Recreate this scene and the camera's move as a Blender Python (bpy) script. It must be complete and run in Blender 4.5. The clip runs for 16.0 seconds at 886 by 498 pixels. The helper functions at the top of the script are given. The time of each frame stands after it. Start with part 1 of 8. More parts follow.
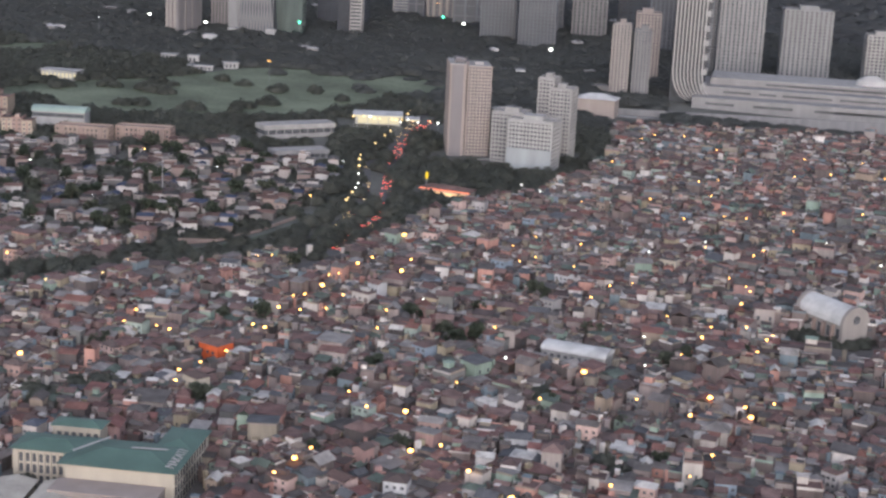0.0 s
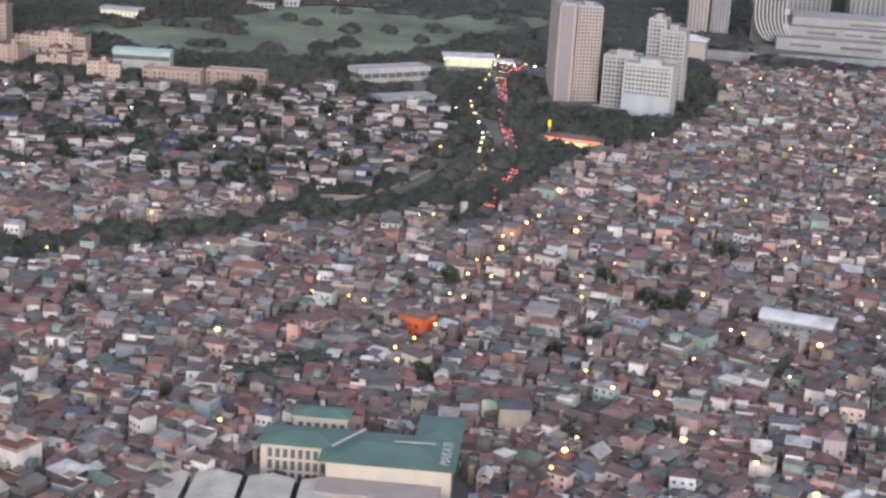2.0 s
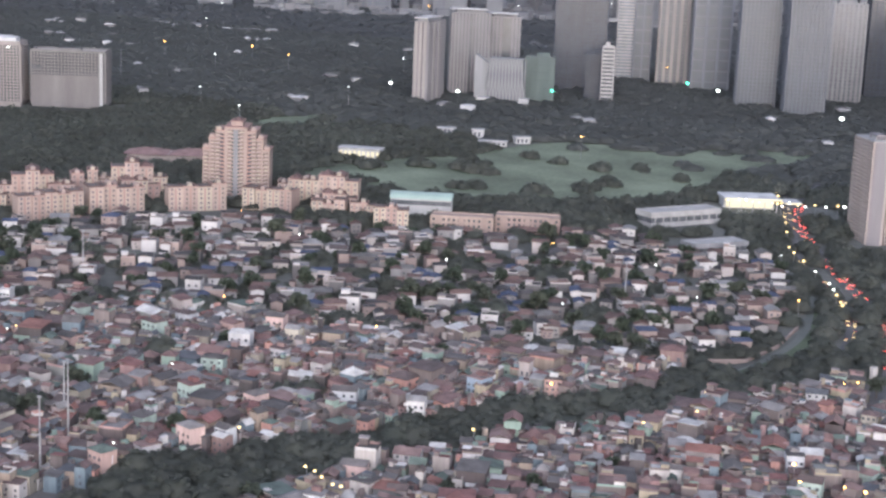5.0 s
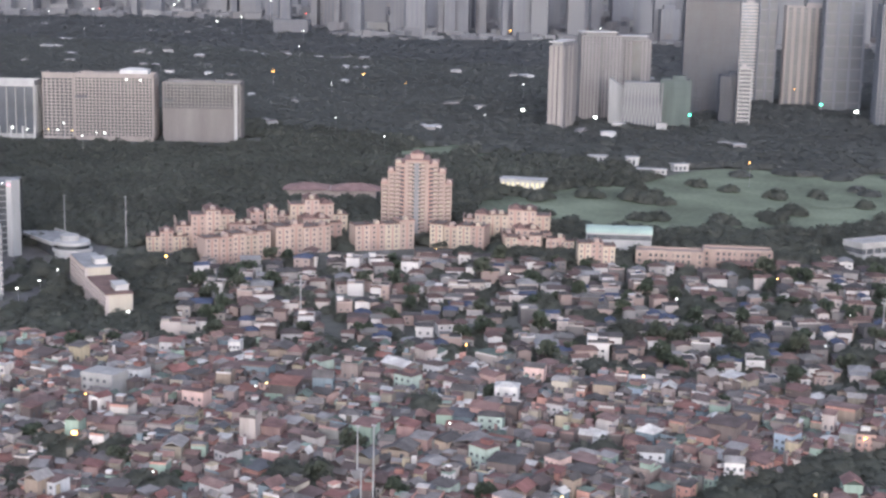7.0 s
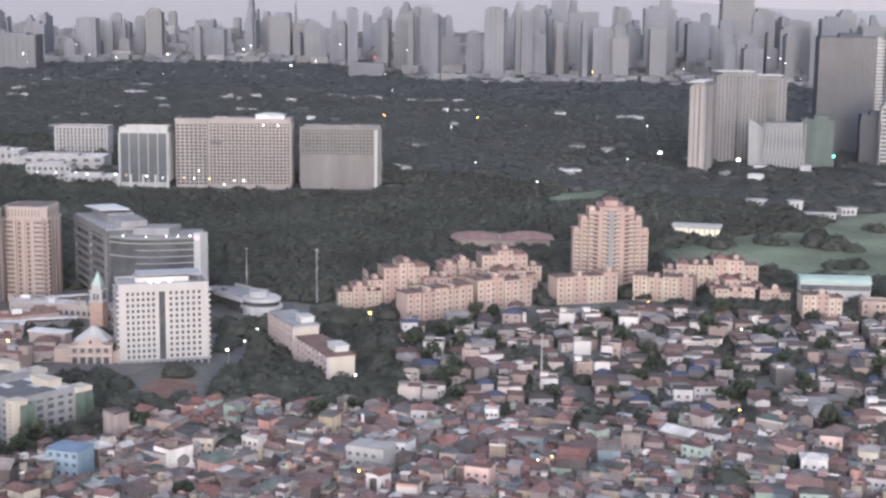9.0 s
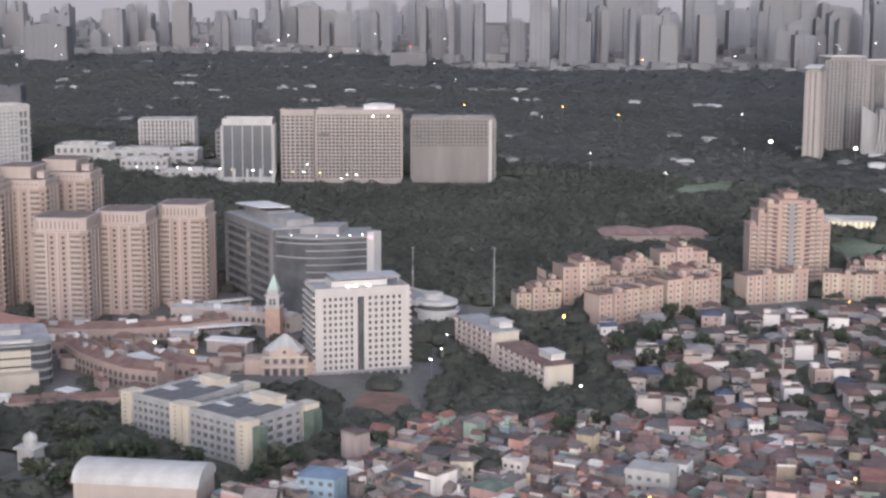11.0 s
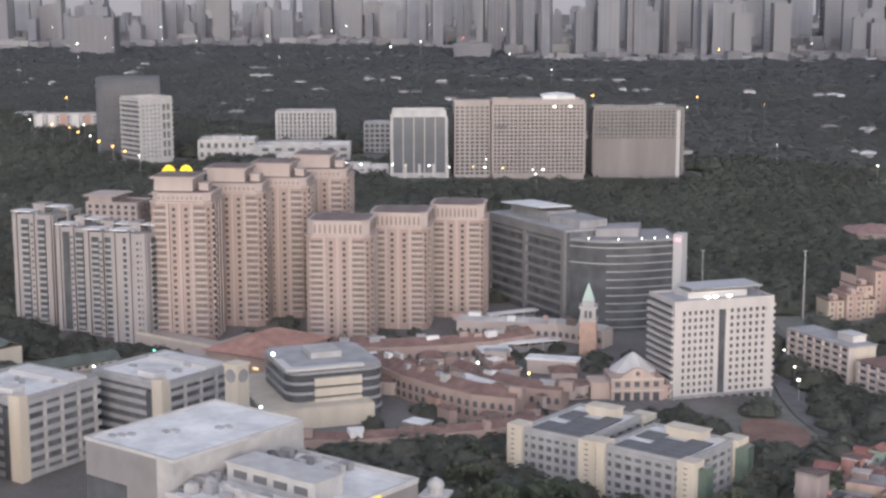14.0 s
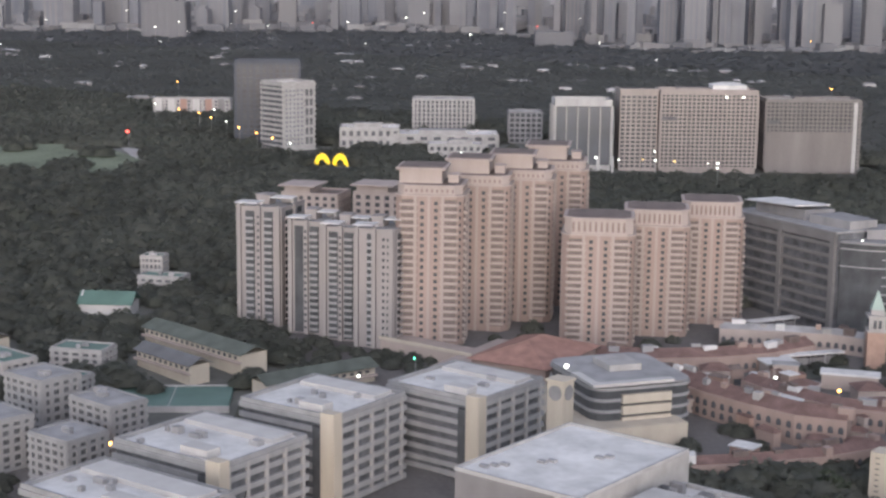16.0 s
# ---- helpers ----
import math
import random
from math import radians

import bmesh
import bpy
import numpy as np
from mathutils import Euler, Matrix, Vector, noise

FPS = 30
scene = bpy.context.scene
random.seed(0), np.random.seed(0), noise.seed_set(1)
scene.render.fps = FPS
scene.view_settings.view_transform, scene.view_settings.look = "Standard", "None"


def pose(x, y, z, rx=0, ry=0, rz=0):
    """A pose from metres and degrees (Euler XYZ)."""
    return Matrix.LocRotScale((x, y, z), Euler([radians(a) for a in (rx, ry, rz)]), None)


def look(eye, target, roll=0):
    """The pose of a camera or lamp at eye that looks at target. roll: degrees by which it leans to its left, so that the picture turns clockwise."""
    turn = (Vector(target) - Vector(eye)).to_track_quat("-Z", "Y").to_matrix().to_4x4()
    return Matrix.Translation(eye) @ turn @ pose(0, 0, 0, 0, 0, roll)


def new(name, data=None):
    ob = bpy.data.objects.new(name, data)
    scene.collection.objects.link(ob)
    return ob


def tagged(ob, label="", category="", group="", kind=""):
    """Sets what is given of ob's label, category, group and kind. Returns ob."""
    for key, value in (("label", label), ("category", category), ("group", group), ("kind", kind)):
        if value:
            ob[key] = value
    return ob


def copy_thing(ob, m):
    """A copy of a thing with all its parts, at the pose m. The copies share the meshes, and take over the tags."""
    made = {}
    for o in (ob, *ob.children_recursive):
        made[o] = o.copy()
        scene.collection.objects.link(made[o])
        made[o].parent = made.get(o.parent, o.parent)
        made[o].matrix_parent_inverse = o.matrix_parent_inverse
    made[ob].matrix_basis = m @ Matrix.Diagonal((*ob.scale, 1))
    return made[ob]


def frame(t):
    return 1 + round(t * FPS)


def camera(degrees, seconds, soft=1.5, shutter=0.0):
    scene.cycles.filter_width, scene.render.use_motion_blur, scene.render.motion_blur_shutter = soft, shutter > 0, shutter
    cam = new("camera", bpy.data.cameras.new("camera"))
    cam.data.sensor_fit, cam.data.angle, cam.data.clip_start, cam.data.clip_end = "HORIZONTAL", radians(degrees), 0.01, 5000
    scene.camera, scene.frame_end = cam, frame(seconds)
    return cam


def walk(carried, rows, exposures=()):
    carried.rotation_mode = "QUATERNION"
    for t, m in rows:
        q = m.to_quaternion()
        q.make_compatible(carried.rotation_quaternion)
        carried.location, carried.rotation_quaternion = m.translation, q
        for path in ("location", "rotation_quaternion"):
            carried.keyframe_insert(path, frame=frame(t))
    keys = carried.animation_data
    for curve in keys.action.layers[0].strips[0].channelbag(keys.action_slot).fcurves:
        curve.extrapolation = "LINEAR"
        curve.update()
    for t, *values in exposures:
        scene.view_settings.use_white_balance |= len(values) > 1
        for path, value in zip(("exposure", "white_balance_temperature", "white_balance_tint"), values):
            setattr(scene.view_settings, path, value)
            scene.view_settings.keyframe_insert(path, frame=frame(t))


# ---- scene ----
LENS = 32.106

cam = camera(LENS, 16.0, soft=2.6)
# seconds, eye, yaw to the left of +y, pitch, roll
ROWS = [
    (0, (298.94, 3.80, 123.02), 27.860, -13.771, 2.746),
    (0.5, (279.61, 3.34, 122.07), 27.220, -15.195, 2.844),
    (1, (260.37, 2.91, 121.12), 26.558, -16.204, 3.152),
    (1.5, (241.22, 2.51, 120.17), 26.065, -16.313, 3.233),
    (2, (222.15, 2.14, 119.22), 25.615, -16.176, 3.194),
    (2.5, (203.17, 1.80, 118.27), 25.344, -15.012, 3.258),
    (3, (184.27, 1.49, 117.33), 25.450, -12.520, 3.204),
    (3.5, (165.46, 1.20, 116.38), 26.677, -10.275, 2.962),
    (4, (146.73, 0.95, 115.43), 27.331, -10.592, 2.745),
    (4.2, (139.27, 0.86, 115.05), 27.384, -11.709, 2.508),
    (6.3, (61.69, 0.17, 111.06), 27.653, -10.828, 1.750),
    (6.5, (54.38, 0.13, 110.68), 27.719, -10.673, 1.629),
    (7, (36.17, 0.06, 109.74), 28.344, -10.736, 1.237),
    (7.5, (18.04, 0.01, 108.79), 28.924, -10.747, 1.046),
    (8, (0.00, 0.00, 107.84), 29.105, -10.455, 0.859),
    (8.5, (-17.96, 0.01, 106.89), 29.038, -9.531, 0.707),
    (9, (-35.83, 0.06, 105.94), 29.148, -9.155, 0.608),
    (9.2, (-42.95, 0.09, 105.56), 29.163, -9.062, 0.505),
    (11.3, (-116.94, 0.65, 101.58), 28.505, -9.657, 0.194),
    (11.5, (-123.91, 0.73, 101.20), 28.355, -9.795, 0.232),
    (12, (-141.27, 0.95, 100.25), 28.152, -10.024, 0.123),
    (12.5, (-158.54, 1.20, 99.30), 28.083, -10.104, -0.034),
    (13, (-175.73, 1.49, 98.35), 27.990, -10.045, -0.092),
    (13.5, (-192.83, 1.80, 97.40), 27.917, -9.952, -0.035),
    (14, (-209.85, 2.14, 96.45), 27.814, -9.693, -0.054),
    (14.5, (-226.78, 2.51, 95.50), 27.810, -9.480, 0.011),
    (15, (-243.63, 2.91, 94.55), 27.918, -9.391, 0.145),
    (15.5, (-260.39, 3.34, 93.61), 28.170, -9.617, 0.402),
    (16, (-277.06, 3.80, 92.66), 28.534, -10.057, 0.649),
]


def aimed(eye, yaw, pitch, roll):
    a, b = radians(yaw), radians(pitch)
    ahead = Vector((-math.sin(a) * math.cos(b), math.cos(a) * math.cos(b), math.sin(b)))
    return look(eye, Vector(eye) + 100 * ahead, roll)


# the film's own brightening and darkening in stops, and its white balance
EXPOSURES = [(0, 0.88, 6170), (1.0, 1.06, 6210), (2.0, 1.25, 6160), (3.0, 1.31, 5950), (3.5, 1.39, 5900), (4.2, 1.4, 5900), (6.5, 1.44, 5960), (7.5, 1.41, 5990), (9.0, 1.51, 6070), (11.5, 1.29, 6270), (12.5, 1.33, 6280), (13.5, 1.38, 6300), (14.5, 1.1, 6350), (16.0, 1.1, 6320)]
walk(cam, [(t, aimed(e, a, b, c)) for t, e, a, b, c in ROWS], [(t, e, k, 15) for t, e, k in EXPOSURES])

# ---- daylight: dusk under a thin overcast, the low sun behind the camera ----
SUN_AZ, SUN_EL = 150.0, 34.0
world = bpy.data.worlds.new("dusk_sky")
scene.world = world
world.use_nodes = True
wn = world.node_tree.nodes
sky = wn.new("ShaderNodeTexSky")
sky.sky_type = "NISHITA"
sky.sun_disc = False
sky.sun_elevation = radians(16)
sky.sun_rotation = radians(SUN_AZ)
sky.dust_density = 1.2
sky.ozone_density = 1.5
sky.air_density = 1.0
wn["Background"].inputs["Strength"].default_value = 0.165
veil = wn.new("ShaderNodeHueSaturation")
veil.inputs["Saturation"].default_value = 0.5
world.node_tree.links.new(sky.outputs["Color"], veil.inputs["Color"])
world.node_tree.links.new(veil.outputs["Color"], wn["Background"].inputs["Color"])

sun_data = bpy.data.lights.new("sun", "SUN")
sun_data.energy = 0.5
sun_data.angle = radians(80)
sun_data.color = (1.0, 0.92, 0.95)
sun_ob = new("sun", sun_data)
_a, _e = radians(SUN_AZ), radians(SUN_EL)
sun_ob.matrix_world = look((0, 0, 0), (-math.sin(_a) * math.cos(_e), -math.cos(_a) * math.cos(_e), -math.sin(_e)))
sun_ob.location = (0, 0, 400)

# ---- helpers of this scene ----
rnd = random.Random(7)


def gz(x, y):
    """Height of the ground: a gentle slope that levels out towards both ends."""
    z = -0.02973 * (x + 180) + 0.02248 * (y - 360)
    if z > 14:
        z = 14 + 8 * (1 - math.exp(-(z - 14) / 8))
    if z < -14:
        z = -14 - 8 * (1 - math.exp((z + 14) / 8))
    # a shallow hollow below the hill
    u, v = 0.8 * (x + 288) - 0.6 * (y - 368), 0.6 * (x + 288) + 0.8 * (y - 368)
    q = (u / 36) ** 2 + (v / 16) ** 2
    return z - 4.2 * math.exp(-q / 2) if q < 16 else z


def seen_ground(x, y, m=0.0):
    return -307 - m - 1.0 * y < x < 324 + m - 0.2 * y


class MB:
    """Vertices and faces of one part."""

    def __init__(self):
        self.v, self.f = [], []

    def add(self, vs, fs):
        n = len(self.v)
        self.v.extend(vs)
        self.f.extend([tuple(i + n for i in f) for f in fs])
        return self

    def box(self, x0, y0, z0, x1, y1, z1):
        self.add([(x0, y0, z0), (x1, y0, z0), (x1, y1, z0), (x0, y1, z0), (x0, y0, z1), (x1, y0, z1), (x1, y1, z1), (x0, y1, z1)],
                 [(0, 1, 5, 4), (1, 2, 6, 5), (2, 3, 7, 6), (3, 0, 4, 7), (4, 5, 6, 7), (3, 2, 1, 0)])
        return self

    def turned(self, m):
        self.v = [tuple(m @ Vector(p)) for p in self.v]
        return self

    def join(self, other, m=None):
        vs = other.v if m is None else [tuple(m @ Vector(p)) for p in other.v]
        self.add(vs, other.f)
        return self

    def prism(self, ring, z0, z1, top=None):
        """A solid over a ring of (x, y); top: another ring for the upper end."""
        n = len(ring)
        top = top or ring
        self.add([(x, y, z0) for x, y in ring] + [(x, y, z1) for x, y in top],
                 [(i, (i + 1) % n, n + (i + 1) % n, n + i) for i in range(n)] + [tuple(range(n, 2 * n)), tuple(range(n - 1, -1, -1))])
        return self

    def gable(self, x0, y0, x1, y1, z, rise, over=0.2, thick=0.12):
        """A gabled roof whose ridge runs along x."""
        x0, x1, y0, y1 = x0 - over, x1 + over, y0 - over, y1 + over
        ym = (y0 + y1) / 2
        pts = []
        for x in (x0, x1):
            pts += [(x, y0, z), (x, ym, z + rise), (x, y1, z), (x, y1, z - thick), (x, ym, z + rise - 2 * thick), (x, y0, z - thick)]
        self.add(pts, [(0, 1, 7, 6), (1, 2, 8, 7), (2, 3, 9, 8), (3, 4, 10, 9), (4, 5, 11, 10), (5, 0, 6, 11),
                       (0, 5, 4, 1), (1, 4, 3, 2), (6, 7, 10, 11), (7, 8, 9, 10)])
        return self

    def hip(self, x0, y0, x1, y1, z, rise, over=0.2):
        x0, x1, y0, y1 = x0 - over, x1 + over, y0 - over, y1 + over
        k = min(x1 - x0, y1 - y0) / 2
        if x1 - x0 >= y1 - y0:
            a, b = (x0 + k, (y0 + y1) / 2, z + rise), (x1 - k - 0.01, (y0 + y1) / 2, z + rise)
            fs = [(0, 1, 5, 4), (1, 2, 5), (2, 3, 4, 5), (3, 0, 4), (3, 2, 1, 0)]
        else:
            a, b = ((x0 + x1) / 2, y0 + k, z + rise), ((x0 + x1) / 2, y1 - k - 0.01, z + rise)
            fs = [(0, 1, 4), (1, 2, 5, 4), (2, 3, 5), (3, 0, 4, 5), (3, 2, 1, 0)]
        self.add([(x0, y0, z), (x1, y0, z), (x1, y1, z), (x0, y1, z), a, b], fs)
        return self

    def mesh(self, name, mat):
        me = bpy.data.meshes.new(name)
        me.from_pydata(self.v, [], self.f)
        me.materials.append(mat)
        return me


def part(name, mb, mat, parent, label="", m=None, kind=""):
    """One mesh object under a thing or a part; mb: an MB or a ready mesh."""
    ob = new(name, mb.mesh(name, mat) if isinstance(mb, MB) else mb)
    ob.parent = parent
    if m is not None:
        ob.matrix_basis = m
    return tagged(ob, label=label, kind=kind)


def thing(name, label, category, x, y, ang=0.0, group="", z=None):
    ob = new(name)
    ob.empty_display_size = 0.5
    ob.matrix_basis = pose(x, y, gz(x, y) if z is None else z, 0, 0, ang)
    return tagged(ob, label=label, category=category, group=group)


def solid(name, label, category, mb, mat, m=None, group="", kind=""):
    ob = new(name, mb.mesh(name, mat))
    if m is not None:
        ob.matrix_basis = m
    return tagged(ob, label=label, category=category, group=group, kind=kind)

# ---- materials ----
def srgb(r, g, b):
    return tuple((c / 255 / 12.92) if c / 255 <= 0.04045 else ((c / 255 + 0.055) / 1.055) ** 2.4 for c in (r, g, b))


# grey that lifts dark colours and dulls bright ones, as haze would
HAZE_GREY = (0.126, 0.118, 0.113)


def hazed(c, k=0.36):
    """Mixes grey into a base colour, standing in for the flat contrast of haze."""
    return tuple(a * (1 - k) + b * k for a, b in zip(c, HAZE_GREY))


def material(name, colours, rough=0.85, pick="", vary=0.25, scale=0.6, fine=6.0, bump=0.15, metal=0.0, streak=False, haze_mix=0.36):
    """A weathered surface: one colour, or several picked by object or by loose piece, with stains at two scales and a fine relief."""
    colours = [hazed(c, haze_mix) for c in colours]
    mat = bpy.data.materials.new(name)
    mat.use_nodes = True
    nt = mat.node_tree
    n, link = nt.nodes, nt.links.new
    bsdf = n["Principled BSDF"]
    bsdf.inputs["Roughness"].default_value = rough
    bsdf.inputs["Metallic"].default_value = metal
    bsdf.inputs["Specular IOR Level"].default_value = 0.2 if rough > 0.45 else 0.4
    coord = n.new("ShaderNodeTexCoord")
    where = coord.outputs["Object"]
    if pick == "object":
        rand = n.new("ShaderNodeObjectInfo").outputs["Random"]
    elif pick == "island":
        rand = n.new("ShaderNodeNewGeometry").outputs["Random Per Island"]
    else:
        rand = None
    if rand is not None and len(colours) > 1:
        ramp = n.new("ShaderNodeValToRGB")
        ramp.color_ramp.interpolation = "CONSTANT"
        for i, c in enumerate(colours):
            e = ramp.color_ramp.elements[i] if i < 2 else ramp.color_ramp.elements.new(i / len(colours))
            e.position, e.color = i / len(colours), (*c, 1)
        link(rand, ramp.inputs["Fac"])
        base = ramp.outputs["Color"]
    else:
        rgb = n.new("ShaderNodeRGB")
        rgb.outputs[0].default_value = (*colours[0], 1)
        base = rgb.outputs[0]
    if streak:
        mp = n.new("ShaderNodeMapping")
        mp.inputs["Scale"].default_value = (1, 1, 0.15)
        link(where, mp.inputs["Vector"])
        where = mp.outputs["Vector"]
    big, small = n.new("ShaderNodeTexNoise"), n.new("ShaderNodeTexNoise")
    for tex, s, d in ((big, scale, 4), (small, fine, 3)):
        tex.inputs["Scale"].default_value, tex.inputs["Detail"].default_value = s, d
        link(where, tex.inputs["Vector"])
    both = n.new("ShaderNodeMath")
    both.operation = "MULTIPLY_ADD"
    both.inputs[1].default_value = 0.4
    link(small.outputs["Fac"], both.inputs[0])
    link(big.outputs["Fac"], both.inputs[2])
    span = n.new("ShaderNodeMapRange")
    span.inputs["From Min"].default_value, span.inputs["From Max"].default_value = 0.4, 1.0
    span.inputs["To Min"].default_value, span.inputs["To Max"].default_value = 1 - vary, 1 + vary
    link(both.outputs[0], span.inputs["Value"])
    tint = n.new("ShaderNodeVectorMath")
    tint.operation = "SCALE"
    link(base, tint.inputs[0])
    link(span.outputs[0], tint.inputs["Scale"])
    link(tint.outputs[0], bsdf.inputs["Base Color"])
    if bump:
        bn = n.new("ShaderNodeBump")
        bn.inputs["Strength"].default_value, bn.inputs["Distance"].default_value = bump, 0.1
        link(small.outputs["Fac"], bn.inputs["Height"])
        link(bn.outputs[0], bsdf.inputs["Normal"])
    return mat


def stained(mat, colour, scale, low, high):
    """Lays dark, hard-edged weather stains over a ready surface."""
    nt = mat.node_tree
    n, link = nt.nodes, nt.links.new
    bsdf = n["Principled BSDF"]
    base = bsdf.inputs["Base Color"].links[0].from_socket
    tex, span, mix = n.new("ShaderNodeTexNoise"), n.new("ShaderNodeMapRange"), n.new("ShaderNodeMix")
    tex.inputs["Scale"].default_value, tex.inputs["Detail"].default_value, tex.inputs["Distortion"].default_value = scale, 4, 0.3
    link(n.new("ShaderNodeTexCoord").outputs["Object"], tex.inputs["Vector"])
    span.inputs["From Min"].default_value, span.inputs["From Max"].default_value = low, high
    link(tex.outputs["Fac"], span.inputs["Value"])
    mix.data_type = "RGBA"
    mix.inputs[7].default_value = (*colour, 1)
    link(span.outputs[0], mix.inputs[0])
    link(base, mix.inputs[6])
    link(mix.outputs[2], bsdf.inputs["Base Color"])
    return mat


def leafy(name, colours, pick, vary, scale):
    """Foliage: light falls on and through the leaves."""
    mat = material(name, colours, 0.8, pick, vary, scale, 2.0, 0, haze_mix=0.1)
    nt = mat.node_tree
    bsdf, out = nt.nodes["Principled BSDF"], nt.nodes["Material Output"]
    back, mix = nt.nodes.new("ShaderNodeBsdfTranslucent"), nt.nodes.new("ShaderNodeMixShader")
    nt.links.new(bsdf.inputs["Base Color"].links[0].from_socket, back.inputs["Color"])
    mix.inputs[0].default_value = 0.55
    nt.links.new(bsdf.outputs[0], mix.inputs[1])
    nt.links.new(back.outputs[0], mix.inputs[2])
    nt.links.new(mix.outputs[0], out.inputs["Surface"])
    return mat


def glowing(name, colour, strength):
    mat = bpy.data.materials.new(name)
    mat.use_nodes = True
    b = mat.node_tree.nodes["Principled BSDF"]
    b.inputs["Base Color"].default_value = (0.01, 0.01, 0.01, 1)
    b.inputs["Emission Color"].default_value = (*colour, 1)
    b.inputs["Emission Strength"].default_value = strength
    return mat


GLASS = material("window_glass", [(0.085, 0.09, 0.10)], 0.22, vary=0.5, scale=0.3, fine=1.0, bump=0, haze_mix=0.15)
GLASS_BLUE = material("blue_glass", [(0.12, 0.145, 0.185)], 0.2, vary=0.35, scale=0.15, fine=0.8, bump=0, haze_mix=0.15)
GLASS_GREEN = material("green_glass", [(0.06, 0.088, 0.072)], 0.2, vary=0.4, scale=0.3, bump=0, haze_mix=0.15)
GLASS_DARK = material("smoked_glass", [(0.055, 0.060, 0.066)], 0.18, vary=0.4, scale=0.2, bump=0, haze_mix=0.15)
WHITE = material("white_paint", [(0.50, 0.49, 0.48)], 0.7, vary=0.12, scale=0.3, streak=True)
CREAM = material("cream_paint", [(0.50, 0.445, 0.365)], 0.75, vary=0.14, scale=0.3, streak=True)
BEIGE = material("beige_paint", [(0.275, 0.205, 0.178)], 0.8, haze_mix=0.2, vary=0.14, scale=0.25, streak=True)
BEIGE_PALE = material("pale_beige_paint", [(0.35, 0.292, 0.268)], 0.8, haze_mix=0.28, vary=0.12, scale=0.25, streak=True)
PINK = material("salmon_paint", [(0.325, 0.232, 0.196), (0.34, 0.254, 0.212), (0.30, 0.212, 0.184), (0.345, 0.272, 0.216)], 0.8, haze_mix=0.28, pick="object", vary=0.16, scale=0.3, streak=True)
PINK_DEEP = material("terracotta_paint", [(0.30, 0.185, 0.155)], 0.8, haze_mix=0.2, vary=0.15, scale=0.3, streak=True)
TERRACOTTA = material("terracotta_tiles", [(0.135, 0.078, 0.068)], 0.85, vary=0.35, scale=0.4, fine=3.0, bump=0.4, haze_mix=0.2)
CONCRETE = material("concrete", [(0.36, 0.35, 0.345)], 0.9, vary=0.25, scale=0.3)
CONCRETE_PALE = material("pale_concrete", [(0.42, 0.415, 0.41)], 0.9, vary=0.2, scale=0.3, streak=True)
CONCRETE_DARK = material("dark_concrete", [(0.22, 0.22, 0.23)], 0.9, vary=0.25, scale=0.25, streak=True)
GREY_PANEL = material("grey_panels", [(0.185, 0.178, 0.182)], 0.6, vary=0.15, scale=0.25)
ROOF_WHITE = stained(material("white_roof_membrane", [(0.66, 0.655, 0.65)], 0.75, vary=0.25, scale=0.16, fine=0.7, bump=0.1), (0.30, 0.295, 0.295), 0.11, 0.52, 0.74)
ROOF_GREY = material("grey_roof", [(0.30, 0.30, 0.31)], 0.85, vary=0.3, scale=0.2)
ROOF_DARK = material("dark_roof", [(0.085, 0.09, 0.10)], 0.7, vary=0.3, scale=0.2)
ROOF_GREEN = material("green_metal_roof", [(0.05, 0.135, 0.108)], 0.55, vary=0.2, scale=0.15)
ROOF_MINT = material("mint_metal_roof", [(0.31, 0.42, 0.375)], 0.5, vary=0.15, scale=0.15)
ROOF_BLUE = material("blue_metal_roof", [(0.10, 0.17, 0.27)], 0.55, vary=0.2, scale=0.3)
NETTING = material("green_netting", [(0.067, 0.099, 0.095)], 0.9, vary=0.25, scale=0.2, streak=True)
NETTING_GREY = material("grey_netting", [(0.15, 0.135, 0.132)], 0.9, vary=0.25, scale=0.12, streak=True)
NETTING_WHITE = material("white_netting", [(0.35, 0.38, 0.40)], 0.9, vary=0.2, scale=0.2, streak=True)
METAL = material("galvanised_steel", [(0.42, 0.42, 0.43)], 0.5, metal=0.5, vary=0.15)
SALMON_PALE = material("pale_salmon_paint", [(0.385, 0.292, 0.246), (0.395, 0.326, 0.256), (0.36, 0.272, 0.238)], 0.8, haze_mix=0.25, pick="object", vary=0.15, scale=0.3, streak=True)
BRICK_RED = material("red_brick", [(0.38, 0.245, 0.19)], 0.85, vary=0.2, scale=0.5)
ORANGE = material("orange_paint", [(0.68, 0.13, 0.04)], 0.8, vary=0.15, haze_mix=0.1)
SKYBLUE = material("light_blue_paint", [(0.22, 0.32, 0.40)], 0.8, vary=0.15)
WALLS = material("house_walls", [srgb(136, 124, 122), srgb(112, 101, 99), srgb(156, 146, 142), srgb(128, 104, 100), srgb(146, 130, 116), srgb(94, 85, 84), srgb(112, 112, 110), srgb(154, 124, 120),
                                 srgb(206, 200, 196), srgb(82, 71, 70), srgb(130, 122, 110), srgb(102, 91, 89), srgb(184, 176, 170), srgb(66, 60, 60), srgb(124, 112, 108), srgb(176, 132, 120), srgb(132, 150, 138), srgb(106, 120, 128), srgb(158, 146, 124), srgb(110, 97, 95)], 0.9, haze_mix=0.22, pick="island", vary=0.35, scale=0.25, fine=1.2, streak=True)
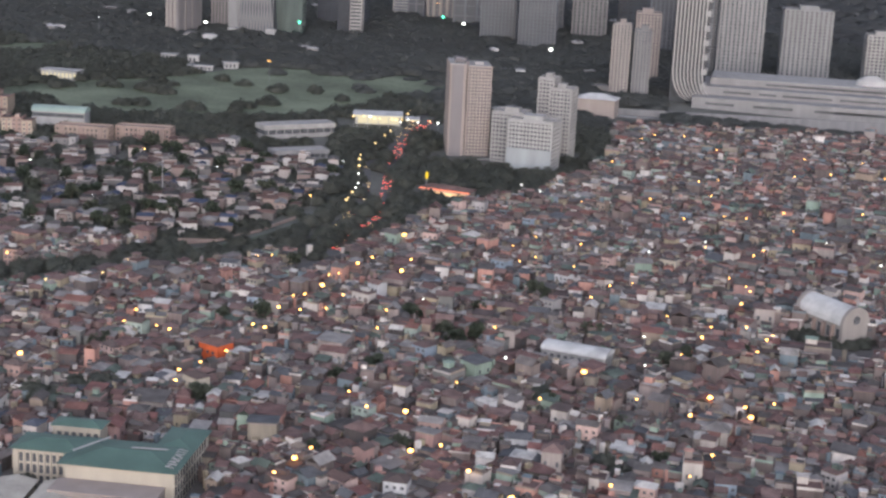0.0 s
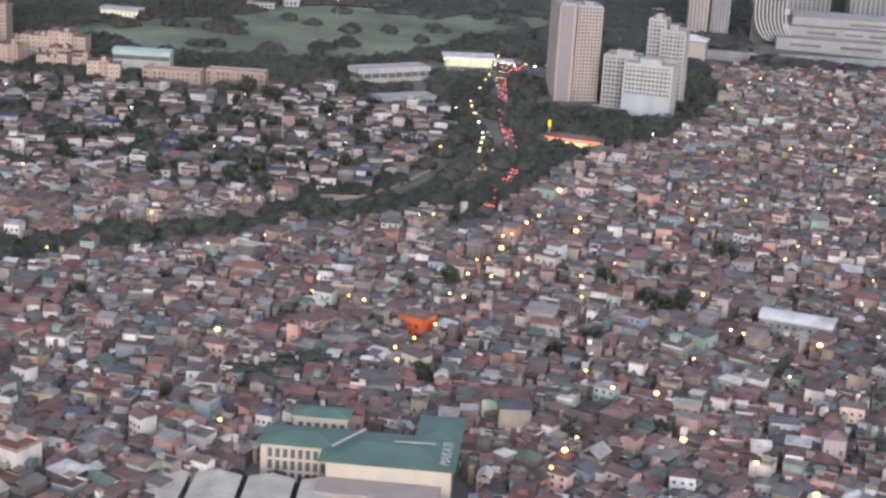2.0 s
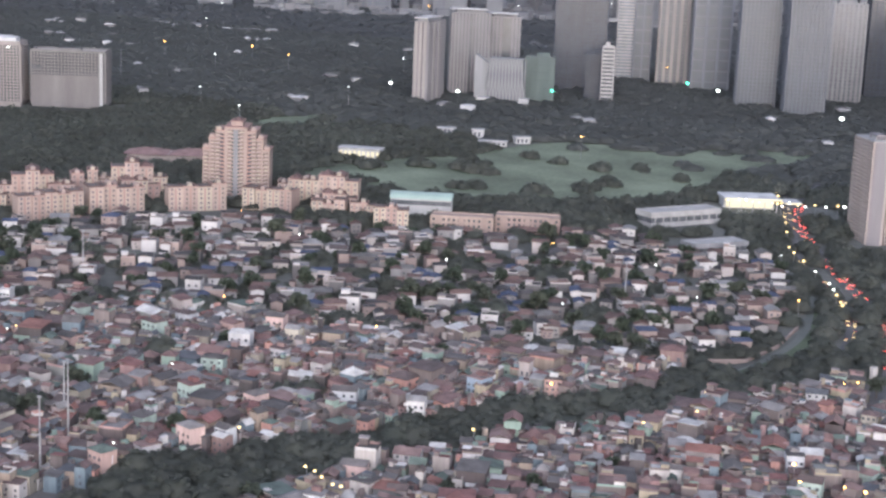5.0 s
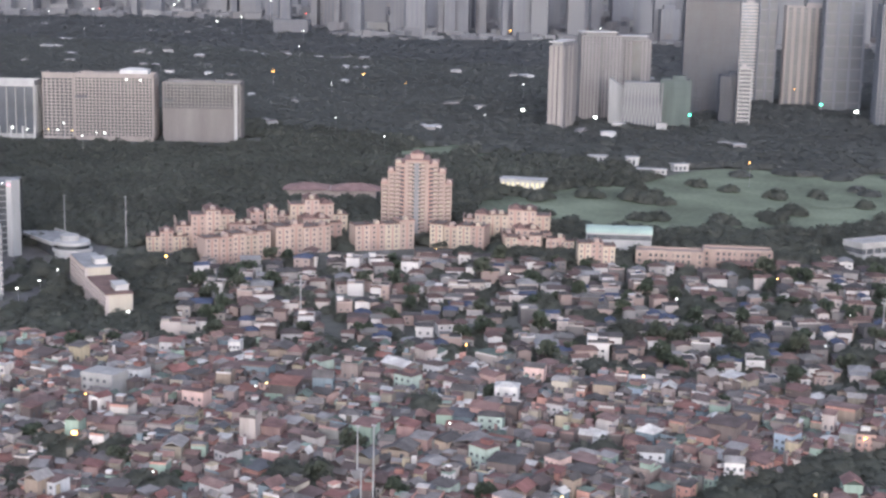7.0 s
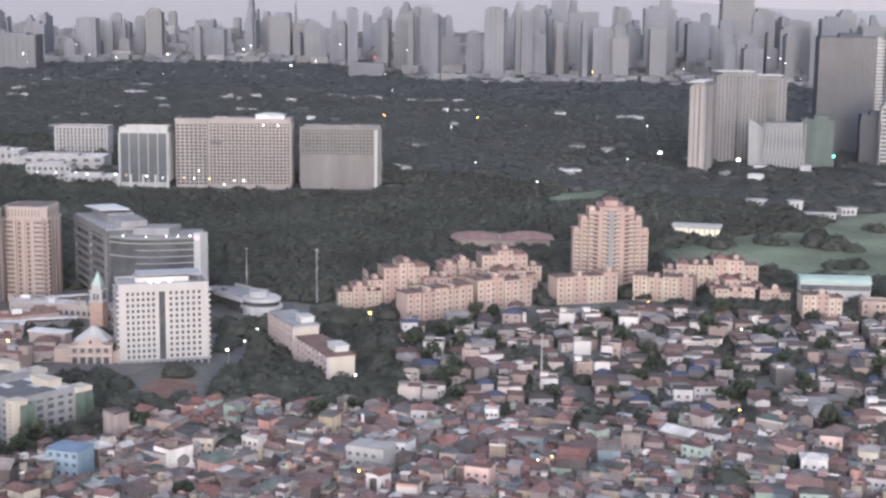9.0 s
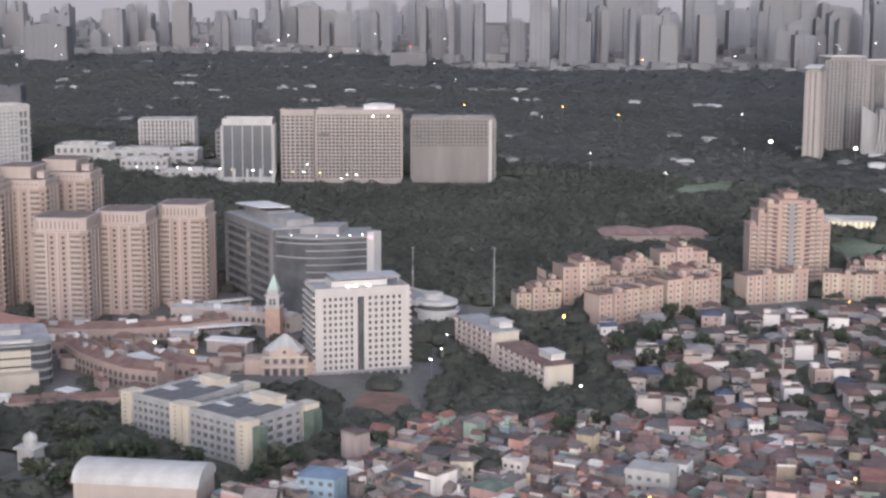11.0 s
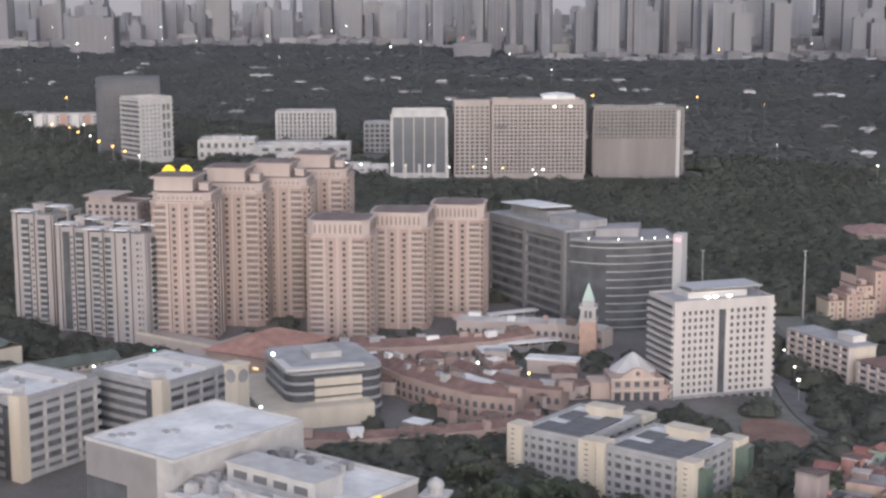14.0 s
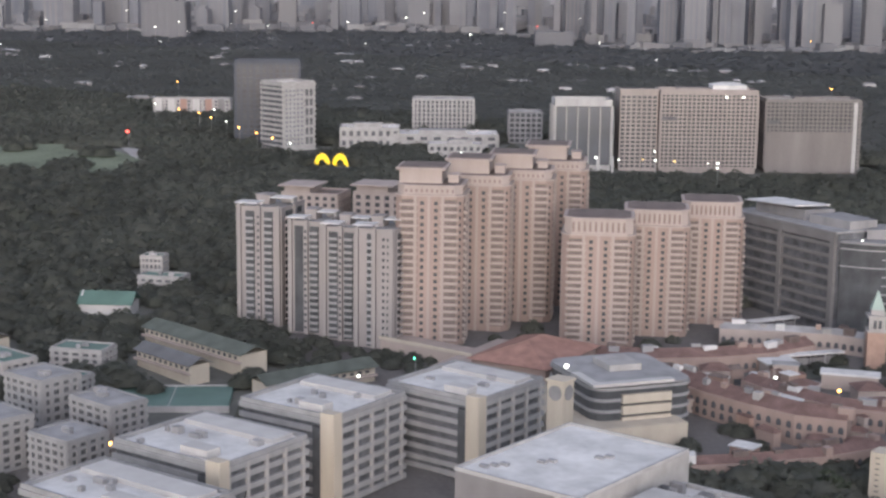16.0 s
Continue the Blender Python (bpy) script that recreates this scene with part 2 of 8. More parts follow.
ROOFS = material("house_roofs", [srgb(104, 72, 70), srgb(104, 97, 96), srgb(90, 68, 67), srgb(122, 117, 116), srgb(106, 77, 74), srgb(86, 81, 81), srgb(114, 68, 64), srgb(138, 134, 133), srgb(74, 90, 82), srgb(84, 64, 63),
                                 srgb(74, 77, 84), srgb(110, 84, 80), srgb(56, 52, 53), srgb(96, 64, 61), srgb(190, 187, 184), srgb(72, 56, 55), srgb(94, 87, 86), srgb(78, 73, 73), srgb(118, 92, 88), srgb(120, 74, 64)], 0.8, haze_mix=0.32, pick="island", vary=0.45, scale=0.3, fine=1.5, bump=0.3)
VILLA_WALLS = material("villa_walls", [srgb(176, 172, 170), srgb(186, 181, 178), srgb(146, 138, 133), srgb(152, 134, 127), srgb(128, 124, 123), srgb(170, 160, 155), srgb(132, 116, 110), srgb(108, 102, 101), srgb(92, 88, 88)], 0.85, haze_mix=0.15, pick="island", vary=0.2, scale=0.25, streak=True)
VILLA_ROOFS = material("villa_roofs", [srgb(86, 66, 62), srgb(94, 91, 90), srgb(72, 62, 61), srgb(122, 120, 120), srgb(92, 72, 68), srgb(64, 61, 62), srgb(80, 62, 58), srgb(104, 82, 76), srgb(58, 55, 56), srgb(60, 68, 90)], 0.85, haze_mix=0.12, pick="island", vary=0.35, scale=0.3, fine=1.5, bump=0.3)
WALL_ONE = material("single_house_walls", [srgb(154, 147, 145), srgb(132, 121, 116), srgb(205, 200, 196), srgb(140, 110, 103), srgb(162, 145, 123), srgb(105, 98, 96),
                                           srgb(123, 132, 136), srgb(167, 132, 127), srgb(215, 212, 210), srgb(105, 92, 86), srgb(132, 154, 145), srgb(200, 149, 132)], 0.9, pick="object", vary=0.3, scale=0.25, fine=1.2, streak=True)
ROOF_ONE = material("single_house_roofs", [srgb(89, 62, 57), srgb(108, 102, 100), srgb(76, 57, 54), srgb(120, 118, 120), srgb(97, 73, 67), srgb(102, 57, 51),
                                           srgb(142, 142, 144), srgb(73, 89, 83), srgb(88, 70, 67), srgb(67, 76, 94), srgb(94, 67, 62)], 0.8, pick="object", vary=0.4, scale=0.3, fine=1.5, bump=0.3)
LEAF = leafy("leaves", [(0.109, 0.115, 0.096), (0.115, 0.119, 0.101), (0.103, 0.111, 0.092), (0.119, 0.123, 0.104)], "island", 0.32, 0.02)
# further woods get paler, greyer leaves: haze is put into their colour
LEAF_MID_HAZED = leafy("hazed_woodland_leaves", [(0.133, 0.138, 0.13), (0.138, 0.142, 0.134), (0.129, 0.135, 0.126)], "island", 0.16, 0.012)
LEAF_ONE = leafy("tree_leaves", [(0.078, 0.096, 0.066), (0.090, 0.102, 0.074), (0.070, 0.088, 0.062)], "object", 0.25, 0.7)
LEAF_FAR_HAZED = leafy("hazed_distant_canopy", [(0.134, 0.138, 0.138), (0.138, 0.14, 0.14), (0.129, 0.135, 0.136)], "island", 0.1, 0.02)
BARK = material("bark", [(0.11, 0.085, 0.065)], 0.95)
SOIL = material("ground_scrub", [(0.100, 0.104, 0.092)], 0.95, vary=0.45, scale=0.02, fine=0.3)
# the shade behind balconies and in openings is put into these two browns
DOOR_SHADE = material("shaded_balcony_doors", [(0.135, 0.10, 0.088)], 0.6, vary=0.3, scale=0.5)
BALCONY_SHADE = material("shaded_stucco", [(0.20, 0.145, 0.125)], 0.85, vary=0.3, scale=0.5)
ROOF_BROWN = material("brown_roof", [(0.125, 0.09, 0.08)], 0.85, vary=0.3, scale=0.3)
SLATE_GLASS = material("slate_glazing", [(0.038, 0.048, 0.064)], 0.35, vary=0.3, scale=0.1, bump=0, haze_mix=0.2)
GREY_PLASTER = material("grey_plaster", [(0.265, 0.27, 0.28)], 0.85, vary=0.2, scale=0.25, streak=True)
SLATE = material("dark_slate_cladding", [(0.045, 0.052, 0.066)], 0.6, haze_mix=0.05, vary=0.2, scale=0.15, streak=True)
GRASS = material("mown_grass", [(0.112, 0.14, 0.086)], 0.95, haze_mix=0.3, vary=0.6, scale=0.03, fine=0.6)
STREET = material("urban_ground", [(0.105, 0.098, 0.097)], 0.95, vary=0.35, scale=0.06, fine=1.0)
ASPHALT = material("asphalt", [(0.085, 0.085, 0.09)], 0.9, vary=0.25, scale=0.2)
BANK = material("rough_grass", [(0.070, 0.092, 0.050)], 0.95, vary=0.4, scale=0.15, fine=1.0, haze_mix=0.2)
RED_EARTH = material("red_earth", [(0.155, 0.09, 0.072)], 0.95, vary=0.35, scale=0.15, fine=1.0, haze_mix=0.2)
WATER = material("river_water", [(0.040, 0.050, 0.036)], 0.5, vary=0.3, scale=0.1, bump=0.1)
SODIUM = glowing("sodium_lamp", (1.0, 0.47, 0.09), 6.0)
COOL = glowing("white_lamp", (0.95, 1.0, 0.86), 3.0)
TAIL = glowing("tail_lamp", (1.0, 0.12, 0.08), 2.0)
HEAD = glowing("head_lamp", (1.0, 0.70, 0.26), 1.5)
GREEN_LAMP = glowing("green_lamp", (0.1, 1.0, 0.55), 3.0)
SIGN_YELLOW = glowing("yellow_sign_light", (1.0, 0.66, 0.0), 0.75)
SIGN_PINK = glowing("pink_sign_light", (1.0, 0.42, 0.50), 0.8)
SIGN_RED = glowing("red_sign_light", (1.0, 0.25, 0.12), 1.2)
WARM_STRIP = glowing("warm_strip_light", (1.0, 0.62, 0.30), 0.9)
LIT_HALL = glowing("lit_faces", (1.0, 0.86, 0.52), 0.5)
CAR_PAINT = material("car_paint", [srgb(200, 200, 200), srgb(60, 60, 64), srgb(130, 132, 136), srgb(120, 40, 36), srgb(40, 52, 80)], 0.35, pick="object", vary=0.05)

# ---- ground, water, roads ----
def sheet(name, label, category, xs, ys, mat, dz=0.0, keep=None):
    v, f, at = [], [], {}
    for i, x in enumerate(xs):
        for j, y in enumerate(ys):
            at[i, j] = len(v)
            v.append((x, y, gz(x, y) + dz))
    for i in range(len(xs) - 1):
        for j in range(len(ys) - 1):
            if keep is None or keep((xs[i] + xs[i + 1]) / 2, (ys[j] + ys[j + 1]) / 2):
                f.append((at[i, j], at[i + 1, j], at[i + 1, j + 1], at[i, j + 1]))
    mb = MB()
    mb.v, mb.f = v, f
    return solid(name, label, category, mb, mat, kind="structure")


def steps(a, b, fine0, fine1, step, coarse):
    out = list(np.arange(a, fine0, coarse)) + list(np.arange(fine0, fine1, step)) + list(np.arange(fine1, b, coarse)) + [b]
    return [float(q) for q in out]


sheet("ground", "dark green scrubby ground rolling off to the horizon", "ground", steps(-4900, 2600, -520, 40, 10, 220), steps(-700, 4990, 150, 570, 10, 220), SOIL)


def inside(x, y, poly):
    hit = False
    for (x0, y0), (x1, y1) in zip(poly, poly[1:] + poly[:1]):
        if (y0 > y) != (y1 > y) and x < (x1 - x0) * (y - y0) / (y1 - y0) + x0:
            hit = not hit
    return hit


# the zones of the plan
DENSE_EAST = [(-64, 190), (-62, 262), (-42, 310), (-12, 356), (18, 410), (34, 440), (34, 520), (48, 560), (44, 650), (14, 716), (34, 726), (132, 782), (330, 782), (330, 150), (-40, 150)]
DENSE_WEST = [(-300, 200), (-278, 268), (-276, 300), (-240, 328), (-180, 352), (-122, 371), (-56, 389), (-20, 402), (-22, 372), (-36, 358), (-66, 306), (-96, 258), (-110, 190)]
VILLAGE = [(-274, 398), (-234, 336), (-180, 360), (-122, 380), (-56, 397), (-20, 412), (-10, 440), (-10, 480), (-36, 548), (-72, 540), (-98, 556), (-125, 512), (-170, 488), (-212, 482), (-262, 436), (-280, 410)]
MCKINLEY = [(-330, 190), (-326, 225), (-345, 240), (-372, 250), (-338, 288), (-316, 314), (-302, 342), (-318, 372), (-330, 398), (-380, 412), (-425, 398), (-474, 330), (-484, 298), (-444, 262), (-448, 230), (-500, 225), (-500, 180), (-350, 170)]
FOOT = []
FAIRWAYS = [[(-232, 552), (-197, 556), (-160, 574), (-118, 606), (-100, 660), (-110, 720), (-160, 748), (-211, 735), (-222, 660), (-248, 622), (-264, 560)],
            [(-351, 661), (-354, 691), (-336, 720), (-308, 713), (-311, 681), (-337, 652)],
            [(-780, 486), (-734, 520), (-672, 488), (-664, 452), (-702, 424), (-752, 448)],
            [(-140, 640), (-95, 720), (-80, 800), (-130, 790), (-150, 720)]]


def within(poly):
    return lambda x, y: inside(x, y, poly)


def fan(name, label, category, poly, mat, dz):
    """A patch of ground inside a rounded outline, laid on the slope."""
    pts = poly
    for _ in range(2):
        pts = [q for (a, b), (c, d) in zip(pts, pts[1:] + pts[:1]) for q in ((a * 0.75 + c * 0.25, b * 0.75 + d * 0.25), (a * 0.25 + c * 0.75, b * 0.25 + d * 0.75))]
    cx, cy = sum(p[0] for p in pts) / len(pts), sum(p[1] for p in pts) / len(pts)
    mb, rings = MB(), 8
    n = len(pts)
    vs = [(cx, cy, gz(cx, cy) + dz)]
    for k in range(1, rings + 1):
        for x, y in pts:
            px, py = cx + (x - cx) * k / rings, cy + (y - cy) * k / rings
            vs.append((px, py, gz(px, py) + dz))
    fs = [(0, 1 + i, 1 + (i + 1) % n) for i in range(n)]
    for k in range(rings - 1):
        for i in range(n):
            a, b = 1 + k * n + i, 1 + k * n + (i + 1) % n
            fs.append((a, a + n, b + n, b))
    mb.add(vs, fs)
    return solid(name, label, category, mb, mat, kind="structure")


sheet("pavement_1", "grey-brown trodden ground of lanes between the dense houses", "ground", steps(-110, 332, -110, 332, 6, 6), steps(150, 820, 150, 820, 6, 6), STREET, 0.10, within(DENSE_EAST))
sheet("pavement_2", "grey-brown trodden ground of lanes between the dense houses", "ground", steps(-304, -16, -304, -16, 6, 6), steps(188, 410, 188, 410, 6, 6), STREET, 0.12, within(DENSE_WEST))
sheet("pavement_3", "pale paved squares and streets of the town centre", "pavement", steps(-522, -286, -522, -286, 6, 6), steps(168, 414, 168, 414, 6, 6), STREET, 0.14, within(MCKINLEY))
for k, poly in enumerate(FAIRWAYS):
    fan("lawn_%d" % (k + 1), "open mown green of the golf course among trees", "lawn", poly, GRASS, 0.35 + 0.08 * k)

fan("pavement_4", "bare reddish earth beside the offices", "ground", [(-306, 320), (-294, 326), (-284, 312), (-294, 299)], RED_EARTH, 0.4)


def strip(name, label, category, line, width, mat, dz):
    """A road or river along a line of points."""
    pts = []
    for (a, b), (c, d) in zip(line, line[1:]):
        n = max(1, int(math.hypot(c - a, d - b) / 8))
        pts += [(a + (c - a) * k / n, b + (d - b) * k / n) for k in range(n)]
    pts.append(line[-1])
    for _ in range(3):
        pts = [pts[0]] + [((p[0] + 2 * q[0] + r[0]) / 4, (p[1] + 2 * q[1] + r[1]) / 4) for p, q, r in zip(pts, pts[1:], pts[2:])] + [pts[-1]]
    mb = MB()
    vs, fs = [], []
    for i, (x, y) in enumerate(pts):
        p, q = pts[max(0, i - 1)], pts[min(len(pts) - 1, i + 1)]
        dx, dy = q[0] - p[0], q[1] - p[1]
        k = math.hypot(dx, dy)
        for s in (-0.5, 0.5):
            px, py = x - dy / k * width * s, y + dx / k * width * s
            vs.append((px, py, gz(px, py) + dz))
    for i in range(len(pts) - 1):
        fs.append((2 * i, 2 * i + 2, 2 * i + 3, 2 * i + 1))
    mb.add(vs, fs)
    solid(name, label, category, mb, mat, kind="structure")
    return pts


RIVER = [(-120, 190), (-90, 247), (-69, 282), (-48, 316), (-26, 358), (-12, 392), (-4, 416), (0, 452), (-6, 484), (-14, 510)]
strip("water", "dark narrow river between tree-lined banks", "river", RIVER, 5, WATER, 0.16)
strip("lawn_5", "grassy river bank below the village wall", "lawn", [(-20, 384), (-10, 396), (-2, 416), (2, 440), (1, 466), (-6, 494)], 5, BANK, 0.3)
EAST_ROAD = [(34, 400), (30, 432), (24, 457), (14, 493), (-15, 546), (-44, 607), (-58, 654), (-66, 720), (-60, 800)]
WEST_ROAD = [(14, 440), (8, 480), (-4, 510), (-31, 555), (-53, 625), (-68, 665), (-80, 740)]
east_line = strip("road_1", "asphalt avenue full of slow evening traffic", "road", EAST_ROAD, 4.6, ASPHALT, 0.22)
west_line = strip("road_2", "asphalt avenue with oncoming evening traffic", "road", WEST_ROAD, 3.6, ASPHALT, 0.22)
strip("road_3", "wide grey access road beside the white office block", "road", [(-268, 300), (-294, 332), (-311, 372), (-313, 392), (-330, 420)], 5, ASPHALT, 0.26)
strip("road_4", "concrete street through the walled village", "road", [(-270, 404), (-238, 384), (-219, 373), (-193, 363)], 3.5, CONCRETE, 0.24)
strip("road_5", "pale road along the foot of the long mall", "road", [(-60, 742), (-17, 741), (44, 766), (128, 808), (200, 850)], 6, CONCRETE, 0.24)
strip("road_6", "airfield road running away among trees", "road", [(-760, 560), (-690, 500), (-640, 452)], 6, CONCRETE, 0.3)
strip("road_7", "lamp-lit avenue lined with trees", "road", [(-900, 700), (-730, 590), (-650, 530), (-600, 500), (-560, 470)], 8, ASPHALT, 0.3)

# ---- buildings: general forms ----
def lattice(w, h, nx, ny, pier=0.35, band=0.35, depth=0.3, z0=0.0, mb=None, m=None):
    """Piers and floor bands that stand proud of a face in the plane y = 0, which looks to -y."""
    one = MB()
    if nx:
        s = w / nx
        t = s * pier
        for i in range(nx + 1):
            x = i * s
            one.box(max(0, x - t / 2), -depth, z0, min(w, x + t / 2), 0.05, h)
    if ny:
        s = (h - z0) / ny
        t = s * band
        for j in range(ny + 1):
            z = z0 + j * s
            one.box(-0.01, -depth - 0.03, max(z0, z - t / 2), w + 0.01, 0.04, min(h + 0.02, z + t / 2))
    return mb.join(one, m) if mb else one


def sides(w, d):
    """The poses of the four faces of a block: front, right, back, left, with their widths."""
    return [(Matrix.Identity(4), w), (pose(w, 0, 0, 0, 0, 90), d), (pose(w, d, 0, 0, 0, 180), w), (pose(0, d, 0, 0, 0, 270), d)]


def block(name, label, category, x, y, w, d, h, ang, wall, glass, nx, nd, ny, pier=0.35, band=0.35, depth=0.3, base=0.0, roof=ROOF_GREY,
          parapet=0.6, sink=2.5, group="", house=0.0, centre=False, roof_label="", faces=(0, 1, 2, 3), clutter=0, split=False):
    """A rectangular building: x, y is its front left corner. base: height of a plain ground floor; house: height of a rooftop machine room."""
    if centre:
        a = radians(ang)
        x, y = x - (w * math.cos(a) - d * math.sin(a)) / 2, y - (w * math.sin(a) + d * math.cos(a)) / 2
    a = radians(ang)
    FOOT.append((x + (w * math.cos(a) - d * math.sin(a)) / 2, y + (w * math.sin(a) + d * math.cos(a)) / 2, w / 2, d / 2, ang))
    t = thing(name, label, category, x, y, ang, group)
    part("glazing", MB().box(0.2, 0.2, -sink, w - 0.2, d - 0.2, h - 0.2), glass, t)
    mb = MB()
    for k, (m, span) in enumerate(sides(w, d)):
        if k in faces and split:
            n, u = (nx if k % 2 == 0 else nd), span / max(1, nx if k % 2 == 0 else nd)
            if n:
                me = MB().box(-u * pier / 2, -depth, base, u * pier / 2, 0.05, h).mesh("pier", wall)
                for i in range(n + 1):
                    part("pier", me, None, t, m=m @ pose(min(span - u * pier / 2, max(u * pier / 2, i * u)), 0, 0))
        elif k in faces:
            lattice(span, h, nx if k % 2 == 0 else nd, ny, pier, band, depth, base, mb, m)
        else:
            mb.join(MB().box(0, -0.2, 0, span, 0.1, h), m)
    if split and ny:
        u = (h - base) / ny
        me = MB()
        for m, span in sides(w, d):
            me.join(MB().box(-depth - 0.03, -depth - 0.03, -u * band / 2, span - 0.04, 0.04, u * band / 2), m)
        me = me.mesh("floor_band", wall)
        for j in range(ny + 1):
            part("floor_band", me, None, t, m=pose(0, 0, min(h - u * band / 2 + 0.02, max(base + u * band / 2, base + j * u))))
    if base or sink:
        mb.box(0.08, 0.08, -sink, w - 0.08, d - 0.08, max(base, 0.4))
    part("wall", mb, wall, t)
    top = MB().box(0.1, 0.1, h - 0.1, w - 0.1, d - 0.1, h + 0.12)
    part("roof", top, roof, t, roof_label)
    if parapet:
        p = MB()
        for m, span in sides(w, d):
            p.join(MB().box(-0.12, -0.12, h + 0.03, span - 0.14, 0.28, h + parapet), m)
        part("parapet", p, wall, t)
    r = random.Random(int(abs(x * 7 + y * 3)))
    if house:
        a, b = w * r.uniform(0.3, 0.5), d * r.uniform(0.3, 0.5)
        ox, oy = (w - a) * r.uniform(0.3, 0.7), (d - b) * r.uniform(0.3, 0.7)
        part("machine_room", MB().box(ox, oy, h, ox + a, oy + b, h + house).box(ox - 0.2, oy - 0.2, h + house, ox + a + 0.2, oy + b + 0.2, h + house + 0.2), wall, t)
    for k in range(clutter):
        a, b, c = r.uniform(0.6, 2.2), r.uniform(0.6, 1.6), r.uniform(0.4, 1.1)
        ox, oy = r.uniform(1, w - 3), r.uniform(1, d - 3)
        part("roof_unit", MB().box(ox, oy, h + 0.1, ox + a, oy + b, h + 0.1 + c).box(ox + 0.15, oy + 0.15, h + 0.1 + c, ox + a - 0.15, oy + b - 0.15, h + 0.2 + c), METAL if k % 2 else ROOF_GREY, t)
    return t


def panes(t, name, mat, m, w, z0, z1, nx, ny, pw, ph, inset=0.02, skip=()):
    """Single window panes on one face, each an object on one shared mesh."""
    me = MB().box(-pw / 2, -inset, -ph / 2, pw / 2, 0.06, ph / 2).mesh(name, mat)
    for i in range(nx):
        if i in skip:
            continue
        for j in range(ny):
            part(name, me, mat, t, m=m @ pose((i + 0.5) * w / nx, 0, z0 + (j + 0.5) * (z1 - z0) / ny))


def lamp_ball(r, n=1):
    bm = bmesh.new()
    bmesh.ops.create_icosphere(bm, subdivisions=n, radius=r)
    mb = MB()
    mb.add([tuple(v.co) for v in bm.verts], [tuple(v.index for v in f.verts) for f in bm.faces])
    bm.free()
    return mb


def ring(n, rx, ry=None, cx=0.0, cy=0.0, a0=0.0, a1=360.0):
    ry = rx if ry is None else ry
    k = n if abs(a1 - a0) >= 360 else n - 1
    return [(cx + rx * math.cos(radians(a0 + (a1 - a0) * i / k)), cy + ry * math.sin(radians(a0 + (a1 - a0) * i / k))) for i in range(n)]


# ---- the town centre on the hill ----
# white office block with square windows
WARM_WHITE = material("warm_white_paint", [(0.43, 0.402, 0.388)], 0.75, vary=0.14, scale=0.25, streak=True)
t = thing("office_block", "white thirteen-storey office block with rows of square windows", "office building", -322, 326.6, 45.8, z=2.27)
W_, D_, H_ = 25.0, 13.0, 23.6
part("glazing", MB().box(0.25, 0.25, -2, W_ - 0.25, D_ - 0.25, H_ - 0.4), GLASS_DARK, t)
for x0, x1 in ((1.7, 10.3), (13.7, W_ - 1.7)):
    s = (x1 - x0) / 6
    me = MB().box(-s * 0.25, -0.02, 2.2, s * 0.25, 0.3, H_).mesh("pier", WARM_WHITE)
    for i in range(7):
        part("pier", me, None, t, m=pose(x0 + i * s, 0, 0))
    me = MB().box(x0 - 0.05, -0.05, -0.34, x1 + 0.05, 0.28, 0.34).mesh("spandrel", WARM_WHITE)
    for j in range(13):
        part("spandrel", me, None, t, m=pose(0, 0, 2.2 + j * (H_ - 3.8) / 12))
for x0, x1 in ((-0.1, 1.75), (10.2, 11.1), (12.9, 13.8), (W_ - 1.75, W_ + 0.1)):
    part("corner_pier", MB().box(x0, -0.1, 2.0, x1, 0.3, H_), WARM_WHITE, t)
part("attic", MB().box(-0.15, -0.15, H_ - 1.9, W_ + 0.15, 0.35, H_ + 0.5), WARM_WHITE, t)
for j in range(13):
    z = 2.2 + j * (H_ - 1.6 - 2.2) / 12
    for m in (pose(0, D_, 0, 0, 0, 270), pose(W_, 0, 0, 0, 0, 90)):
        part("ledge", MB().box(0.1, -0.75, z - 0.5, D_ - 0.1, 0.2, z + 0.15), WARM_WHITE, t, m=m)
for x in (0, W_ - 0.35):
    part("corner_pier", MB().box(x, 0.05, 2.0, x + 0.36, 1.2, H_), WARM_WHITE, t)
for q in ((-0.1, 0.36, 0.3, D_ + 0.1), (W_ - 0.3, 0.36, W_ + 0.1, D_ + 0.1), (0.31, D_ - 0.3, W_ - 0.31, D_ + 0.1)):
    part("parapet", MB().box(q[0], q[1], H_ - 0.6, q[2], q[3], H_ + 0.5), WARM_WHITE, t)
mb = MB()
for i in range(13):
    mb.box(i * W_ / 12 - 0.3, -0.3, -2, i * W_ / 12 + 0.3, 0.5, 2.05)
mb.box(-0.2, -0.35, 1.5, W_ + 0.2, 0.6, 2.1)
part("arcade", mb, CONCRETE_DARK, t, "grey ground-floor arcade")
panes(t, "window", GLASS_DARK, pose(1.7, 0.2, 0), 8.6, 2.2, H_ - 1.6, 6, 12, 0.84, 1.02)
panes(t, "window", GLASS_DARK, pose(13.7, 0.2, 0), 9.6, 2.2, H_ - 1.6, 6, 12, 0.94, 1.02)
part("roof", MB().box(0.2, 0.2, H_ - 0.3, W_ - 0.2, D_ - 0.2, H_ + 0.1), ROOF_GREY, t)
part("penthouse", MB().box(5, 3.5, H_, 20, 10.5, H_ + 1.7), WHITE, t)
part("roof_canopy", MB().box(5.5, 2.5, H_ + 2.3, 23.5, 11, H_ + 2.55).box(6, 3, H_ + 1.7, 6.2, 3.2, H_ + 2.3).box(22.8, 3, H_ + 0.1, 23, 3.2, H_ + 2.3).box(22.8, 10, H_ + 0.1, 23, 10.2, H_ + 2.3), METAL, t)
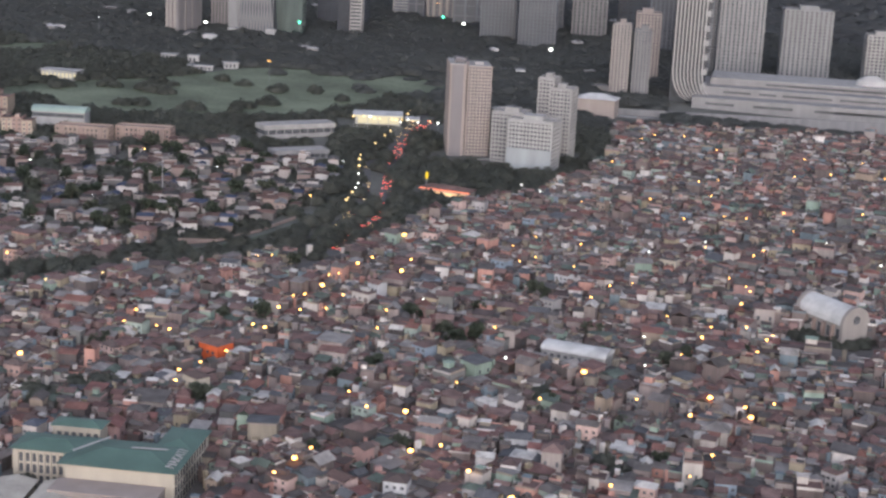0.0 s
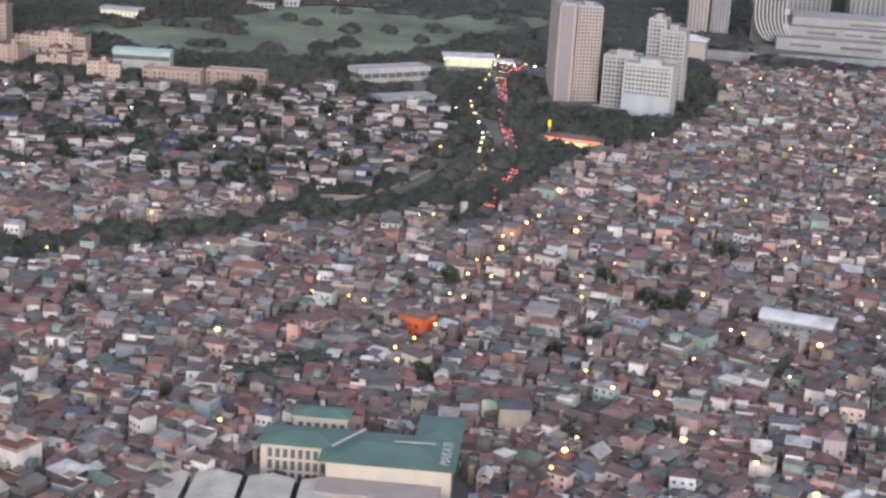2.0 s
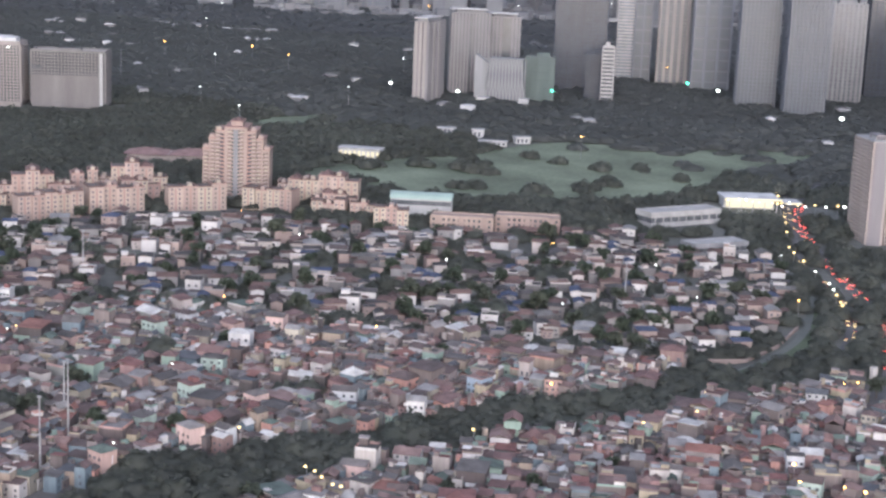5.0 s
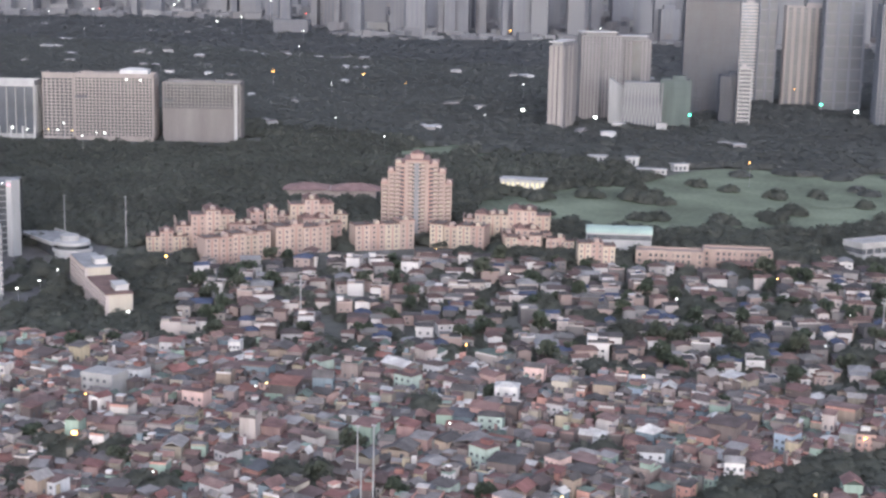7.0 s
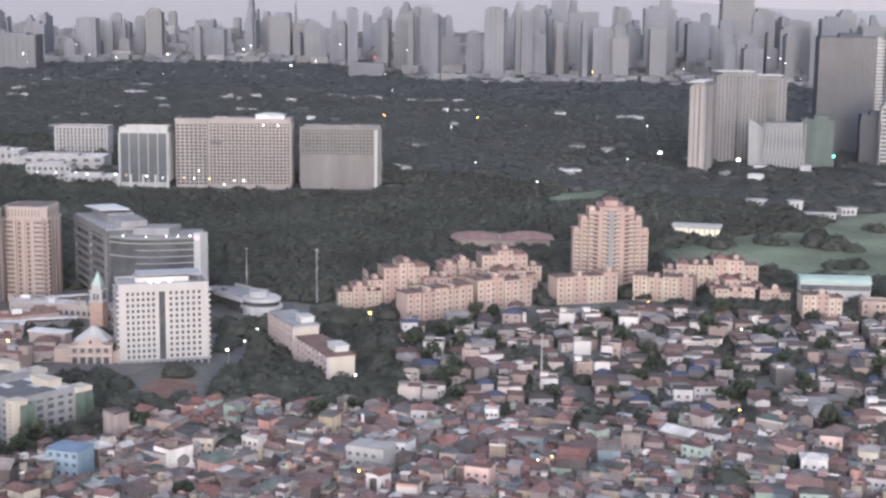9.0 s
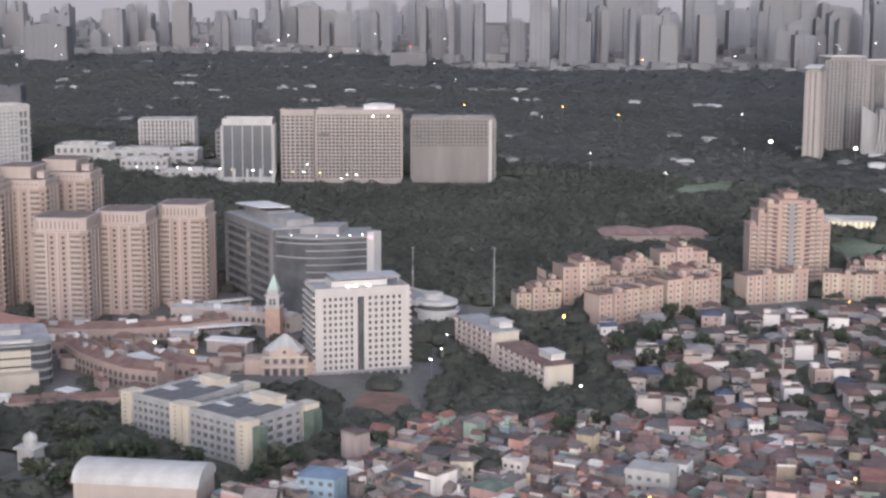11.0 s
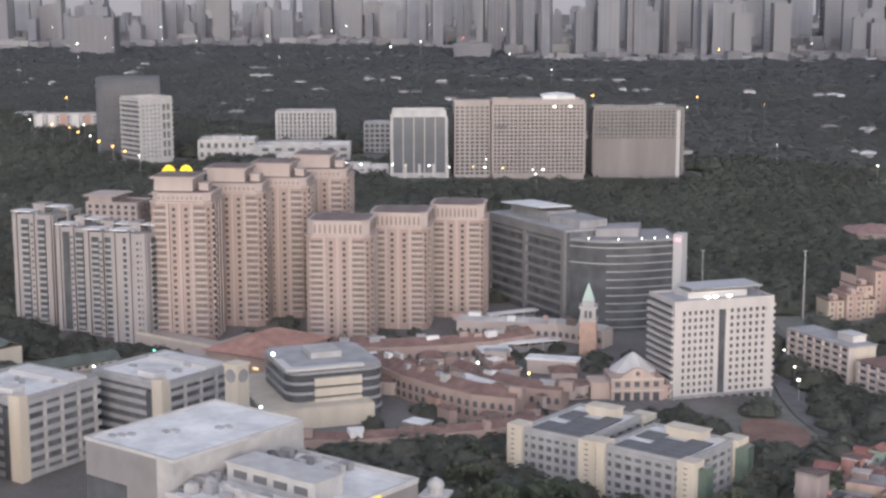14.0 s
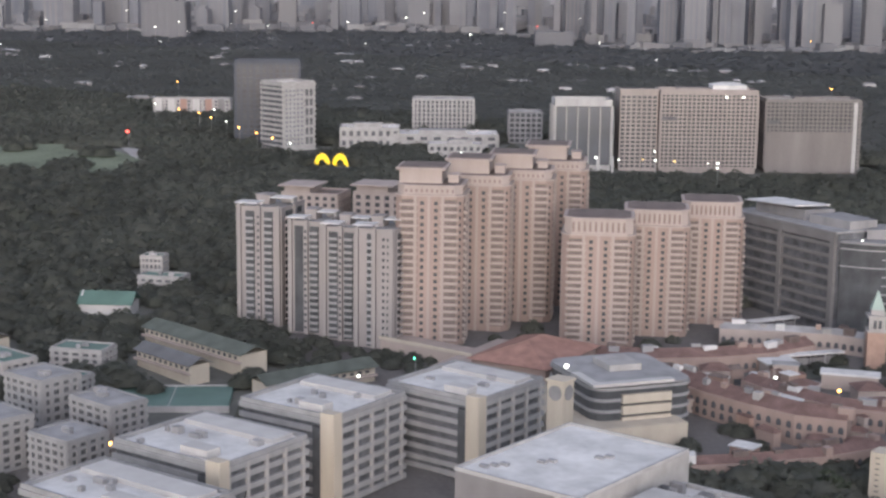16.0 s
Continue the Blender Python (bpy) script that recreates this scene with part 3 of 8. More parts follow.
for x in (8.5, 10.5, 14.0):
    part("roof_light", MB().box(x, 1.2, H_ + 0.6, x + 1.0, 2.0, H_ + 0.8).box(x + 0.45, 1.5, H_ + 0.1, x + 0.55, 1.6, H_ + 0.6), COOL, t)

TAUPE_GREY = material("taupe_grey_cladding", [(0.15, 0.145, 0.148)], 0.7, haze_mix=0.2, vary=0.18, scale=0.2, streak=True)
# dark glass offices with a curved front
t = thing("glass_office", "dark glass office building with a bowed front and a slab wing", "office building", -370, 376, 0)
wing = [(0, 0), (-34, 23), (-26, 36), (9, 12)]
part("wing_glazing", MB().prism([(0.2, 0.3), (-33.6, 22.8), (-26, 35.6), (8.6, 11.8)], -3, 25.5), GLASS, t)
mb = MB()
L_ = math.hypot(34, 23)
m = pose(-34, 23, 0, 0, 0, math.degrees(math.atan2(-23, 34)))
for j in range(9):
    part("floor_band", MB().box(0, -0.55, 3.0 + j * 2.75, L_, 0.3, 3.8 + j * 2.75), TAUPE_GREY, t, m=m)
mb.join(MB().box(0, -0.5, 23.6, L_, 0.3, 26.0), m)
for i in (0, 0.5, 1):
    mb.join(MB().box(i * (L_ - 1.6), -0.62, -3, i * (L_ - 1.6) + 1.6, 0.3, 26.0), m)
part("wing_frame", mb, TAUPE_GREY, t)
part("wing_roof", MB().prism(wing, 25.6, 26.1), ROOF_GREY, t)
part("roof_wing_canopy", MB().add([(-31, 24, 28.8), (-14, 13, 29.6), (-7, 20, 29.6), (-25, 33, 28.8), (-31, 24, 29.0), (-14, 13, 29.9), (-7, 20, 29.9), (-25, 33, 29.0)], [(0, 1, 5, 4), (1, 2, 6, 5), (2, 3, 7, 6), (3, 0, 4, 7), (4, 5, 6, 7), (3, 2, 1, 0)]), ROOF_WHITE, t, "pale sloping roof canopy")
part("plant_room", MB().prism([(-28, 25), (-12, 14.5), (-6, 21), (-23, 32)], 26, 28.6).prism([(-10, 12), (2, 5), (7, 12), (-4, 20)], 26, 28.2), CONCRETE_DARK, t)
curve = [(1 + 25.5 * k / 10, 0.2 + 14.5 * k / 10 - 5.2 * math.sin(math.pi * k / 10)) for k in range(11)]
body = curve + [(17, 29), (8, 22)]
part("front_glazing", MB().prism([(x * 0.99 + 0.15, y + 0.3) for x, y in body], -3, 23.4), GLASS_DARK, t)
for j in range(11):
    z = 0.5 + j * 2.15
    lo, hi = (0, 11) if j in (8, 10) else (4, 11)
    cut = curve[lo:hi]
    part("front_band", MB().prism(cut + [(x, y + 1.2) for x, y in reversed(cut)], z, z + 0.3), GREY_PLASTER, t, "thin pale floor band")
part("front_roof", MB().prism(body, 23.5, 24.0).prism([(6, 6), (16, 12), (13, 22), (5, 16)], 24, 26.3), CONCRETE_DARK, t)
part("stair_tower", MB().box(25.6, 12.5, -3, 28.2, 16.5, 25.4), CONCRETE_PALE, t, "pale slender stair tower with a red lit sign")
part("sign", MB().box(26.2, 12.38, 23.4, 27.8, 12.5, 24.4), SIGN_PINK, t)
for k in (2, 5, 7, 8, 9):
    x, y = curve[k]
    part("roof_light", lamp_ball(0.22), COOL, t, m=pose(x, y + 1, 24.4))

# low round pavilion with a curved ramp
t = thing("pavilion", "low white pavilion with a curved ramp and flat roof", "pavilion", -329, 404, 0, z=2.8)
part("drum", MB().prism(ring(28, 6.2), -1, 3.4), WHITE, t)
part("ramp", MB().prism(ring(28, 7.2, 6.4), 3.4, 4.4), WHITE, t)
part("upper_ring", MB().prism(ring(28, 6.6, 5.8), 5.8, 6.8), WHITE, t)
part("roof_drum", MB().prism(ring(20, 3.4, 3.0, -2, 1), 6.8, 8.6), CONCRETE_PALE, t)
part("window_band", MB().prism(ring(28, 6.0, 5.4), 4.4, 5.8), GLASS_DARK, t)
hall = pose(-2, 0, 0, 0, 0, 158)
part("hall", MB().box(0, -6, -1, 27, 5, 5.6), GLASS_DARK, t, m=hall)
part("long_roof", MB().box(-1, -6.8, 5.6, 28, 5.8, 6.2), ROOF_GREY, t, m=hall)
part("roof_rim", MB().box(-1, 5.8, 5.5, 28, 6.3, 6.8).box(-1, -7.3, 5.5, 28, -6.8, 6.8), WHITE, t, m=hall)


def balcony_mesh(w, depth, mat):
    return MB().box(-w / 2, -depth, 0, w / 2, 0.05, 0.16).box(-w / 2, -depth, 0.16, w / 2, -depth + 0.09, 0.62).box(-w / 2, -depth, 0.16, -w / 2 + 0.09, 0, 0.62).box(w / 2 - 0.09, -depth, 0.16, w / 2, 0, 0.62).mesh("balcony", mat)


def chamfered(w, d, c):
    return [(c, 0), (w - c, 0), (w, c), (w, d - c), (w - c, d), (c, d), (0, d - c), (0, c)]


def beige_tower(label, x, y, w, d, h, ang, floors, crown):
    """An apartment tower with balcony stacks, a cornice and an attic drum. x, y: centre of its front edge."""
    a = radians(ang)
    t = thing("apartment_tower", label, "apartment tower", x - w / 2 * math.cos(a), y - w / 2 * math.sin(a), ang, "beige apartment towers")
    FOOT.append((x - d / 2 * math.sin(a), y + d / 2 * math.cos(a), w / 2, d / 2, ang))
    body = part("wall", MB().prism(chamfered(w, d, 1.8), -3, h), BEIGE, t)
    me = MB().box(-0.35, -0.3, -1, 0.35, 0.3, h).mesh("pilaster", BEIGE_PALE)
    for m, span in ((Matrix.Identity(4), w), (pose(w, 0, 0, 0, 0, 90), d), (pose(0, d, 0, 0, 0, 270), d)):
        for xx in (0.3, 0.5, 0.7):
            part("pilaster", me, None, body, m=m @ pose(span * xx, 0, 0))
    part("cornice", MB().prism([(px + (0.3 if px > w / 2 else -0.3), py + (0.3 if py > d / 2 else -0.3)) for px, py in chamfered(w, d, 1.8)], h - 0.1, h + 0.3), BEIGE_PALE, t)
    attic = part("attic", MB().prism([(0.03 * w + px * 0.94, 0.03 * d + py * 0.94) for px, py in chamfered(w, d, 1.8)], h + 0.3, h + crown - 0.4), BEIGE_PALE, t)
    part("attic_cornice", MB().prism([(0.01 * w + px * 0.98, 0.01 * d + py * 0.98) for px, py in chamfered(w, d, 2.2)], h + crown - 0.45, h + crown), BEIGE_PALE, t)
    part("roof", MB().prism([(0.06 * w + px * 0.88, 0.06 * d + py * 0.88) for px, py in chamfered(w, d, 2.2)], h + crown, h + crown + 0.06), ROOF_BROWN, t)
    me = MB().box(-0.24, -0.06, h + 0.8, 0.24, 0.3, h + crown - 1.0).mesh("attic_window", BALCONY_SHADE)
    for i in range(10):
        part("attic_window", me, None, attic, m=pose(2.6 + i * (w - 5.2) / 9, 0.03 * d, 0))
    for i in range(8):
        part("attic_window", me, None, attic, m=pose(0.97 * w, 2.8 + i * (d - 5.6) / 7, 0, 0, 0, 90))
    bal = balcony_mesh(w * 0.27, 0.65, BEIGE_PALE)
    win = MB().box(-0.42, -0.04, -0.42, 0.42, 0.06, 0.42).mesh("window", GLASS_DARK)
    slim = MB().box(-0.26, -0.06, -0.36, 0.26, 0.06, 0.36).mesh("window", GLASS_DARK)
    # one brown strip per stack gives the doors and the shade behind balconies
    dark = MB().box(-w * 0.105, -0.03, 1.2, w * 0.105, 0.06, h - 0.8).mesh("shaded_balcony_doors", DOOR_SHADE)
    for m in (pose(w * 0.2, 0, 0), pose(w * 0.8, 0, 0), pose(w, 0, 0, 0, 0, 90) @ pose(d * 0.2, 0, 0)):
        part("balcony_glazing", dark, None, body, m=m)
    fh = (h - 2.2) / floors
    for j in range(floors):
        z = 1.6 + j * fh
        for f, (m, span) in enumerate(((Matrix.Identity(4), w), (pose(w, 0, 0, 0, 0, 90), d))):
            for xx in ((0.2, 0.8) if f == 0 else (0.2,) if f == 1 else (0.8,)):
                part("balcony", bal, None, body, m=m @ pose(span * xx, 0, z))
            for xx in ((0.4, 0.6) if f == 0 else (0.55,)):
                part("window", win, None, body, m=m @ pose(span * xx, 0, z + 0.6))
        part("window", slim, None, body, m=pose(w * 0.945, 0.9, z + 0.6, 0, 0, 45))
    return t


for x, y, w in ((-414.2, 331.8, 17.0), (-406.8, 350.1, 16.0), (-399.3, 369.2, 15.4)):
    beige_tower("beige high-rise apartment tower with stacked balconies and a ringed attic", x, y, w, 15.0, 27.0, 22, 16, 4.1)
for x, y in ((-448.0, 311.2), (-445.5, 330.4), (-440.6, 344.4), (-440.0, 363.9)):
    t = beige_tower("tall beige apartment tower with balconies and a broad roof cornice", x, y, 16.0, 15.0, 35.6, 22, 20, 2.5)
    part("penthouse", MB().box(0.6, 3.2, 37, 10.6, 14.4, 41.3), BEIGE_PALE, t)
    part("penthouse_slab", MB().box(-0.2, 2.4, 41.3, 11.4, 15.2, 41.8), BEIGE_PALE, t)
    part("penthouse_roof", MB().box(0.5, 3.1, 41.8, 10.7, 14.5, 41.95), ROOF_BROWN, t)
    part("lift_room", MB().box(11.8, 5, 38, 14.2, 9, 39.8).box(11.6, 4.8, 39.8, 14.4, 9.2, 40.1), BEIGE_PALE, t)
t = thing("podium", "low pale podium wall at the foot of the beige towers", "podium", -457, 303.4, -9)
part("wall", MB().box(0, 0, -2, 27, 7, 2.5), BEIGE_PALE, t)
part("parapet", MB().box(-0.1, -0.15, 2.5, 27.1, 0.3, 3.2), CREAM, t)

# white towers beside them
WARM_GREY = material("warm_grey_plaster", [(0.245, 0.226, 0.222)], 0.85, haze_mix=0.2, vary=0.16, scale=0.25, streak=True)
for k, (x, y, w, d, h, wall, lab) in enumerate(((-492, 305, 11.5, 15, 28.5, WARM_GREY, "pale grey"), (-477.5, 304, 9.0, 14, 26.8, WARM_GREY, "pale grey"), (-467.5, 303.5, 9.0, 14, 26.6, WARM_GREY, "pale grey"), (-457.5, 302, 9.5, 16, 27.6, WARM_GREY, "pale grey"))):
    t = thing("white_tower", lab + " apartment tower with glazed strips and stacked balconies", "apartment tower", x - w / 2, y, 12, "white apartment towers")
    FOOT.append((x - 1.5, y + d / 2, w / 2, d / 2, 12))
    body = part("wall", MB().box(0, 0, -3, w, d, h), wall, t)
    strips = (0.28, 0.7) if k < 3 else (0.42,)
    for u in strips:
        part("glazed_strip", MB().box(w * u - 1.15, -0.12, 0.4, w * u + 1.15, 0.1, h - 0.6), GLASS_DARK, t, "dark glazed strip")
    for u in (0.04, 0.49, 0.93):
        part("pier", MB().box(w * u - 0.5, -0.8, -3, w * u + 0.5, 0.1, h + 0.9), wall, t)
    part("side_glazing", MB().box(w - 0.1, 2.2, 0.4, w + 0.12, d - 2.2, h - 0.6), GLASS_DARK, t, "dark side bay")
    part("side_pier", MB().box(w, d * 0.5 - 0.6, -3, w + 0.7, d * 0.5 + 0.6, h + 0.4), wall, t)
    slab = balcony_mesh(2.1, 0.6, GREY_PLASTER)
    long_slab = balcony_mesh(d * 0.3, 0.55, wall)
    pane = MB().box(-0.3, -0.05, -0.34, 0.3, 0.06, 0.34).mesh("window", GLASS_DARK)
    for j in range(16):
        z = 1.0 + j * (h - 2) / 16
        for u in strips[(1 if k == 1 else 0):]:
            part("balcony", slab, None, body, m=pose(w * u, 0, z))
        for u in (0.27, 0.73) if k in (0, 3) else ():
            part("balcony", long_slab, None, body, m=pose(w, d * u, z, 0, 0, 90))
        for u in ((0.49,) if k < 3 else (0.72, 0.84)):
            part("window", pane, None, body, m=pose(w * u, -0.81 if k < 3 else -0.01, z + 0.75))
    part("roof", MB().box(0.1, 0.1, h, w - 0.1, d - 0.1, h + 0.15), ROOF_GREY, t)
    part("roof_slab", MB().box(-0.6, -0.6, h + 1.2, w * 0.46, 4.2, h + 1.45).box(0.3, 0.3, h, 0.7, 0.7, h + 1.2).box(w * 0.4, 3.4, h, w * 0.42, 3.8, h + 1.2), ROOF_WHITE, t)
    part("roof_slab", MB().box(w * 0.55, 5, h + 2.0, w + 0.4, 9.5, h + 2.2).box(w - 1, 8.6, h, w - 0.6, 9, h + 2), ROOF_WHITE, t)
    part("stair_head", MB().box(w * 0.2, 6, h, w * 0.5, 10, h + 2.4).box(w * 0.17, 5.8, h + 2.4, w * 0.53, 10.2, h + 2.6), wall, t)
    part("water_tank", MB().box(w * 0.62, 10.5, h, w * 0.9, 13, h + 1.4), CONCRETE, t)
    part("parapet", MB().box(-0.1, -0.1, h, w + 0.1, 0.2, h + 0.6).box(w - 0.2, 0.2, h, w + 0.1, d, h + 0.6), wall, t)
for x, y, w, d, h in ((-531, 372, 17, 12, 19), (-510, 378, 20, 12, 20.5)):
    t = block("apartment_house", "cream apartment house with flat overhanging roof slabs", "apartment house", x, y, w, d, h, 14, BEIGE_PALE, GLASS_DARK, 7, 5, 10, 0.5, 0.4, 0.3, roof=ROOF_BROWN, group="cream slab-roofed houses")
    part("roof_slab", MB().box(-0.8, -0.8, h + 2.2, w * 0.6, d, h + 2.6).box(0.6, 0.6, h + 0.1, w * 0.5, d - 1, h + 2.2), BEIGE_PALE, t)

# offices with dark solar roofs
for x, y, w, d, h, g in ((-331, 264.7, 14.5, 21, 9.2, -9), (-312.8, 262.0, 17.2, 18, 9.6, -11)):
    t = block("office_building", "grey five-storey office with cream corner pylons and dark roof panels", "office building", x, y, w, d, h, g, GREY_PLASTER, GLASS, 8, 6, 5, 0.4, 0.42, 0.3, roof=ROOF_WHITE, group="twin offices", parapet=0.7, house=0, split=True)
    me = MB().box(0, 0, h + 0.3, (w - 3.2) / 3, (d - 6.2) / 5, h + 0.45).mesh("solar_panel", ROOF_DARK)
    for i in range(15):
        if i % 7 != 6:
            part("solar_panel", me, None, t, m=pose(1.3 + (i % 3) * (w - 2.9) / 3, 1.2 + (i // 3) * (d - 5.4) / 5, 0))
    part("pylon", MB().box(-3.0, -0.9, -2.5, 0.4, 3, h + 1.0), CREAM, t)
    part("pylon", MB().box(w - 1.0, -1.2, -2.5, w + 2.6, 2.4, h + 0.9), CREAM, t)
    part("glass_corner", MB().prism([(w + 2.4, 0), (w + 3.8, 1.2), (w + 4.0, 3.4), (w + 0.2, 4)], -2.5, h - 0.4), GLASS_GREEN, t)
    part("end_pavilion", MB().box(w - 3, d - 0.5, -2.5, w + 1.2, d + 4.0, h + 0.4), CREAM, t)
    part("glass_end", MB().prism([(w + 1.1, d - 1), (w + 3.0, d + 0.4), (w + 2.8, d + 3.2), (w + 1.0, d + 4)], -2.5, h - 0.8), GLASS_GREEN, t)
    part("machine_room", MB().box(w * 0.3, d - 4.5, h, w * 0.75, d - 1.0, h + 1.8).box(w * 0.28, d - 4.7, h + 1.8, w * 0.77, d - 0.8, h + 2.05), CREAM, t)
    me = MB().box(-0.35, -0.09, 0, 0.35, 0.05, 0.16).mesh("vent", GLASS)
    for j in range(9):
        part("vent", me, None, t, m=pose(-1.6, -0.93, 1.2 + j * 1.0))
        part("vent", me, None, t, m=pose(w + 0.8, -1.23, 1.2 + j * 1.0))

# the big white-roofed mall
t = thing("mall", "large grey mall with a stained white flat roof", "mall", -377, 192, -10)
part("wall", MB().box(0, 0, -3, 21.4, 29.5, 20.4), GREY_PANEL, t)
part("corner_panel", MB().box(17.5, -0.15, -3, 21.55, 4, 20.45), CONCRETE, t)
part("back_wall", MB().box(21.3, 4.01, 12, 21.6, 29.6, 20.5), CONCRETE, t)
part("roof", MB().box(0.3, 0.3, 20.3, 21.1, 29.2, 20.6), ROOF_WHITE, t, "white membrane roof with grey stains")
p = MB()
for m, span in sides(21.4, 29.5):
    p.join(MB().box(-0.1, -0.1, 20.4, span - 0.1, 0.3, 21.0), m)
part("parapet", p, CONCRETE_PALE, t)
part("lower_wall", MB().box(21.65, -2, -3, 48.5, 27.5, 15.6), GREY_PANEL, t)
part("lower_roof", MB().box(21.7, -1.8, 15.5, 48.3, 27.3, 15.8), ROOF_WHITE, t)
p = MB().box(21.65, -2.2, 15.6, 48.7, -1.8, 16.5).box(48.3, -1.8, 15.6, 48.7, 27.1, 16.5).box(21.65, 27.1, 15.6, 48.7, 27.5, 16.5)
part("lower_parapet", p, CONCRETE_PALE, t)
part("plant_house", MB().box(24, 9, 15.8, 43, 15.5, 18.8).box(23.8, 8.8, 18.8, 43.2, 15.7, 19.1), CONCRETE_PALE, t, "pale rooftop plant house")
me = MB().box(-1.4, -0.1, -0.6, 1.4, 0.1, 0.6).mesh("louvre", ROOF_DARK)
for k in range(4):
    part("louvre", me, None, t, m=pose(27 + k * 4.4, 8.95, 17.4))
for k in range(9):
    x, y = 23 + (k * 2.53) % 20, 0.5 + (k * 1.7) % 5
    part("cooling_unit", MB().box(x, y, 15.8, x + 1.9, y + 1.5, 17.3).box(x + 0.3, y + 0.3, 17.3, x + 1.6, y + 1.2, 17.5), METAL if k % 2 else CONCRETE_PALE, t)
for k in range(7):
    x, y = 2 + (k * 5.3) % 15, 3 + (k * 7.1) % 20
    part("roof_hatch", MB().box(x, y, 20.6, x + 1.3, y + 0.9, 21.0), ROOF_GREY, t)
me = MB().box(48.4, 0, 0, 48.6, 1.6, 1.5).mesh("window", GLASS)
for j in range(4):
    for k in range(9):
        part("window", me, None, t, m=pose(0, 2 + k * 2.7, 1.2 + j * 2.6))
me = MB().box(0, -0.1, 2, 1.4, 0.1, 8).mesh("window", GLASS)
for k in range(8):
    part("window", me, None, t, m=pose(2.0 + k * 2.2, 0, 0))
part("glass_base", MB().box(0.2, -0.2, -3, 10, 0.1, 14.5), GLASS_DARK, t, "dark glass base")
for k in range(16):
    y = 0.4 + k * 1.66
    part("duct", MB().box(21.9, y, 15.8, 23.0 + (k % 3) * 0.5, y + 1.1, 16.6 + (k * 7 % 5) * 0.25), (ROOF_DARK, METAL, CONCRETE_DARK)[k % 3], t)
for k in range(10):
    y = 17 + k % 5 * 1.9
    part("cooling_unit", MB().box(27 + k // 5 * 7, y, 15.8, 29.2 + k // 5 * 7, y + 1.3, 17.0).box(27.3 + k // 5 * 7, y + 0.2, 17.0, 28.8 + k // 5 * 7, y + 1.1, 17.15), CONCRETE_PALE if k % 3 else CONCRETE_DARK, t)
part("plant_screen", MB().box(30, 3.2, 15.8, 46.5, 3.5, 17.6).box(46.2, 3.5, 15.8, 46.5, 8.5, 17.6), CONCRETE_PALE, t)
part("sign", MB().box(48.62, 7.0, 15.25, 48.85, 17.9, 16.1), SIGN_YELLOW, t, "long yellow lit sign band")

# white-roofed offices
for x, y, w, d, h, g in ((-431.5, 215, 20.5, 20, 15.2, -6), (-416.5, 240, 20.5, 20, 14.4, -9), (-436, 187, 23, 20, 15.0, -7), (-434, 164, 27, 16, 15.0, -7)):
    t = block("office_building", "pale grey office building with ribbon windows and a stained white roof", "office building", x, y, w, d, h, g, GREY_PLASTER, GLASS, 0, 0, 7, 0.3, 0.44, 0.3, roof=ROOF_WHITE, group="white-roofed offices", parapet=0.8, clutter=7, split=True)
    part("corner_pylon", MB().box(w - 2.4, -0.6, -2.5, w + 0.5, 1.6, h + 1.2), CREAM, t)
    part("glass_slot", MB().box(w - 4.2, -0.5, -2.5, w - 2.35, 1.0, h - 1.5), GLASS_DARK, t)
    me = MB().box(w - 0.1, 0, 0, w + 0.36, 0.6, h).mesh("pier", CONCRETE)
    for k in range(5):
        part("pier", me, None, t, m=pose(0, 1.4 + k * (d - 1.8) / 4.2, 0))
    part("roof_step", MB().box(1.5, d - 6, h, w - 2, d - 1, h + 0.9).box(w * 0.55, 2, h, w * 0.8, 5, h + 1.5), WHITE, t)

t = thing("clock_tower", "square cream clock tower with a round dial", "clock tower", -384.5, 245.5, -9)
part("shaft", MB().box(-1.7, -1.7, -2, 1.7, 1.7, 19.0).box(-1.95, -1.95, 19.0, 1.95, 1.95, 19.5), CREAM, t)
dial = MB().prism(ring(24, 1.35), 0, 0.15)
part("dial", dial, CONCRETE_DARK, t, "grey round clock dial", m=pose(0, -1.7, 17.1, 90, 0, 0))
part("dial", dial.mesh("dial", CONCRETE_DARK), None, t, "grey round clock dial", m=pose(1.7, 0, 17.1, 90, 0, 90))

# round-cornered office
t = thing("curved_office", "curved office building with white floor bands and a grey flat roof", "office building", -389, 284, -42)
def rounded(w, d, r, n=6):
    out = []
    for cx, cy, a in ((w - r, r, -90), (w - r, d - r, 0), (r, d - r, 90), (r, r, 180)):
        out += [(cx + r * math.cos(radians(a + 90 * k / n)), cy + r * math.sin(radians(a + 90 * k / n))) for k in range(n + 1)]
    return [(x - w / 2, y - d / 2) for x, y in out]
part("glazing", MB().prism(rounded(23.4, 21.4, 3.4), -2, 10.6), GLASS_DARK, t)
for j in range(5):
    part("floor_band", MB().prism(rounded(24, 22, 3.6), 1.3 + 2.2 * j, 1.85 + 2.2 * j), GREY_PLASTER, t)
part("roof", MB().prism(rounded(23.6, 21.6, 3.6), 10.8, 11.1), ROOF_GREY, t)
part("roof_edge", MB().box(2, -11.3, 11.15, 12.4, -9.5, 11.7), WHITE, t)
part("roof_edge", MB().box(10.6, -9.45, 11.15, 12.4, 6, 11.7), WHITE, t)
part("roof_room", MB().box(-6, -3, 11.1, 2, 4, 12.4), CONCRETE, t)
for z0, z1 in ((0, 2.6), (3.1, 4.8), (5.3, 7.0), (7.5, 9.2)):
    part("end_band", MB().box(11.0, -5, z0, 12.4, 5.5, z1), CREAM, t, "cream end wall band")
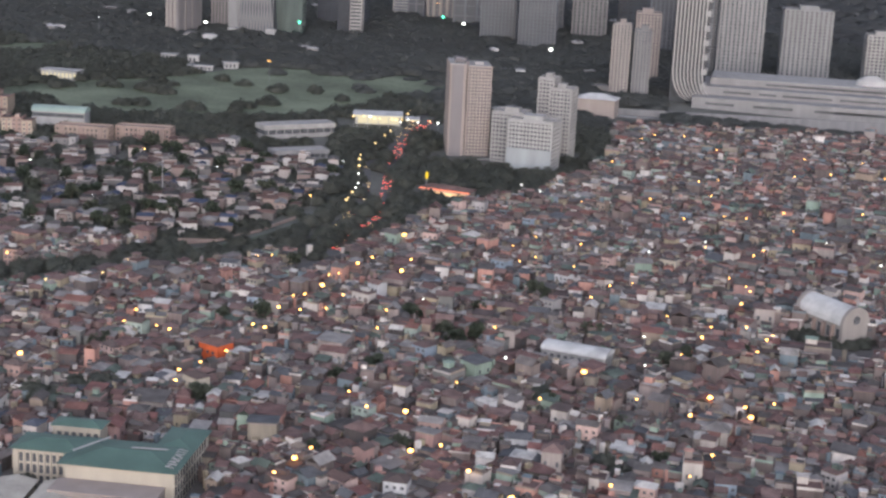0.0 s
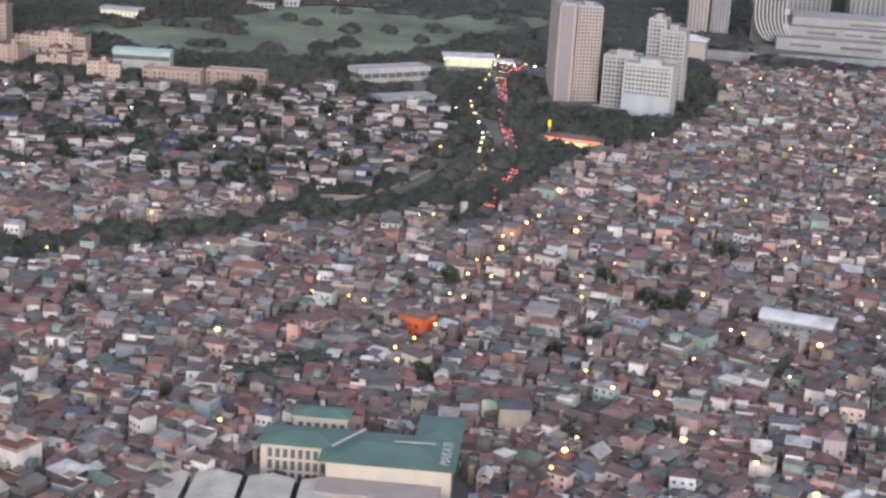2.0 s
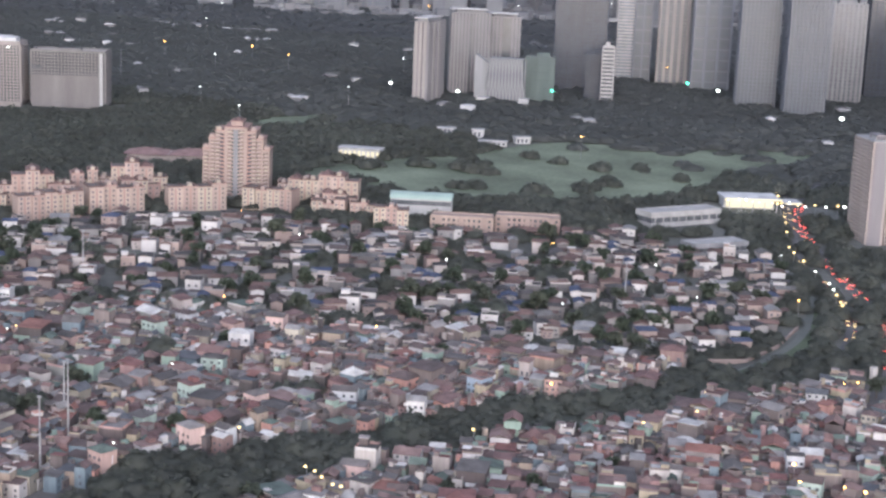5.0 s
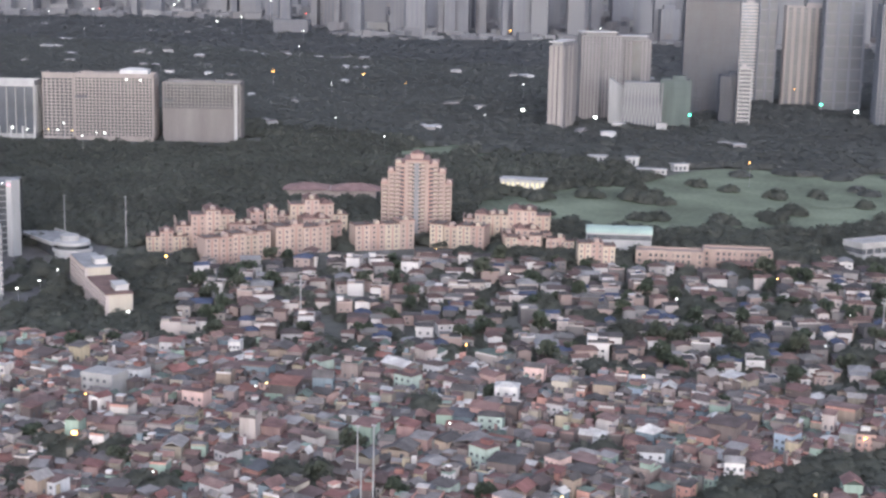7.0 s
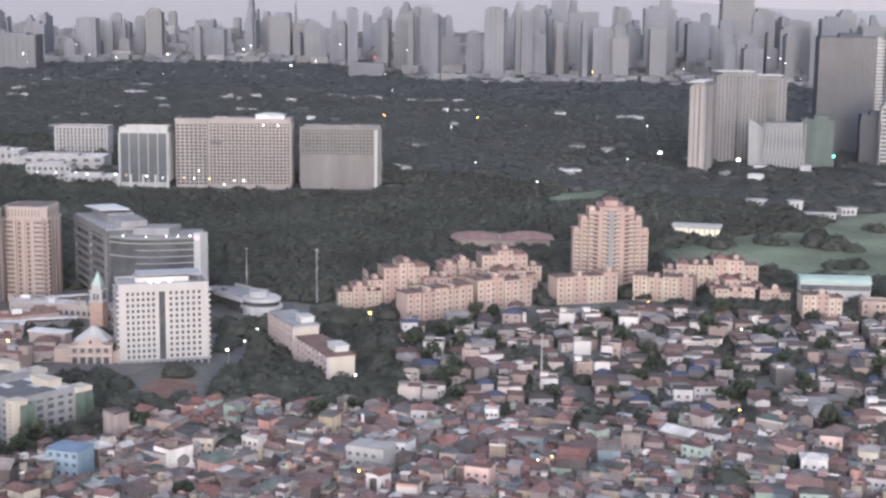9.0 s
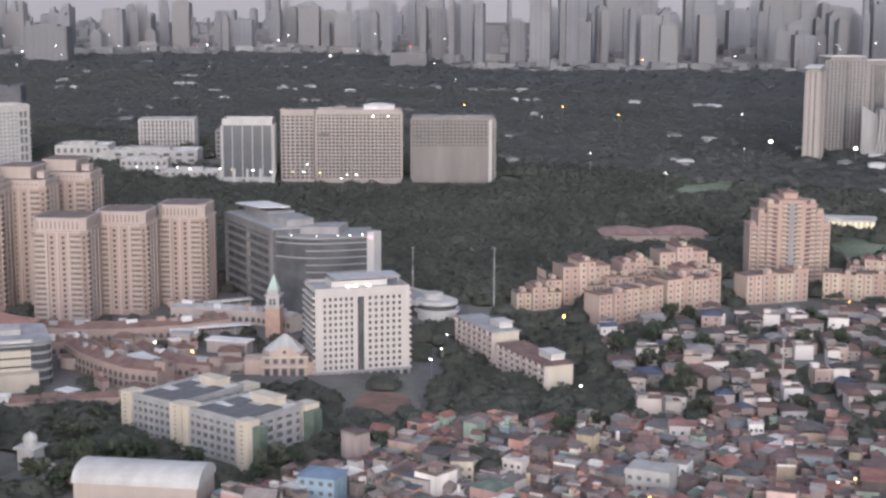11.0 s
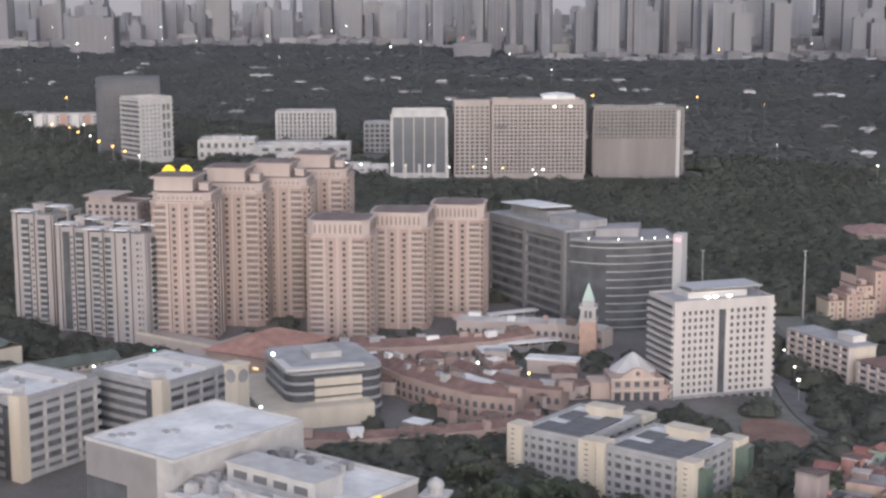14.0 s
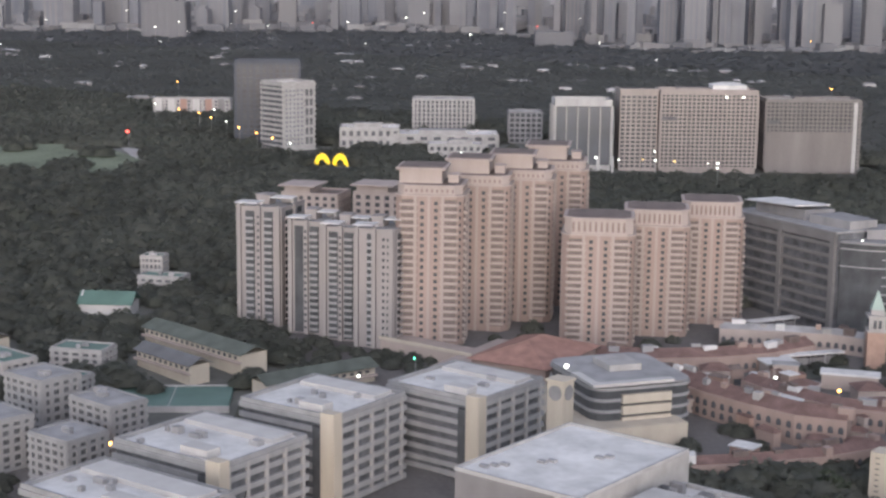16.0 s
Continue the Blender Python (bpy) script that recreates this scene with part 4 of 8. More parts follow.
part("podium", MB().box(-17, -17, -2, 16.5, 7, 4.0).box(-16.6, -16.6, 4.0, 16.1, 6.6, 4.1), CREAM, t, "cream podium wall")
part("roof_light", lamp_ball(0.5), COOL, t, m=pose(-2, -10.6, 11.9))

# red-roofed hall
TILE_RED = material("red_roof_tiles", [(0.27, 0.145, 0.115)], 0.85, vary=0.3, scale=0.4, fine=3.0, bump=0.4, haze_mix=0.2)
t = thing("hall", "broad hall with a red tiled hip roof", "hall", -426, 291, -2)
part("wall", MB().box(0, 0, -2, 18, 25, 5.6), BEIGE, t)
part("roof", MB().hip(0, 0, 18, 25, 5.7, 3.4, 0.9), TILE_RED, t)
part("podium", MB().box(-8, -4, -2, 0, 27, 3.6), BEIGE_PALE, t)
for k in range(4):
    part("wall_light", MB().box(3.2 + k * 3.6, -0.2, 2.6, 4.6 + k * 3.6, -0.04, 3.1), WARM_STRIP, t, "warm wall light")

# arcaded shopping village: curved red-roofed ranges
def arcade(label, line, width, height, roof_mat=TERRACOTTA, walls=BEIGE):
    t = thing("shopping_arcade", label, "shopping arcade", line[0][0], line[0][1], 0, "canal shopping village")
    ox, oy, oz = line[0][0], line[0][1], gz(*line[0])
    n = len(line)
    left, right = [], []
    for i, (x, y) in enumerate(line):
        p, q = line[max(0, i - 1)], line[min(n - 1, i + 1)]
        dx, dy = q[0] - p[0], q[1] - p[1]
        k = math.hypot(dx, dy)
        left.append((x - ox - dy / k * width / 2, y - oy + dx / k * width / 2))
        right.append((x - ox + dy / k * width / 2, y - oy - dx / k * width / 2))
    wall, roof = MB(), MB()
    arch = MB().prism([(-0.5, 0), (0.5, 0), (0.5, 0.9), (0.3, 1.25), (0, 1.38), (-0.3, 1.25), (-0.5, 0.9)], 0, 0.14).mesh("arch", GLASS)
    for i in range(n - 1):
        a, b, c, d = right[i], right[i + 1], left[i + 1], left[i]
        wall.prism([a, b, c, d], -2, height)
        m0, m1 = ((a[0] + d[0]) / 2, (a[1] + d[1]) / 2), ((b[0] + c[0]) / 2, (b[1] + c[1]) / 2)
        roof.add([(*a, height - 0.1), (*b, height - 0.1), (*c, height - 0.1), (*d, height - 0.1), (*m0, height + width * 0.22), (*m1, height + width * 0.22)],
                 [(0, 1, 5, 4), (2, 3, 4, 5), (0, 4, 3), (1, 2, 5), (3, 2, 1, 0)])
        dx, dy = b[0] - a[0], b[1] - a[1]
        k = math.hypot(dx, dy)
        for q in range(max(1, int(k / 1.9))):
            u = (q + 0.5) / max(1, int(k / 1.9))
            for z in ([0.3, 2.3] if height > 4 else [0.4]):
                part("arch", arch, None, t, m=Matrix.Translation((a[0] + dx * u + dy / k * 0.05, a[1] + dy * u - dx / k * 0.05, z)) @ Euler((radians(90), 0, math.atan2(dy, dx))).to_matrix().to_4x4())
    part("wall", wall, walls, t)
    part("roof", roof, roof_mat, t)
    r = random.Random(int(ox * 3 + oy))
    for (a, b), (c, d) in zip(line, line[1:]):
        g = math.degrees(math.atan2(d - b, c - a))
        for _ in range(3):
            u, w, e = r.random(), r.uniform(1.2, 3.4), r.uniform(0.8, 2.0)
            part("roof_box", MB().box(-w / 2, -e / 2, height - 0.3, w / 2, e / 2, height + width * 0.2 + r.uniform(0.2, 0.9)), r.choice((ROOF_GREY, ROOF_WHITE, ROOF_BROWN, BEIGE, CONCRETE)), t,
                 m=pose(a + (c - a) * u - ox + r.uniform(-1.6, 1.6), b + (d - b) * u - oy + r.uniform(-1.6, 1.6), 0, 0, 0, g))
    return t


arcade("curved red-tiled shopping arcade in beige stucco", [(-408, 318), (-396, 322), (-385, 330), (-376, 340), (-370, 352)], 7, 3.6)
arcade("curved red-tiled shopping arcade in beige stucco", [(-384, 306), (-374, 300), (-364, 296), (-354, 293), (-345, 294)], 8, 5.0)
arcade("low red-tiled arcade with arched openings", [(-380, 252), (-368, 258), (-356, 268), (-346, 278), (-338, 290)], 5, 3.2)
arcade("low red-tiled arcade with arched openings", [(-372, 318), (-362, 312), (-350, 308), (-341, 309)], 6, 3.4)
arcade("pale stucco arcade facing the square", [(-392, 356), (-380, 360), (-366, 364), (-352, 362)], 5, 3.6, ROOF_GREY, BEIGE_PALE)
arcade("low red-tiled arcade with arched openings", [(-400, 300), (-394, 308), (-388, 314)], 6, 3.6)
for x, y, w, d, g, lab in ((-368, 306, 9, 5, -20, "white"), (-360, 330, 12, 4, 12, "white"), (-350, 322, 6, 6, 30, "red"), (-372, 330, 7, 5, 40, "white"), (-383, 318, 6, 4, 25, "red")):
    t = thing("shop_pavilion", "small shop pavilion with a %s roof" % ("white flat" if lab == "white" else "red tiled"), "shop", x, y, g, "canal shopping village")
    part("wall", MB().box(0, 0, -1.5, w, d, 3.4), BEIGE_PALE, t)
    if lab == "white":
        part("roof", MB().box(-0.4, -0.4, 3.4, w + 0.4, d + 0.4, 3.8), ROOF_WHITE, t)
    else:
        part("roof", MB().hip(0, 0, w, d, 3.4, 1.4, 0.4), TERRACOTTA, t)
sv = random.Random(17)
for k in range(34):
    u, q = sv.uniform(0, 1), sv.uniform(-8, 8)
    x, y = (-402 + 60 * u + q * 0.6, 296 + 26 * math.sin(3.1 * u) + q) if k % 2 else (-394 + 52 * u, 262 + 30 * u + q * 1.4)
    w, d, h, g = sv.uniform(2.0, 5.5), sv.uniform(1.6, 4.0), sv.uniform(2.4, 4.6), sv.uniform(-40, 60)
    if math.hypot(x + 386, y - 277) < 24:
        continue
    c = sv.choice(("red tiled", "red tiled", "brown", "white flat", "grey flat"))
    t = thing("kiosk", "small beige market kiosk with a %s roof" % c, "kiosk", x, y, g, "kiosks of the shopping village")
    part("wall", MB().box(0, 0, -1.5, w, d, h), sv.choice((BEIGE, BEIGE_PALE, BRICK_RED)), t)
    mb = MB().hip(0, 0, w, d, h, 0.9, 0.3) if "red" in c or "brown" in c else MB().box(-0.3, -0.3, h, w + 0.3, d + 0.3, h + 0.25)
    part("roof", mb, {"red tiled": TERRACOTTA, "brown": ROOF_BROWN, "white flat": ROOF_WHITE, "grey flat": ROOF_GREY}[c], t)
    part("opening", MB().box(w * 0.2, -0.05, 0.2, w * 0.8, 0.05, 1.5), GLASS, t)
t = thing("gabled_shopfront", "pink-cream shopfront with a low gable and pale faceted dome", "shop", -334, 319, 32, "canal shopping village")
part("wall", MB().box(0, 0, -2, 12, 10, 5.2), SALMON_PALE, t)
part("gable", MB().add([(1.6, -0.15, 5.2), (10.4, -0.15, 5.2), (6.9, -0.15, 7.5), (5.1, -0.15, 7.5), (1.6, 0.5, 5.2), (10.4, 0.5, 5.2), (6.9, 0.5, 7.5), (5.1, 0.5, 7.5)],
                       [(0, 1, 2, 3), (7, 6, 5, 4), (0, 3, 7, 4), (1, 5, 6, 2), (3, 2, 6, 7)]), SALMON_PALE, t)
part("drum", MB().prism(ring(10, 5.4, None, 6, 5.8), 5.2, 6.0), BEIGE_PALE, t)
part("dome", MB().prism(ring(10, 5.6, None, 6, 5.8), 6.0, 9.2, ring(10, 1.4, None, 6, 5.8)).prism(ring(10, 1.4, None, 6, 5.8), 9.2, 10.0, ring(10, 0.15, None, 6, 5.8)), CONCRETE_PALE, t, "pale faceted dome")
part("side_wing", MB().box(-4.5, 1, -2, -0.1, 8, 4.0), SALMON_PALE, t)
part("side_wing", MB().box(12.1, 1, -2, 15, 8, 3.4), SALMON_PALE, t)
part("rose_window", MB().prism(ring(16, 0.5), 0, 0.1), GLASS, t, m=pose(6, -0.18, 6.3, 90, 0, 0))
part("moulding", MB().box(-0.2, -0.3, 4.9, 12.2, 0.1, 5.25), CREAM, t)
part("moulding", MB().box(-0.15, -0.25, 2.3, 12.15, 0.1, 2.6), CREAM, t)
for k in range(5):
    part("window", MB().box(0.9 + k * 2.2, -0.08, 3.2, 2.1 + k * 2.2, 0.1, 4.4), GLASS, t)
    part("shop_opening", MB().box(0.8 + k * 2.2, -0.08, -0.5, 2.2 + k * 2.2, 0.1, 1.9), GLASS_DARK, t)

t = thing("bell_tower", "slender brick campanile with a white belfry and green spire", "bell tower", -354.2, 354, 20)
part("shaft", MB().box(-2.1, -2.1, -2, 2.1, 2.1, 8.6), BRICK_RED, t)
part("belfry", MB().box(-2.3, -2.3, 8.6, 2.3, 2.3, 9.1).box(-1.9, -1.9, 9.1, 1.9, 1.9, 12.0).box(-2.3, -2.3, 12.0, 2.3, 2.3, 12.5).box(-1.5, -1.5, 12.5, 1.5, 1.5, 13.8), CONCRETE, t)
part("spire", MB().prism([(-1.5, -1.5), (1.5, -1.5), (1.5, 1.5), (-1.5, 1.5)], 13.8, 18.2, [(-0.06, -0.06), (0.06, -0.06), (0.06, 0.06), (-0.06, 0.06)]), ROOF_MINT, t)
for k in (0, 90, 180, 270):
    part("arch", MB().box(-0.9, -1.98, 9.5, -0.2, -1.86, 11.4).box(0.2, -1.98, 9.5, 0.9, -1.86, 11.4), GLASS, t, m=pose(0, 0, 0, 0, 0, k))

# canopies, pool and oval pavilions of the square
for x, y, w, g in ((-372.5, 340, 16.5, 47), (-388, 366, 15, 55)):
    t = thing("canopy", "long white flat canopy on slim posts", "canopy", x, y, g, "square canopies")
    part("canopy_roof", MB().box(0, -1.4, 3.0, w, 1.4, 3.3), ROOF_WHITE, t)
    for k in range(5):
        part("post", MB().box(0.4 + k * (w - 1) / 4, -0.1, -1.5, 0.6 + k * (w - 1) / 4, 0.1, 3.0), METAL, t)
    part("stall_counter", MB().box(0.5, 0.4, -1.5, w - 0.5, 1.3, 2.0), CONCRETE_DARK, t)
fan("water_2", "dark oval pool of the square", "pool", [(-374, 334), (-366, 334), (-358, 341), (-356, 349), (-362, 351), (-370, 344)], WATER, 0.3)
for x, y, rx, ry in ((-344, 318, 5.4, 3.8), (-380, 300, 4.0, 3.0), (-362, 322, 3.6, 2.6)):
    t = thing("oval_pavilion", "oval shop pavilion with a dark red roof and pale rim", "shop", x, y, 30, "canal shopping village")
    part("wall", MB().prism(ring(18, rx, ry), -1.5, 2.6), BEIGE_PALE, t)
    part("rim", MB().prism(ring(18, rx + 0.5, ry + 0.5), 2.6, 3.0), BEIGE_PALE, t)
    part("roof", MB().prism(ring(18, rx, ry), 3.0, 3.9, ring(18, rx * 0.3, ry * 0.3)), TERRACOTTA, t)

# long apartment slabs below the hill
SLAB_WALL = material("pinkish_white_plaster", [(0.42, 0.365, 0.35)], 0.85, haze_mix=0.22, vary=0.2, scale=0.3, streak=True)
for x, y, w, h in ((-311.0, 383.8, 24, 8.6), (-289.4, 367.2, 28, 8.4)):
    t = thing("apartment_slab", "long pinkish-white apartment slab with galleries and a %s roof" % ("grey" if w < 25 else "dull red"), "apartment block", x, y, -37, "slabs below the hill")
    FOOT.append((x + 0.5 * (w * 0.8 + 7.6 * 0.6), y + 0.5 * (-w * 0.6 + 7.6 * 0.8), w / 2, 3.8, -37))
    part("wall", MB().box(0, 0, -2.5, w, 7.6, h), SLAB_WALL, t)
    part("roof", MB().box(-0.3, -0.5, h, w + 0.3, 7.9, h + 0.3), ROOF_GREY if w < 25 else TERRACOTTA, t)
    part("stair_house", MB().box(w * 0.62, 3.2, h, w * 0.86, 7.2, h + 1.9).box(w * 0.61, 3.0, h + 1.9, w * 0.87, 7.4, h + 2.1), WHITE, t)
    gal = MB().box(0.3, -0.75, 0, w - 0.3, 0.05, 0.14).box(0.3, -0.75, 0.14, w - 0.3, -0.65, 0.6).mesh("gallery", SLAB_WALL)
    dark = MB().box(0.5, -0.04, 0.62, w - 0.5, 0.05, 1.36).mesh("gallery_opening", GLASS)
    for j in range(5):
        part("gallery", gal, None, t, m=pose(0, 0, 0.1 + j * 1.66))
        part("gallery_opening", dark, None, t, m=pose(0, 0, 0.1 + j * 1.66))
    fin = MB().box(-0.3, -0.8, -2, 0.3, 0, h).mesh("fin", SLAB_WALL)
    for k in range(int(w / 3.4) + 1):
        part("fin", fin, None, t, m=pose(0.3 + k * (w - 0.6) / int(w / 3.4), 0, 0))
    end = MB().box(-0.32, -0.05, 0, 0.32, 0.05, 0.7).mesh("window", GLASS_DARK)
    for j in range(5):
        part("window", end, None, t, m=pose(w, 3.8, 0.7 + j * 1.62, 0, 0, 90))
    part("end_wall", MB().box(w + 0.02, 0.3, -2.5, w + 0.1, 7.3, h - 0.2), CREAM, t, "cream end wall")

# white vaulted roof at the foot of the hill
t = thing("covered_court", "sports court under a white vaulted metal roof", "covered court", -300, 231, 20)
vs = ring(13, 6.0, 3.2, 0, 0, 0, 180)
mb = MB()
mb.add([(-13, x, 6 + z) for x, z in vs] + [(13, x, 6 + z) for x, z in vs], [(i, i + 1, 14 + i, 13 + i) for i in range(12)] + [tuple(range(12, -1, -1)), tuple(range(13, 26))])
part("roof", mb, CONCRETE_PALE, t)
part("wall", MB().box(-12.6, -5.8, -2, 12.6, 5.8, 6), BEIGE_PALE, t)
for x, y, s_ in ((-334.5, 235.5, 1.35), (-345, 230, 0.8)):
    t = thing("gatehouse", "small white domed gatehouse beside trees", "gatehouse", x, y, 10, "gatehouses")
    body = part("wall", MB().box(-1.5 * s_, -1.5 * s_, -1.5, 1.5 * s_, 1.5 * s_, 3.4 * s_), WHITE, t)
    part("cornice", MB().box(-1.9 * s_, -1.9 * s_, 3.4 * s_, 1.9 * s_, 1.9 * s_, 3.8 * s_), WHITE, t)
    part("lantern", MB().prism(ring(10, 1.1 * s_), 3.8 * s_, 4.9 * s_), CONCRETE_PALE, t)
    part("dome", MB().prism(ring(12, 1.25 * s_), 4.9 * s_, 5.5 * s_, ring(12, 0.95 * s_)).prism(ring(12, 0.95 * s_), 5.5 * s_, 6.0 * s_, ring(12, 0.2 * s_)), CONCRETE_PALE, t)
    part("opening", MB().box(-0.5, -1.5 * s_ - 0.05, 0.6, 0.5, -1.5 * s_ + 0.05, 2.4), GLASS, body)
    part("side_wall", MB().box(1.5 * s_, -0.3, -1.5, 7 * s_, 0.3, 1.6), WHITE, t)

# school ranges and sports court west of the hill
ROOF_MOSS = material("mossy_roof", [(0.055, 0.075, 0.06)], 0.8, vary=0.3, scale=0.3)
for x, y, w, d, g in ((-505, 278, 37, 7, -17), (-455, 256, 27, 6, 66), (-494, 262, 20, 5, -17), (-540, 250, 16, 6, -10)):
    t = thing("school_building", "long cream school building with a dark green pitched roof", "school", x, y, g, "school ranges")
    part("wall", MB().box(0, 0, -2, w, d, 3.6), CREAM, t)
    part("roof", MB().gable(0, 0, w, d, 3.7, 1.6, 0.7), ROOF_DARK if w < 25 else ROOF_MOSS, t)
    part("gallery", MB().box(-0.2, -0.8, 1.6, w + 0.2, 0.05, 2.1), BEIGE_PALE, t)
    me = MB().box(-0.5, -0.05, 0, 0.5, 0.05, 0.7).mesh("window", GLASS)
    for k in range(int(w / 2)):
        part("window", me, None, t, m=pose(1 + k * 2, -0.02, 2.4))
t = thing("sports_court", "green painted sports courts behind low walls", "sports court", -472, 246.5, 32)
part("surface", MB().box(-12, -8, -1, 12, 8, 0.7), ROOF_GREEN, t)
part("kerb", MB().box(-12.3, -8.3, -1, 12.3, -8, 1.0).box(-12.3, 8, -1, 12.3, 8.3, 1.0).box(-0.1, -8, 0.7, 0.1, 8, 0.75), CONCRETE_PALE, t)
t = thing("chapel", "white chapel with a steep gabled front and dark roof", "chapel", -534, 288, 25)
part("wall", MB().box(0, 0, -1.5, 13, 8, 3).prism([(0, 0), (0.4, 0), (0.4, 8), (0, 8)], 3, 5.6, [(0, 3.6), (0.4, 3.6), (0.4, 4.4), (0, 4.4)]), WHITE, t)
part("roof", MB().gable(0, 0, 13, 8, 3, 2.6, 0.5), ROOF_GREEN, t)
for x, y, w, d, h, g in ((-549, 330, 6, 5, 5.5, 20), (-540, 318, 12, 6, 3.5, 15), (-486, 214, 11, 9, 11.5, -10), (-468, 212, 12, 8, 10.5, -12), (-480, 196, 10, 9, 9.5, -14), (-463, 196, 10, 9, 9.0, -8), (-497, 226, 14, 9, 6, 5), (-519, 236, 14, 8, 5, -12), (-508, 250, 12, 7, 4.5, 14)):
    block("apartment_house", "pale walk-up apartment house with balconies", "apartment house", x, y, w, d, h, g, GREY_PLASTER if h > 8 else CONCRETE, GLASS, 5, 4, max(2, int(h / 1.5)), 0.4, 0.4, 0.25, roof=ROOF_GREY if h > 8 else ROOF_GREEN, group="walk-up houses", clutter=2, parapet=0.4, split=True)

# ---- salmon-coloured apartment village ----


def pink_block(x, y, w, d, h, ang, floors=6, stepped=False):
    """A range of stepped wings with red roof edges, lift towers and pairs of windows."""
    r = random.Random(int(abs(x * 13 + y * 7)))
    t = thing("apartment_block", "salmon-pink mid-rise apartment block with stepped wings and red roof edges", "apartment block", x, y, ang, "salmon apartment village")
    n = max(3, int(round(w / 5.0)))
    fh = (h - 0.4) / floors
    win = MB().box(-0.34, -0.05, -0.38, 0.34, 0.06, 0.38).mesh("window", GLASS)
    for i in range(n):
        x0, x1 = w * i / n, w * (i + 1) / n
        u = abs(2 * (i + 0.5) / n - 1)
        hm = h - (round(u * floors * 0.45) * fh if stepped else r.choice((0, 0, fh * 0.5, -fh * 0.5)))
        yo = (u - 0.5) * 2.4 if stepped else r.choice((-0.9, 0, 0.5))
        wing = part("wing", MB().box(x0, yo, -3, x1, d, hm), PINK if i % 2 else SALMON_PALE, t)
        part("roof", MB().box(x0 + 0.3, yo + 0.3, hm, x1 - 0.3, d - 0.3, hm + 0.12), ROOF_BROWN, t)
        part("roof_edge", MB().box(x0 - 0.15, yo - 0.2, hm, x1 + 0.15, yo + 0.3, hm + 0.42).box(x0 - 0.15, yo + 0.3, hm, x0 + 0.25, d, hm + 0.42).box(x1 - 0.25, yo + 0.3, hm, x1 + 0.15, d, hm + 0.42), PINK_DEEP if i % 2 else TERRACOTTA, t)
        cx = (x0 + x1) / 2
        # this dark strip lies on the wall; a recess's shade is painted in
        part("recess", MB().box(cx - 0.3, yo - 0.03, -2, cx + 0.3, yo + 0.1, hm - 0.5), PINK_DEEP, wing)
        for j in range(int((hm - 0.3) / fh + 0.01)):
            for q in (0.24, 0.76):
                part("window", win, None, wing, m=pose(x0 + (x1 - x0) * q, yo, 0.3 + (j + 0.55) * fh))
        if i % 2 == (0 if stepped else 1) or n == 3 and i == 1:
            a, b = cx - 0.8, cx + 0.8
            part("lift_tower", MB().box(a, yo + 0.8, hm, b, yo + 3.4, hm + 1.3).hip(a, yo + 0.8, b, yo + 3.4, hm + 1.3, 0.5, 0.2), SALMON_PALE, t)
        if stepped and u < 0.4:
            part("hip_roof", MB().hip(x0 + 0.2, yo + 2.0, x1 - 0.2, d, hm + 0.1, 1.6, 0.1), TERRACOTTA, t)
    part("end_wall", MB().box(-0.1, 1.2, -3, 0.02, d - 0.6, h * 0.8), SALMON_PALE, t)
    return t


for spec in ((-280.5, 416.5, 24.5, 8, 9.2, 60), (-269.5, 442, 21.5, 8, 9.6, 56), (-251, 466, 22.5, 8, 9.4, 50), (-233.5, 490, 20.5, 8, 8.6, 10),
             (-206, 497, 13, 6, 6.2, 20), (-192, 502, 10, 6, 5.6, 25), (-174, 489.5, 13, 7, 9.6, 30)):
    pink_block(*spec, floors=5 if spec[4] > 8 else 3)
for spec in ((-310, 421, 14, 8, 7.0, 40), (-304.5, 431, 26, 10, 13.6, 44), (-292.5, 438, 20, 8, 10.6, 52), (-293, 452, 14, 8, 10.8, 46), (-291, 460, 12, 8, 11.4, 42),
             (-286, 466, 27, 10, 14.6, 40), (-277, 462, 20, 8, 11.0, 48), (-229, 507, 18, 9, 12.0, 22), (-217, 509, 21, 10, 15.0, 24), (-209, 501, 18, 8, 9.6, 34)):
    pink_block(*spec, floors=max(4, int(spec[4] / 1.9)), stepped=True)
for x, y, w, g in ((-158, 505, 23, 22), (-139, 522, 24, 22)):
    t = block("townhouse_row", "row of salmon townhouses with arched bays and pale roof", "townhouse row", x, y, w, 8, 6.0, g, PINK, GLASS, 12, 4, 3, 0.5, 0.4, 0.35, roof=BEIGE, parapet=0.7, group="salmon apartment village")
    for bx in (2, w / 2 - 1, w - 4):
        part("bay", MB().box(bx, -0.8, -2, bx + 2, 0, 6.6), BEIGE, t)
    part("porch_roof", MB().hip(w * 0.25, -6, w * 0.75, 0, 2.2, 1.2, 0.3), TERRACOTTA, t)

# the stepped salmon tower
t = thing("stepped_tower", "stepped salmon-coloured apartment tower with a crown", "apartment tower", -253, 513.8, 28)
tiers = ((27, 12, 18.6), (22, 13.4, 23.0), (16.4, 14.6, 26.2), (9, 15.4, 27.6), (4.6, 9, 29.6))
